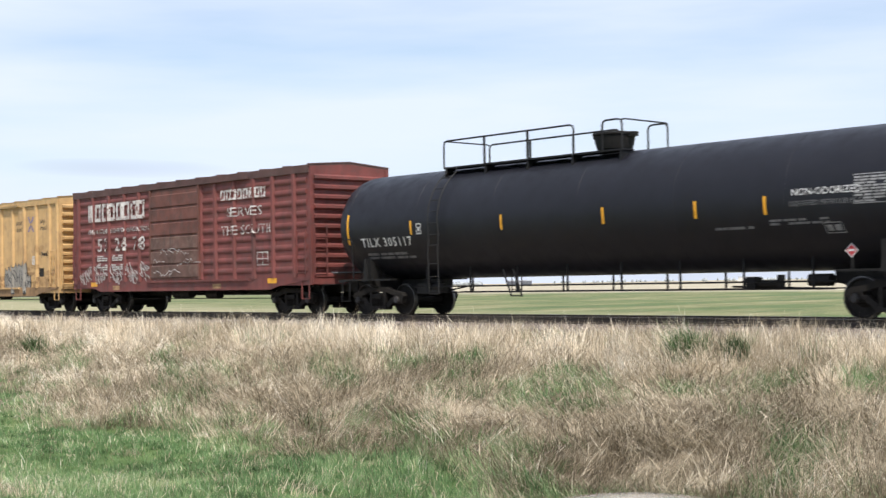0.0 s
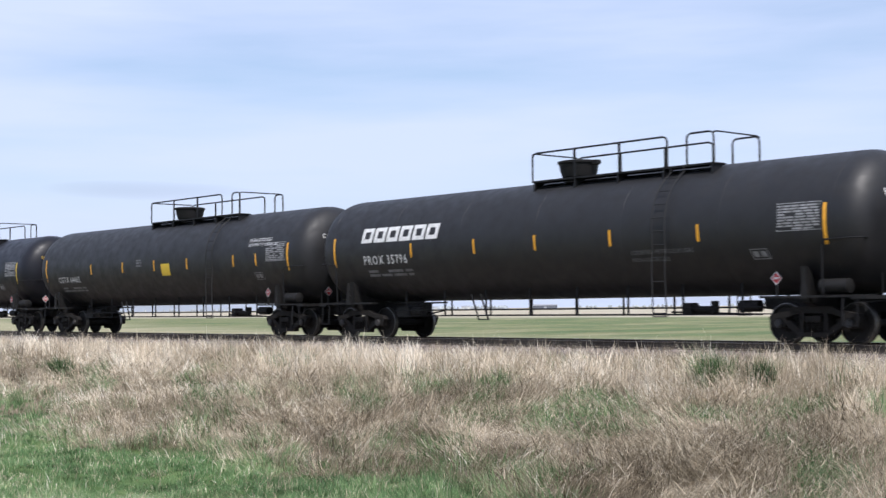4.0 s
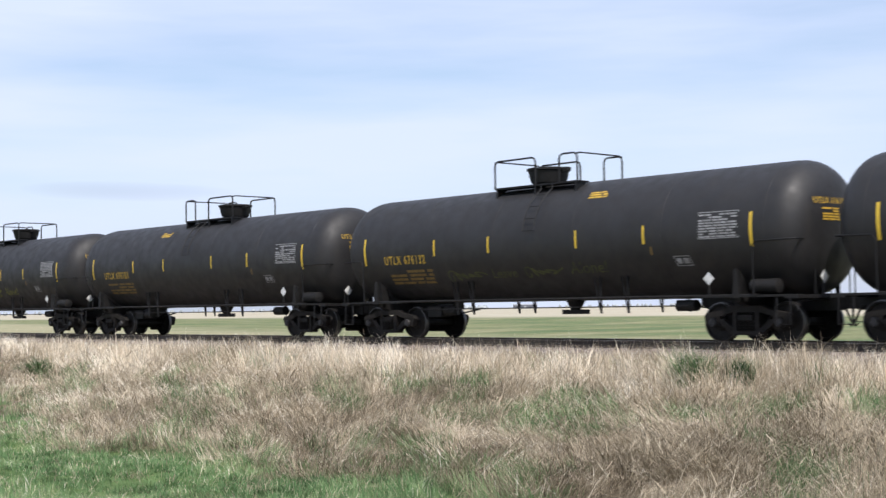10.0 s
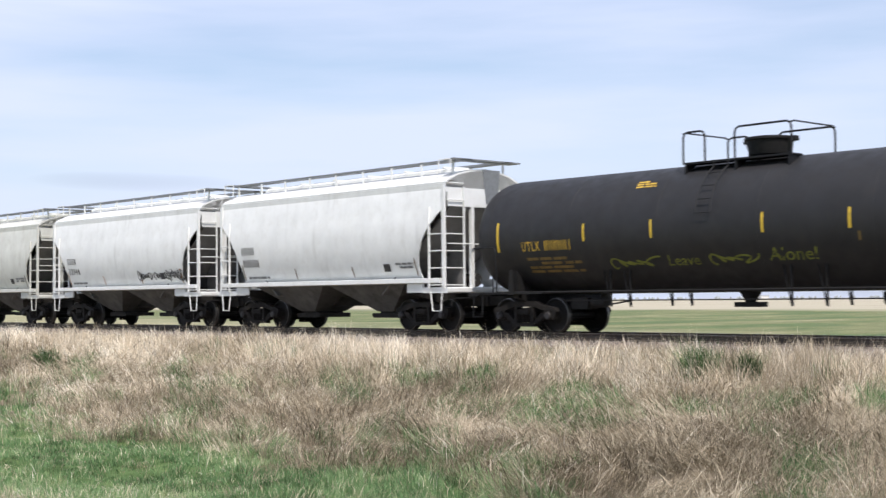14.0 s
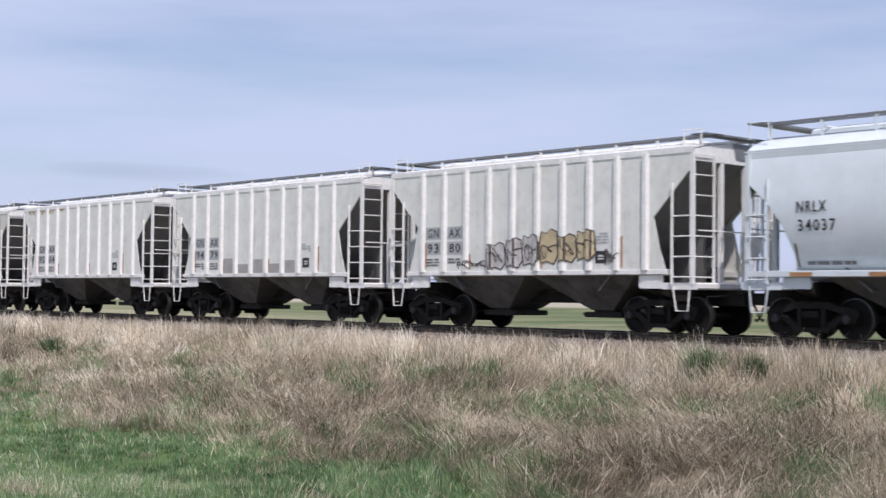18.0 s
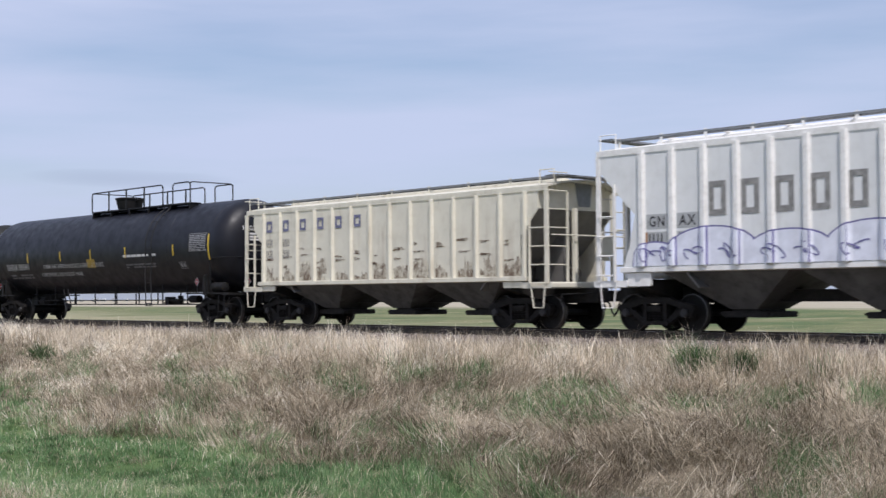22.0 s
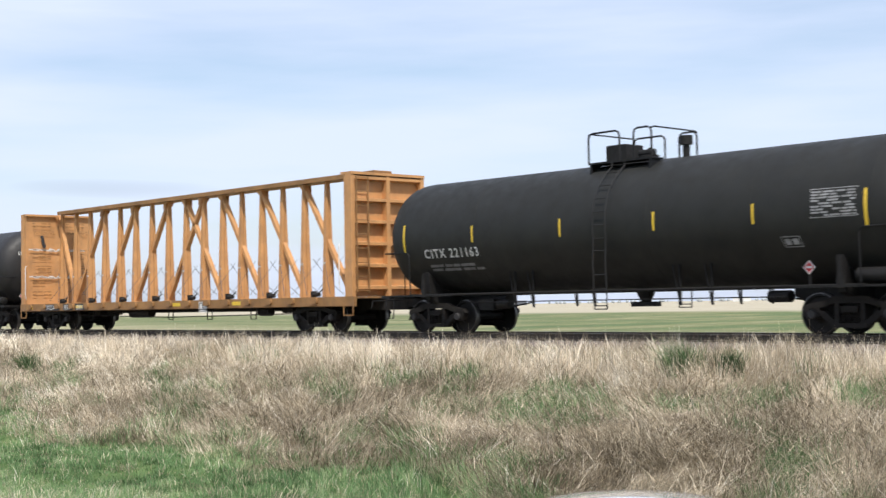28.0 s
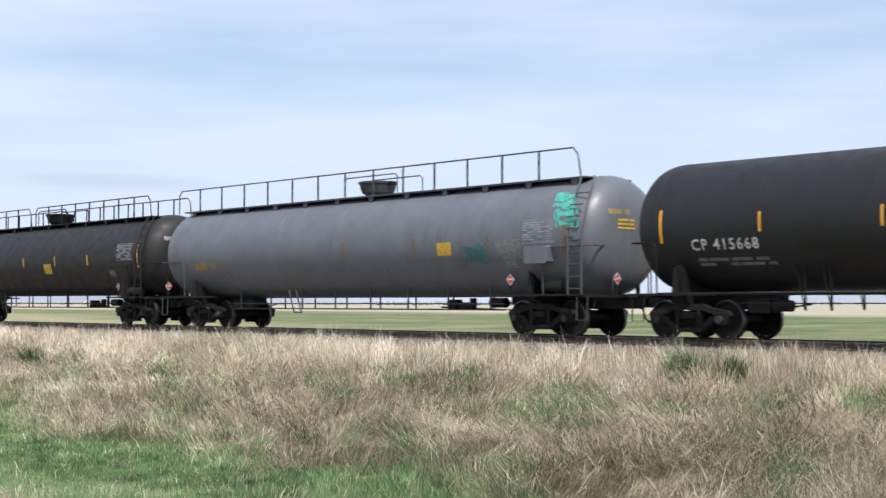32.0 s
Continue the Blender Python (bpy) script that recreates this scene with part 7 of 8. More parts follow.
def centre_beam():
    C, h, tc, reach = -541.33, 11.0, 8.55, 12.25
    car = thing("centerbeam_car", "yellow-orange centre-beam lumber flat car, empty", "flat car", "cars of the passing freight train")
    zd, zt = 1.08, 4.92
    for s in (-1, 1):
        part("side_sill", G().prism([(s * 1.36, zd - 0.30), (s * 1.46, zd - 0.28), (s * 1.46, zd), (s * 1.36, zd)], "x", -h, h), M_BEAM_SILL, car)
        part("top_chord", G().box(-h + 0.9, h - 0.4, min(s * 0.02, s * 0.26), max(s * 0.02, s * 0.42), zt - 0.14, zt, 0.02), M_BEAM_SILL, car)
    part("deck", G().box(-h, h, -1.36, 1.36, zd - 0.06, zd - 0.005), M_BEAM_SILL, car)
    part("center_sill", G().box(-h, h, -0.22, 0.22, 0.66, zd - 0.06), M_GATE, car)
    n = 17
    xs = [-10.1 + 1.2 * i for i in range(n)]
    for x in xs:
        for s in (-1, 1):
            # tapered post, wider at its foot
            v = [(x - 0.085, s * 0.19, zd), (x + 0.085, s * 0.19, zd), (x + 0.085, s * 0.01, zd), (x - 0.085, s * 0.01, zd), (x - 0.06, s * 0.065, zt - 0.14), (x + 0.06, s * 0.065, zt - 0.14), (x + 0.06, s * 0.01, zt - 0.14), (x - 0.06, s * 0.01, zt - 0.14)]
            p = part("post", G().add(v, [q if s < 0 else q[::-1] for q in ((0, 1, 5, 4), (1, 2, 6, 5), (2, 3, 7, 6), (3, 0, 4, 7), (4, 5, 6, 7), (3, 2, 1, 0))]), M_BEAM, car, smooth=0)
            part("reflector", on_side(rect(0.16, 0.05), x - 0.08, 2.15, 1.0, -0.162), M_WHITE_DECAL, p) if s < 0 else None
        for s in (-1, 1):
            part("post_foot", G().box(x - 0.16, x + 0.16, min(s * 1.46, s * 1.54), max(s * 1.46, s * 1.54), zd - 0.20, zd - 0.02, 0.04), M_BEAM_SILL, car)
    # diagonals lean outwards from the middle
    for low, top in ((-8.9, -6.5), (-6.5, -4.1), (-4.1, -1.7), (-1.7, 0.7), (1.9, -0.5), (4.3, 1.9), (6.7, 4.3), (9.1, 6.7), (9.2, 10.5), (-8.9, -10.4)):
        part("diagonal", G().beam((top, 0.0, zt - 0.18), (low, 0.0, zd + 0.05), 0.16, 0.125), M_BEAM, car)
        for s in (-1, 1):
            part("gusset", G().prism([(top - 0.16, zt - 0.16), (top + 0.16, zt - 0.16), (top + (0.16 if low > top else -0.16), zt - 0.42)], "y", s * 0.145 - 0.008, s * 0.145 + 0.008), M_BEAM, car)
    # tie-down cables and winches
    for i in range(n - 1):
        for s in (-1, 1):
            part("cable", G().tube([(xs[i] + 0.1, s * 0.24, 2.35), ((xs[i] + xs[i + 1]) / 2, s * 0.5, 1.62), (xs[i + 1] - 0.15, s * 0.75, zd + 0.08)], 0.009, 4), M_CABLE, car)
            part("cable", G().tube([(xs[i + 1] - 0.1, s * 0.24, 2.35), ((xs[i] + xs[i + 1]) / 2, s * 0.48, 1.70), (xs[i] + 0.2, s * 0.72, zd + 0.10)], 0.007, 4), M_CABLE, car)
        if i % 2:
            part("winch", G().cyl((xs[i] + 0.3, -0.8, zd + 0.09), (xs[i] + 0.55, -0.8, zd + 0.09), 0.07, 8).box(xs[i] + 0.25, xs[i] + 0.3, -0.9, -0.7, zd, zd + 0.2).beam((xs[i] + 0.5, -0.8, zd + 0.1), (xs[i] + 0.75, -0.8, zd + 0.26), 0.03, 0.03), M_GATE, car)
    # bulkheads with ribbed outer faces and warnings inside
    for s in (-1, 1):
        x0, x1 = sorted((s * (h + 0.0), s * (h - 0.44)))
        bh = part("bulkhead", G().prism([(x0 + (0.3 if s < 0 else 0), zd), (x1 - (0.3 if s > 0 else 0), zd), (x1 - (0.3 if s > 0 else 0), zt - 0.20), (x0 + (0.3 if s < 0 else 0), zt - 0.20)], "y", -1.44, 1.44), M_BEAM, car, "tall end bulkhead")
        xo = s * (h - 0.32)
        for y in (-1.39, 0.0, 1.39):
            part("bulkhead_post", G().box(min(xo, xo + s * 0.24), max(xo, xo + s * 0.24), y - 0.07, y + 0.07, zd, zt - 0.2), M_BEAM, bh)
        for k in range(6):
            z = zd + 0.25 + k * 0.66
            part("bulkhead_rib", G().prism([(xo, z - 0.06), (xo + s * 0.23, z - 0.04), (xo + s * 0.23, z + 0.05), (xo, z + 0.08)], "y", -1.36, 1.36), M_BEAM, bh)
        part("bulkhead_cap", G().box(min(xo - s * 0.25, xo + s * 0.26), max(xo - s * 0.25, xo + s * 0.26), -1.46, 1.46, zt - 0.20, zt - 0.12), M_BEAM, bh)
        part("end_ladder", ladder_geo(xo + s * 0.3, xo + s * 0.3, -1.30, zd + 0.1, zt - 0.25, 9, -0.85), M_BEAM_SILL, car)
        part("side_grab", G().tube([(s * (h - 0.6), -1.47, 1.3), (s * (h - 0.6), -1.53, 1.35), (s * (h - 0.6), -1.53, 2.6), (s * (h - 0.6), -1.47, 2.65)], 0.018, 5), M_WHITE_DECAL, car)
        part("stirrup", G().tube([(s * (h - 0.05), -1.45, zd - 0.25), (s * (h - 0.05), -1.46, 0.52), (s * (h - 0.5), -1.46, 0.52), (s * (h - 0.5), -1.45, zd - 0.25)], 0.022, 5), M_BEAM_SILL, car)
        part("stub_sill", G().box(min(s * (tc - 1.0), s * (reach - 0.3)), max(s * (tc - 1.0), s * (reach - 0.3)), -0.2, 0.2, 0.66, 1.0, 0.03), M_GATE, car)
    # faded warnings and torn tape on the inner face of the trailing bulkhead
    xi = -h + 0.526
    for y0 in (-1.18, 0.32):
        part("warning_word", on_end(words("WARNING"), xi, y0 + 0.05, 3.98, 0.14), M_BEAM_SILL, car, "faded stencilled warning")
        part("warning_word", on_end(words("WARNING"), xi, y0 + 0.05, 2.30, 0.12), M_BEAM_SILL, car, "faded stencilled warning")
        for z, hh, k in ((4.3, 0.22, 2), (2.95, 0.3, 3), (2.55, 0.18, 2), (1.95, 0.22, 2), (1.45, 0.24, 2)):
            part("warning_block", on_end(table(0.85, hh, k, 3, int(z * 10), 0.35), xi, y0, z, 1.0), M_BEAM_SILL, car)
        part("tipping_sign", on_end(filled([(0.0, 0.5), (0.12, 0.55), (0.26, 0.06), (0.18, 0.0), (0.1, 0.05)]), xi, y0 + 0.35, 3.40, 1.0), M_DARK_DECAL, car)
    for z in (3.28, 2.15):
        part("tape_strip", on_end(scribble(2.7, 0.10, int(z * 7), 7, 0.05), xi + 0.004, -1.36, z, 1.0), M_WHITE_DECAL, car, "torn white tape")
    # marks on the sill
    for i, tx in enumerate(("TTZX", "857", "381")):
        pl = part("number_panel", on_side(rect((1.2, 0.75, 0.75)[i], 0.24), -8.75 + (0, 1.5, 2.5)[i], zd - 0.27, 1.0, -1.465), M_DARK_DECAL, car, "black number panel")
        part("reporting_mark", on_side(mark(tx), -8.66 + (0, 1.5, 2.5)[i], zd - 0.24, 0.18, -1.469, 1.25), M_WHITE_DECAL, pl)
    part("lube_plate", on_side(outline(0.5, 0.36, 0.03, [(0.06, 0.2, 0.12, 0.3), (0.26, 0.44, 0.12, 0.3), (0.06, 0.44, 0.05, 0.09)]), 2.6, zd - 0.42, 1.0, -1.475), M_WHITE_DECAL, car)
    part("lube_field", on_side(rect(0.5, 0.36), 2.6, zd - 0.42, 1.0, -1.470), M_DARK_DECAL, car)
    for x in (-10.4, -6.2, 0.9, 4.6):
        part("reflector", on_side(rect(0.5, 0.12), x, zd - 0.2, 1.0, -1.466), M_GOLD, car)
    part("air_reservoir", G().cyl((-3.2, -0.7, 0.66), (-1.8, -0.7, 0.66), 0.17, 14), M_GATE, car)
    part("brake_cylinder", G().cyl((5.0, -0.6, 0.66), (5.6, -0.6, 0.66), 0.15, 14), M_GATE, car)
    for x in (-5.6, 0.2, 2.7, 5.3):
        part("pipe_hanger", G().tube([(x, -1.2, zd - 0.3), (x, -1.2, 0.42), (x + 0.3, -1.2, 0.42), (x + 0.3, -1.2, zd - 0.3)], 0.02, 5), M_GATE, car)
    part("train_pipe", G().tube([(-tc + 1.3, -1.0, 0.62), (0, -1.0, 0.5), (tc - 1.3, -1.0, 0.58)], 0.018, 5), M_GATE, car)
    for s in (-1, 1):
        part("brake_gear", G().box(s * (tc - 2.2) - 0.3, s * (tc - 2.2) + 0.3, -0.5, 0.5, 0.6, 0.95, 0.05), M_GATE, car)
    add_trucks(car, tc)
    add_couplers(car, reach)
    CARS.append((car, C))


centre_beam()


# ---- grass on the bank and in the ditch ----
STRAW = [(0.0, (0.098, 0.076, 0.050)), (0.25, (0.24, 0.20, 0.138)), (0.5, (0.43, 0.365, 0.265)), (0.72, (0.68, 0.575, 0.43)), (0.88, (0.85, 0.76, 0.60)), (1.0, (0.94, 0.88, 0.76))]
LUSH = [(0.0, (0.032, 0.06, 0.026)), (0.25, (0.08, 0.135, 0.055)), (0.5, (0.14, 0.245, 0.105)), (0.75, (0.24, 0.36, 0.165)), (1.0, (0.48, 0.50, 0.29))]


def grass_material(name, stops, see_through=0.25):
    """Each blade has its own tone on the ramp, set by its tussock's age and kind."""
    k = Nodes(name)
    tone = k.n.new("ShaderNodeAttribute")
    tone.attribute_name = "tone"
    col = k.ramp(tone.outputs["Fac"], stops)
    m = k.set(col, 0.75, spec=0.2)
    tr, mx, out = k.n.new("ShaderNodeBsdfTranslucent"), k.n.new("ShaderNodeMixShader"), k.n["Material Output"]
    k.l.new(col, tr.inputs["Color"])
    mx.inputs[0].default_value = see_through
    k.l.new(k.bsdf.outputs[0], mx.inputs[1])
    k.l.new(tr.outputs[0], mx.inputs[2])
    k.l.new(mx.outputs[0], out.inputs[0])
    return m


def blades(name, label, material, base, length, az, tilt, bend, width, tone, rng):
    """Many bent blades of grass as one mesh: base (n, 3), the rest n each."""
    n = len(base)
    lean = np.stack([np.cos(az), np.sin(az)], 1)
    face = az + np.pi / 2 + rng.normal(0, 0.9, n)
    side = np.stack([np.cos(face), np.sin(face), np.zeros(n)], 1) * width[:, None] / 2
    t2 = np.clip(tilt + bend, 0, 1.95)
    d1 = np.concatenate([lean * np.sin(tilt)[:, None], np.cos(tilt)[:, None]], 1)
    d2 = np.concatenate([lean * np.sin(t2)[:, None], np.cos(t2)[:, None]], 1)
    mid = base + d1 * (length * 0.55)[:, None]
    tip = mid + d2 * (length * 0.45)[:, None]
    v = np.stack([base - side, base + side, mid - side * 0.8, mid + side * 0.8, tip], 1).reshape(-1, 3)
    o = np.arange(n)[:, None] * 5
    loops = np.concatenate([o + np.array([0, 1, 3, 2]), o + np.array([2, 3, 4])], 1).reshape(-1)
    me = bpy.data.meshes.new(name)
    me.vertices.add(n * 5)
    me.vertices.foreach_set("co", v.astype(np.float32).ravel())
    me.loops.add(n * 7)
    me.loops.foreach_set("vertex_index", loops.astype(np.int32))
    me.polygons.add(n * 2)
    me.polygons.foreach_set("loop_start", (np.arange(n)[:, None] * 7 + np.array([0, 4])).ravel().astype(np.int32))
    me.update(calc_edges=True)
    me.attributes.new("tone", "FLOAT", "POINT").data.foreach_set("value", np.repeat(np.clip(tone, 0, 1), 5).astype(np.float32))
    me.materials.append(material)
    return tagged(new(name, me), label, "grass", kind="stuff")


def field_noise(x, y, scale, seed):
    return np.array([noise.noise((a * scale, b * scale, seed)) for a, b in zip(x, y)])


# green among the dry grass: x, y, half width, how green, whether it stands tall and dark
TUFTS = [(-37.5, 18.0, 0.15, 0.9, 1), (-37.0, 19.1, 0.5, 0.45, 0), (-29.8, 17.8, 0.5, 0.5, 0), (-27.1, 17.4, 0.4, 0.4, 0), (-21.4, 16.8, 0.42, 0.5, 0), (-21.2, 18.6, 0.55, 0.7, 0), (-20.6, 19.4, 0.55, 0.7, 0),
         (-16.3, 17.7, 0.95, 0.42, 0), (-15.2, 16.9, 0.6, 0.35, 0), (-15.78, 20.7, 0.16, 1.0, 1), (-14.9, 20.9, 0.09, 1.0, 1), (-12.7, 18.9, 0.42, 0.6, 0), (-13.85, 17.9, 0.30, 0.6, 0), (-10.65, 15.8, 0.22, 0.5, 0),
         (-11.2, 19.2, 0.32, 0.6, 0), (-11.7, 12.2, 0.22, 0.7, 0), (-10.6, 11.5, 0.3, 0.6, 0), (-31.5, 19.4, 0.6, 0.3, 0), (-17.4, 14.6, 0.4, 0.3, 0), (-24.5, 15.4, 0.5, 0.35, 0), (-14.4, 13.4, 0.3, 0.4, 0), (-18.6, 17.2, 0.7, 0.4, 0), (-23.5, 18.2, 0.7, 0.4, 0), (-26.0, 16.0, 0.6, 0.35, 0), (-33.0, 16.6, 0.7, 0.4, 0), (-11.6, 16.4, 0.35, 0.45, 0), (-9.4, 14.4, 0.4, 0.4, 0)]
# where the green verge ends and the dry bank begins: x, y
VERGE = [(-60, 14.0), (-32.2, 14.4), (-28.8, 13.9), (-24.6, 11.7), (-22.0, 11.5), (-21.2, 12.8), (-18.6, 12.3), (-16.9, 12.0), (-15.7, 12.7), (-14.0, 12.6), (-12.7, 12.2), (-11.5, 11.2), (-10.0, 10.3), (5, 9.6)]


def bank(n, rng, y0=5.0, y1=23.9, power=1.0):
    """Places on the bank, sparser with their distance from the road and on the stretches to both sides."""
    x, y = -70 + 72 * rng.random(n), y0 + (y1 - y0) * rng.random(n)
    away = np.hypot(x, y)
    seen = (x > -2.55 * y - 0.5) & (x < -0.48 * y)
    keep = rng.random(n) < np.where(seen, np.minimum(1, 15.0 / away) ** power, 0.07)
    return x[keep], y[keep], np.maximum(1, away[keep] / 15.0)


def green_share(x, y, g):
    """How green the growth is among the dry grass, and whether a place lies in a tall tuft."""
    share, tall = np.zeros(len(x)), np.zeros(len(x), bool)
    for tx, ty, tr, much, up in TUFTS:
        l = math.hypot(tx, ty)
        dx, dy = x - tx, y - ty
        along, across = (dx * tx + dy * ty) / l, (dx * ty - dy * tx) / l
        d = (along / (1.0 if up else 2.3)) ** 2 + across ** 2
        near = d < tr ** 2 * (1 + (0.2 if up else 0.9) * g)
        share = np.where(near, np.maximum(share, much), share)
        tall |= near & (up > 0)
    return share, tall


def ground_at(x, y):
    return np.array([ground_z(b) + lumps(a, b) for a, b in zip(x, y)])


def build_grass():
    rng = np.random.default_rng(11)
    straw, lush = grass_material("dry_grass", STRAW), grass_material("green_grass", LUSH, 0.3)
    vx, vy = [p[0] for p in VERGE], [p[1] for p in VERGE]

    # dry tussocks: blades spring from a narrow foot and fall over, most of them down the slope
    x, y, far = bank(36000, rng)
    for tx, ty, tr, much, up in TUFTS:
        if up:
            e = int(800 * tr * tr) + 6
            x, y, far = np.append(x, tx + rng.normal(0, 0.45 * tr, e)), np.append(y, ty + rng.normal(0, 0.45 * tr, e)), np.append(far, np.full(e, math.hypot(tx, ty) / 15.0))
    g1, g2, g3, g4 = field_noise(x, y, 0.22, 1.5), field_noise(x, y, 0.6, 4.5), field_noise(x, y, 1.6, 9.1), field_noise(x, y, 0.4, 33.3)
    edge = np.interp(x, vx, vy) + 0.5 * g2 + 0.35 * g3
    patch = ((x + 13.7) ** 2 / 0.9 + (y - 6.45) ** 2 / 0.3 < 1) | ((y < 9.9) & (y > 9.0) & (x > -13.0) & (g3 > -0.05))
    on_bank = (y > edge + rng.normal(0, 0.12, len(x))) | (patch & (rng.random(len(x)) < 0.7)) | (rng.random(len(x)) < 0.03)
    x, y, far, g1, g2, g3, g4, edge = (q[on_bank] for q in (x, y, far, g1, g2, g3, g4, edge))
    share, tall = green_share(x, y, g2)
    low = np.clip(1 - (y - edge) / 2.2, 0, 1)
    share = np.maximum(np.clip(share * 1.5, 0, 1), np.where(low > 0, (0.25 + 0.3 * np.clip((x + 15) / 3, 0, 1)) * low, 0) + np.clip(g4 - 0.05, 0, 1) * 0.65)
    crest = np.clip((y - 18.2 + 0.8 * g2) / 2.4, 0, 1)
    left = np.clip((-x - 18) / 9, 0, 1)
    m = len(x)
    green = rng.random(m) < share
    swirl = field_noise(x, y, 0.33, 21.0) * 4.5 + field_noise(x, y, 0.95, 5.0) * 4.0 + rng.normal(0, 0.45, m) - np.pi / 2 - 0.1
    flat = np.clip(0.62 + 0.9 * g3 + 0.4 * g1 - 0.42 * crest + rng.normal(0, 0.16, m), 0.05, 1)
    size = (0.55 + 0.85 * rng.random(m) ** 1.6) * (1 + 0.5 * np.clip(g3, -0.6, 0.8))
    tone = 0.345 + 0.25 * crest + 0.12 * left + 0.46 * g3 + 0.26 * g2 + rng.normal(0, 0.17, m) + np.where(y < 10, 0.25, 0) + 0.15 * low * np.clip((-x - 12) / 4, 0, 1) - 0.09 * np.clip((x + 15) / 3, 0, 1) * np.clip((17.5 - y) / 3, 0, 1)
    height = np.interp(y, [5, 9.9, 11.0, 19.5, 21.0, 22.4, 23.6], [0.4, 0.4, 0.8, 1.0, 0.95, 0.82, 0.56])
    z = ground_at(x, y)
    for kind in ("dry", "green"):
        ids = np.nonzero(green if kind == "green" else ~green)[0]
        count = np.maximum(14, (62 / far[ids] ** 0.75 * (0.7 + 0.5 * rng.random(len(ids)))).astype(int))
        r = np.repeat(ids, count)
        n = len(r)
        spread = 0.055 + 0.075 * size[r]
        bx, by = x[r] + spread * rng.normal(0, 1, n), np.minimum(y[r] + spread * rng.normal(0, 1, n), 24.1)
        out = rng.random(n) * 2 * np.pi
        f = flat[r]
        ax = np.cos(out) * (1.02 - f) + np.cos(swirl[r]) * f
        ay = np.sin(out) * (1.02 - f) + np.sin(swirl[r]) * f
        az = np.arctan2(ay, ax) + rng.normal(0, 0.24, n)
        if kind == "dry":
            length = (0.28 + 0.48 * rng.random(n)) * size[r] * height[r] * (1 + 0.15 * crest[r])
            tilt = np.clip(np.abs(0.38 + 0.62 * f + rng.normal(0, 0.24, n)) - 0.2 * crest[r], 0.02, 1.4)
            bend = np.abs(rng.normal(0.55, 0.38, n))
            shade = tone[r] + rng.normal(0, 0.10, n) + np.where(rng.random(n) < 0.07, 0.28, 0)
            width = (0.0042 + 0.0045 * rng.random(n) ** 2) * far[r] ** 0.75
            label, mat = "tussocks of dead straw-coloured and grey-brown grass, lodged down the bank", straw
        else:
            up = tall[r]
            length = (0.19 + 0.30 * rng.random(n)) * size[r] * height[r] + np.where(up, 0.36, 0.06)
            tilt = np.abs(0.30 + 0.25 * f + rng.normal(0, 0.2, n))
            bend = np.abs(rng.normal(0.5, 0.3, n))
            shade = np.where(up, 0.20, 0.39) + 0.25 * g3[r] + np.where(up, 0, 0.22 * low[r]) + rng.normal(0, 0.15, n) + np.where(rng.random(n) < 0.14, 0.4, 0)
            width = (0.0045 + 0.004 * rng.random(n) ** 2) * far[r] ** 0.75
            label, mat = "olive-green tussocks growing through the dead grass", lush
        blades(kind + "_tussocks", label, mat, np.stack([bx, by, z[r] - 0.02], 1), length, az, tilt, bend, width, shade, rng)

    # thatch that lies flat between the tussocks
    x, y, far = bank(210000, rng, 5.2, 24.0)
    keep = y > np.interp(x, vx, vy) + rng.normal(0, 0.35, len(x))
    x, y, far = x[keep], y[keep], far[keep]
    n = len(x)
    g = np.repeat(field_noise(x[::4], y[::4], 0.9, 2.0), 4)[:n]
    z = np.repeat(ground_at(x[::4], y[::4]), 4)[:n]
    blades("thatch", "matted grey-brown thatch lying on the bank", straw, np.stack([x, y, z + 0.01], 1), 0.14 + 0.26 * rng.random(n), rng.random(n) * 6.28, np.clip(rng.normal(1.2, 0.18, n), 0.6, 1.5), np.abs(rng.normal(0.25, 0.2, n)), (0.005 + 0.005 * rng.random(n)) * far ** 0.7, 0.31 + 0.30 * g + 0.12 * np.clip((y - 19) / 3, 0, 1) + rng.normal(0, 0.13, n), rng)

    # short green turf of the verge
    x, y, far = bank(150000, rng, 5.0, 15.4, 1.3)
    g2, g3 = field_noise(x, y, 0.6, 4.5), field_noise(x, y, 1.6, 9.1)
    edge = np.interp(x, vx, vy) + 0.5 * g2 + 0.35 * g3
    patch = ((x + 13.7) ** 2 / 0.9 + (y - 6.45) ** 2 / 0.3 < 1) | ((y < 9.9) & (y > 9.0) & (x > -13.0) & (g3 > -0.05))
    keep = (y < edge + rng.normal(0, 0.25, len(x))) & ~(patch & (rng.random(len(x)) < 0.6))
    x, y, far, g2, g3 = (q[keep] for q in (x, y, far, g2, g3))
    m, k = len(x), 9
    clump = field_noise(x, y, 3.4, 17.0)
    z = ground_at(x, y)
    r = np.repeat(np.arange(m), k)
    n = len(r)
    bx, by = x[r] + 0.045 * rng.normal(0, 1, n), y[r] + 0.045 * rng.normal(0, 1, n)
    az = np.repeat(rng.random(m) * 6.28, k) + rng.normal(0, 0.9, n)
    length = (0.06 + 0.10 * rng.random(n)) * (1 + 0.9 * np.clip(clump[r], -0.5, 0.7)) * (1 + 0.3 * g2[r]) * (1 + 0.5 * np.clip((y[r] - 9.3) / 1.5, 0, 1) * np.clip((x[r] + 17) / 3, 0, 1))
    tone = 0.50 + 0.42 * clump[r] + 0.34 * g3[r] + 0.30 * g2[r] + rng.normal(0, 0.11, n) - 0.10 * np.clip((y[r] - 9.3) / 1.5, 0, 1) * np.clip((x[r] + 17) / 3, 0, 1)
    dry = rng.random(n) < 0.10
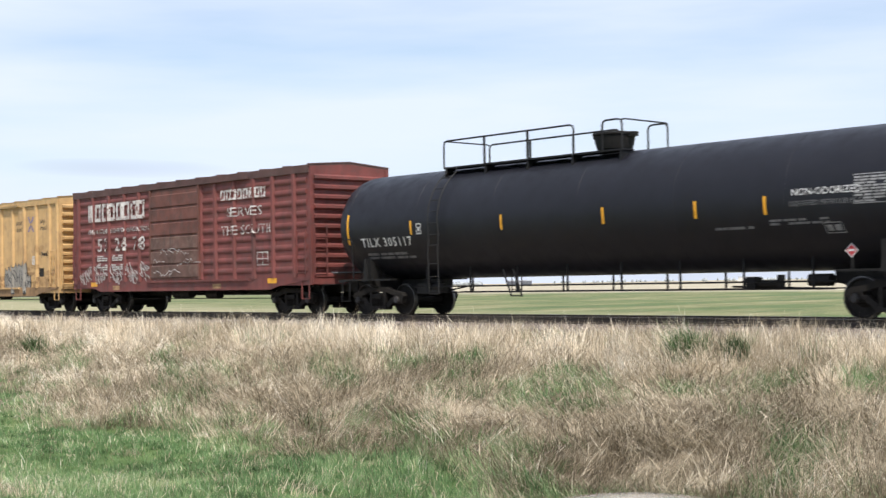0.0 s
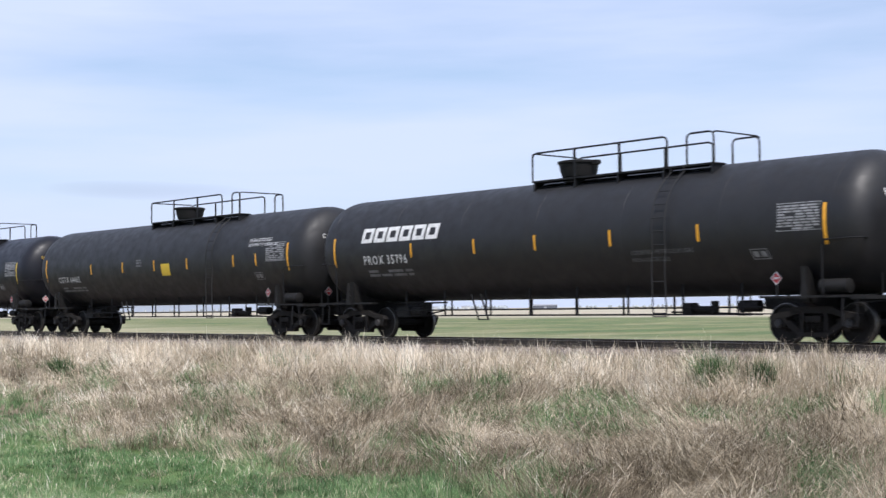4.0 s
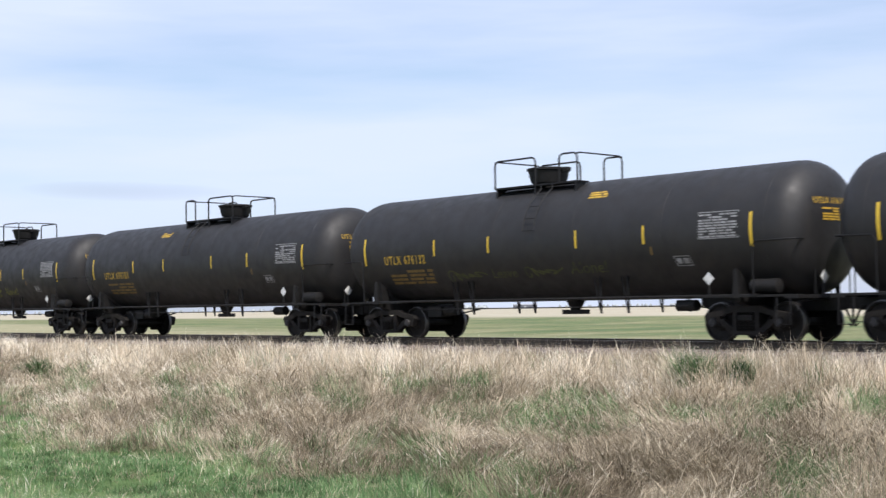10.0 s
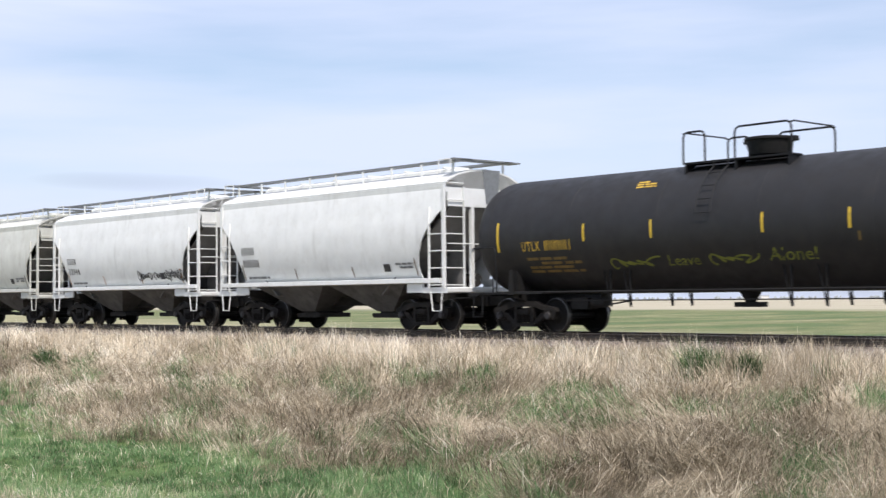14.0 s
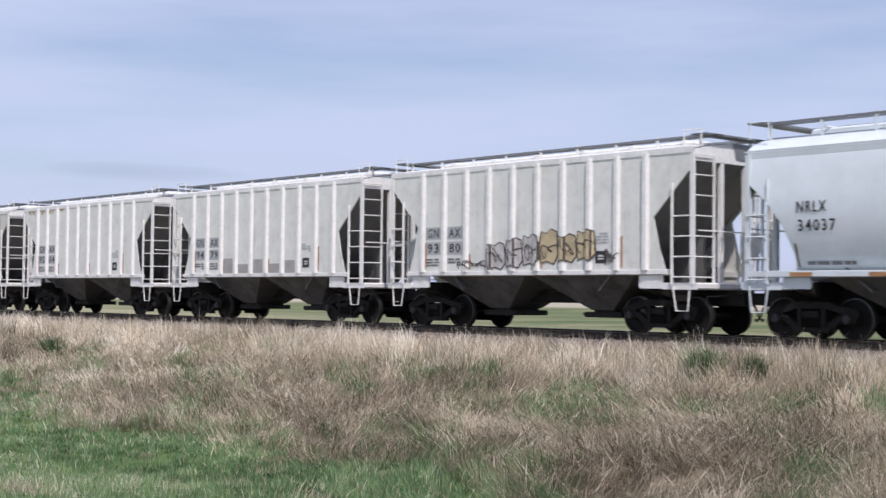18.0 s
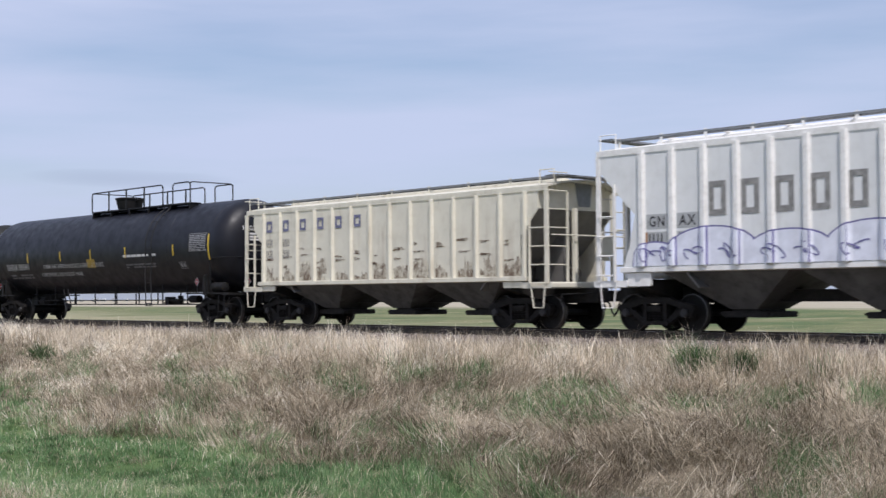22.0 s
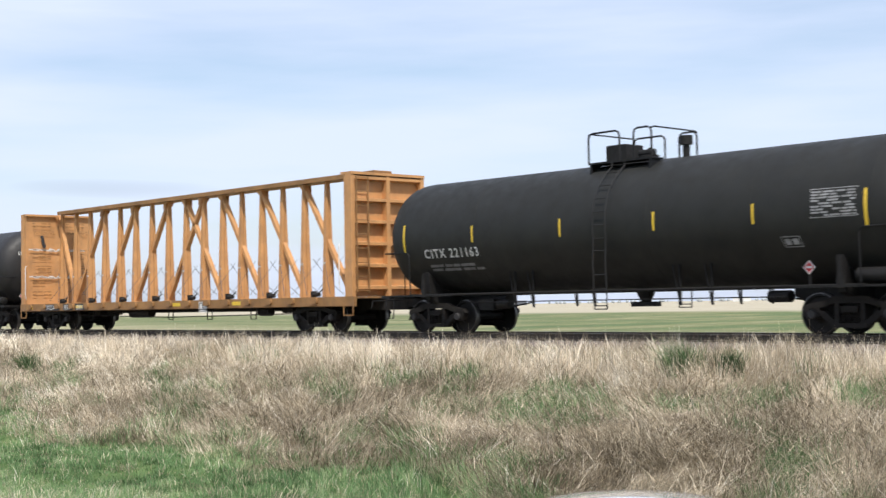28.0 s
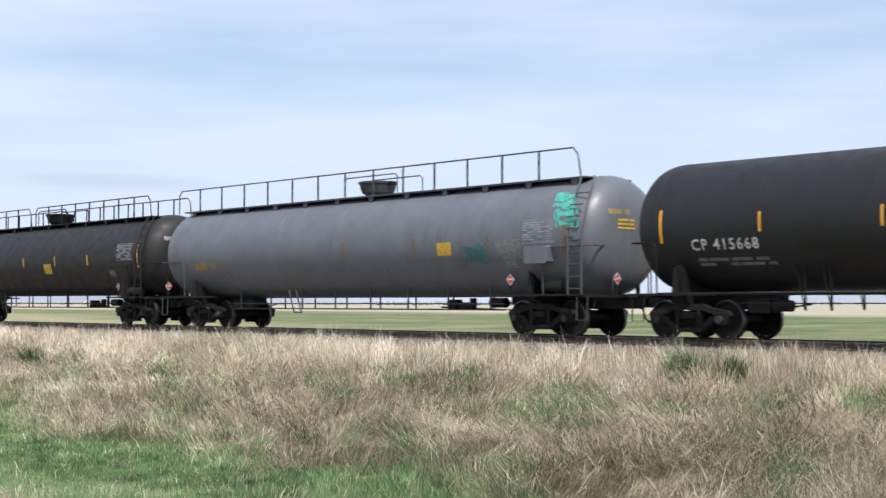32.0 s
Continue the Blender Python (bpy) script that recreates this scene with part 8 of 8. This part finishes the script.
    for name, pick, mat, label, add in (("turf", ~dry, lush, "short lush green grass of the roadside verge", 0.0), ("dry_turf_blades", dry, straw, "dead straw blades among the green grass of the verge", 0.10)):
        blades(name, label, mat, np.stack([bx, by, z[r] - 0.015], 1)[pick], length[pick], az[pick], np.abs(rng.normal(0.45, 0.3, n))[pick], np.abs(rng.normal(0.5, 0.35, n))[pick], ((0.0045 + 0.004 * rng.random(n)) * far[r] ** 0.8)[pick], tone[pick] + add, rng)

    # single long stalks, bleached
    n = 9000
    sy = 11.5 + 12.2 * rng.random(n) ** 0.8
    sx = -sy * (0.5 + 1.7 * rng.random(n))
    keep = sy > np.interp(sx, vx, vy) + 0.3
    sx, sy = sx[keep], sy[keep]
    n = len(sx)
    up = np.clip((sy - 18) / 4, 0, 1)
    blades("dry_stalks", "long bleached stalks standing and fallen in the dead grass", straw, np.stack([sx, sy, ground_at(sx, sy) + 0.08 * (1 - up)], 1), (1 - 0.4 * up) * (0.3 + 0.4 * rng.random(n)), rng.random(n) * 6.28, np.abs(rng.normal(1.15, 0.3, n)) * (1 - 0.65 * up), np.abs(rng.normal(0.3, 0.25, n)), 0.004 + 0.0035 * rng.random(n), 0.85 + rng.normal(0, 0.1, n), rng)


build_grass()


# ---- beyond the track ----
def build_distance():
    rng = random.Random(4)
    # distance haze is put into the leaf colour as a pale blue-grey
    haze_leaf = plain("far_tree_haze_grey", (0.36, 0.39, 0.41), 0.9, 0, 0.3, 0.05)
    g = G()
    # far shelter belts: clumps of crown lobes, ragged along the top
    for bearing0, bearing1, dist, hgt, count in ((46.0, 50.4, 1500, 5, 60), (51.5, 56.0, 1700, 4, 30), (30.0, 37.0, 2100, 5, 40), (57.0, 67.0, 1900, 5, 45), (38.0, 43.0, 2300, 5, 35)):
        for i in range(count):
            a = radians(bearing0 + (bearing1 - bearing0) * rng.random())
            d = dist * (0.96 + 0.08 * rng.random())
            x, y = -math.sin(a) * d, math.cos(a) * d
            z = ground_z(y)
            r = hgt * (0.3 + 0.35 * rng.random())
            n, v, f = 7, [], []
            for k in range(4):
                q = k / 3
                rr = r * math.sin(0.35 + q * 2.3) * (0.8 + 0.4 * rng.random())
                v += [(x + rr * math.cos(j * 2 * math.pi / n + k) * (0.8 + 0.4 * rng.random()), y + rr * math.sin(j * 2 * math.pi / n + k), z + 0.2 + q * hgt * (0.5 + 0.5 * rng.random())) for j in range(n)]
            f = [(k * n + j, k * n + (j + 1) % n, (k + 1) * n + (j + 1) % n, (k + 1) * n + j) for k in range(3) for j in range(n)] + [tuple(3 * n + j for j in range(n))]
            g.add(v, f)
    solid("far_trees", g, haze_leaf, "hazy grey-green shelter belts along the horizon", "trees", kind="stuff", smooth=0)
    wall_w, wall_d, roof = plain("barn_white", (0.6, 0.6, 0.58), 0.7, 0, 0.1, 0.2), plain("barn_dark", (0.10, 0.11, 0.13), 0.7, 0, 0.1, 0.2), plain("barn_roof", (0.30, 0.31, 0.33), 0.5, 0, 0.1, 0.2)
    for bearing, dist, w, hh, m, lab in ((44.4, 1700, 30, 4.6, wall_d, "long low dark farm shed far off"), (47.75, 1450, 9, 3.5, wall_w, "small white farmhouse far off"), (48.8, 1500, 14, 3.2, wall_w, "pale farm building far off"), (50.6, 1600, 18, 3.0, wall_w, "pale farm building far off"), (35.0, 1900, 24, 5.0, wall_w, "pale grain shed far off")):
        a = radians(bearing)
        x, y = -math.sin(a) * dist, math.cos(a) * dist
        z = ground_z(y) - 0.2
        b = thing("farm_building", lab, "building", m=pose(x, y, z, 0, 0, bearing))
        part("walls", G().box(-w / 2, w / 2, -5, 5, 0, hh), m, b)
        part("roof", G().prism([(-5.4, hh), (5.4, hh), (0, hh + 1.6)], "x", -w / 2 - 0.4, w / 2 + 0.4), roof, b)
        part("door", G().box(-1.6, 1.6, -5.08, -5.004, 0, hh * 0.75), roof, b)


build_distance()


# ---- the car parked below the camera, of which only the roof's edge shows ----
def parked_car():
    k = Nodes("silver_white_car_paint")
    body_m = k.set(k.mix(k.level(k.noise(60, 3), 0.3, 0.7), (0.80, 0.81, 0.83), (0.84, 0.85, 0.87)), 0.2, 0.0)
    k.bsdf.inputs["Coat Weight"].default_value = 1.0
    k = Nodes("tinted_car_glass")
    glass = k.set((0.03, 0.035, 0.06), 0.04, 0.0, 0.6)
    rubber = plain("tyre_rubber", (0.02, 0.02, 0.021), 0.8)
    alloy = plain("alloy_rim", (0.5, 0.5, 0.52), 0.35, 1.0)
    lamp_m, red_m = plain("headlamp_lens", (0.7, 0.72, 0.75), 0.1), plain("tail_lamp_red", (0.35, 0.02, 0.02), 0.2)
    ROOF_Z = CAR_TOP
    ground = ground_z(CAR_AT[1])
    top = ROOF_Z - ground
    car = thing("parked_car", "silver-white parked hatchback seen only by its roof edge", "car", m=pose(CAR_AT[0], CAR_AT[1], ground, 0, 0, CAR_YAW))
    # side outline, x forwards: (x, half width at that height) lofted from sills to roof
    lower = [(-1.95, 0.45), (-2.0, 0.75), (-1.9, 0.95), (-1.1, 0.98), (0.9, 0.96), (1.75, 0.82), (2.02, 0.62), (2.0, 0.35), (1.5, 0.22), (-1.6, 0.22)]
    v, f = [], []
    ys = [(-0.86, 0.93), (-0.80, 1.0), (0, 1.015), (0.80, 1.0), (0.86, 0.93)]
    n = len(lower)
    for y, s in ys:
        v += [(x * s, y, z if z < 0.5 else z * (0.97 if abs(y) > 0.82 else 1.0)) for x, z in lower]
    for i in range(len(ys) - 1):
        f += [(i * n + j, (i + 1) * n + j, (i + 1) * n + (j + 1) % n, i * n + (j + 1) % n) for j in range(n)]
    f += [tuple(range(n)), tuple((len(ys) - 1) * n + j for j in range(n - 1, -1, -1))]
    part("body", G().add(v, f), body_m, car, smooth=50)
    # roof: crowned both ways; its trailing edge faces the camera
    v, f, nx, ny = [], [], 14, 18
    for i in range(nx + 1):
        for j in range(ny + 1):
            q, w = i / nx, j / ny * 2 - 1
            x = -1.05 + 1.75 * q
            hw = 0.60 - 0.05 * abs(q - 0.5)
            z = top - 0.13 * (q - 0.06) ** 2 - 0.085 * abs(w) ** 2 - 0.10 * abs(w) ** 8
            v.append((x, hw * w, z))
    m = ny + 1
    f = [(i * m + j, (i + 1) * m + j, (i + 1) * m + j + 1, i * m + j + 1) for i in range(nx) for j in range(ny)]
    o = len(v)
    v += [(x, y, z - 0.03) for x, y, z in v]
    f += [(b + o, a + o, d + o, c + o) for a, b, c, d in [(q[1], q[0], q[3], q[2]) for q in f]]
    part("roof", G().add(v, f), body_m, car, smooth=60)
    # windows as panes between roof and waist
    rear = [(-1.06, top - 0.16), (-1.55, 0.97)]
    front = [(0.70, top - 0.15), (1.25, 0.95)]
    for nm, (a, b) in (("rear_window", rear), ("windscreen", front)):
        vv, m2 = [], 13
        for k2, (x, z, hw) in enumerate((a + (0.585,), b + (0.70,))):
            for j in range(m2):
                w = j / (m2 - 1) * 2 - 1
                drop = (0.085 * w * w + 0.10 * abs(w) ** 8) if k2 == 0 else 0.0
                rise = 0.135 if k2 == 0 and nm == "rear_window" else (0.03 if k2 == 0 else 0)
                vv.append((x + (0.05 * w * w if nm == "rear_window" else -0.05 * w * w), hw * w, z + rise - drop))
        o = len(vv)
        vv += [(x + (0.012 if nm == "rear_window" else -0.012), y, z - 0.006) for x, y, z in vv]
        ff = [(j, j + 1, m2 + j + 1, m2 + j) for j in range(m2 - 1)] + [(o + m2 + j, o + m2 + j + 1, o + j + 1, o + j) for j in range(m2 - 1)]
        part(nm, G().add(vv, ff), glass, car)
    for s in (-1, 1):
        for a, b, c, d in ((-1.02, -0.22, -1.42, -0.22), (-0.16, 0.66, -0.16, 1.15)):
            vv = [(a, s * 0.57, top - 0.27), (b, s * 0.57, top - 0.27), (d, s * 0.74, 0.98), (c, s * 0.74, 0.98)]
            vv += [(x, y - s * 0.012, z) for x, y, z in vv]
            part("side_window", G().add(vv, [(0, 1, 2, 3), (7, 6, 5, 4), (0, 4, 5, 1), (1, 5, 6, 2), (2, 6, 7, 3), (3, 7, 4, 0)]), glass, car)
        part("pillar", G().beam((-0.19, s * 0.56, top - 0.26), (-0.19, s * 0.75, 0.96), 0.05, 0.06), body_m, car)
        part("pillar", G().beam((-1.03, s * 0.55, top - 0.28), (-1.5, s * 0.73, 0.96), 0.06, 0.07), body_m, car)
        part("pillar", G().beam((0.69, s * 0.55, top - 0.29), (1.22, s * 0.73, 0.95), 0.05, 0.06), body_m, car)
        part("mirror", G().box(0.95, 1.12, min(s * 0.86, s * 1.02), max(s * 0.86, s * 1.02), 0.90, 1.03, 0.03), body_m, car)
        part("headlamp", G().box(1.80, 1.97, s * 0.62 - 0.16, s * 0.62 + 0.16, 0.62, 0.76, 0.03), lamp_m, car)
        part("tail_lamp", G().box(-1.99, -1.90, s * 0.68 - 0.1, s * 0.68 + 0.1, 0.70, 0.92, 0.02), red_m, car)
        for x in (-1.25, 1.3):
            wh = part("wheel", G().cyl((x, s * 0.70, 0.31), (x, s * 0.88, 0.31), 0.31, 24), rubber, car)
            part("rim", G().cyl((x, s * 0.875, 0.31), (x, s * 0.892, 0.31), 0.20, 20), alloy, wh)
    part("bumper", G().box(-2.06, -1.90, -0.8, 0.8, 0.36, 0.60, 0.05), body_m, car)


CAR_AT, CAR_YAW, CAR_TOP = (-3.23, 3.89), 130.0, 0.133
parked_car()


# ---- the train rolls ----
ROLL = [
    (0.0, -0.00), (1.0, 17.74), (2.0, 35.52), (2.5, 44.45), (4.5, 80.50), (5.0, 89.55), (6.0, 107.62), (7.0, 125.67),
    (8.0, 143.69), (9.0, 161.77), (10.0, 179.82), (11.0, 197.85), (12.0, 215.87), (13.0, 233.90), (13.5, 242.87), (15.5, 278.67),
    (16.0, 287.60), (17.0, 305.47), (18.0, 323.20), (19.0, 340.76), (20.0, 358.50), (21.0, 376.10), (22.0, 393.63), (23.0, 411.09),
    (24.0, 428.75), (25.0, 446.46), (27.5, 490.35), (28.0, 499.05), (29.0, 516.30), (30.0, 533.65), (31.0, 551.11), (32.0, 568.56)]


def rolled(t):
    for (a, sa), (b, sb) in zip(ROLL, ROLL[1:]):
        if t <= b:
            return sa + (sb - sa) * (t - a) / (b - a)
    return ROLL[-1][1]


def motions():
    for car, C in CARS:
        walk(car, [(t, pose(C + s, TRACK_Y, 0)) for t, s in ROLL])
    # each wheelset turns while its car goes by
    place = {car.name: C for car, C in CARS}
    for ws, x, car in WHEELSETS:
        C = place[car.name] + x
        base = ws.location.copy()
        seen = [i / FPS for i in range(int(32 * FPS) + 1) if -70 < C + rolled(i / FPS) < 4]
        rows = [(t, pose(*base, 0, math.degrees((C + rolled(t)) / WHEEL_R), 0)) for t in seen]
        if not rows:
            rows = [(0.0, pose(*base))]
        if rows[0][0] > 0:
            rows.insert(0, (0.0, rows[0][1]))
        if rows[-1][0] < 32:
            rows.append((32.0, rows[-1][1]))
        walk(ws, rows)


motions()
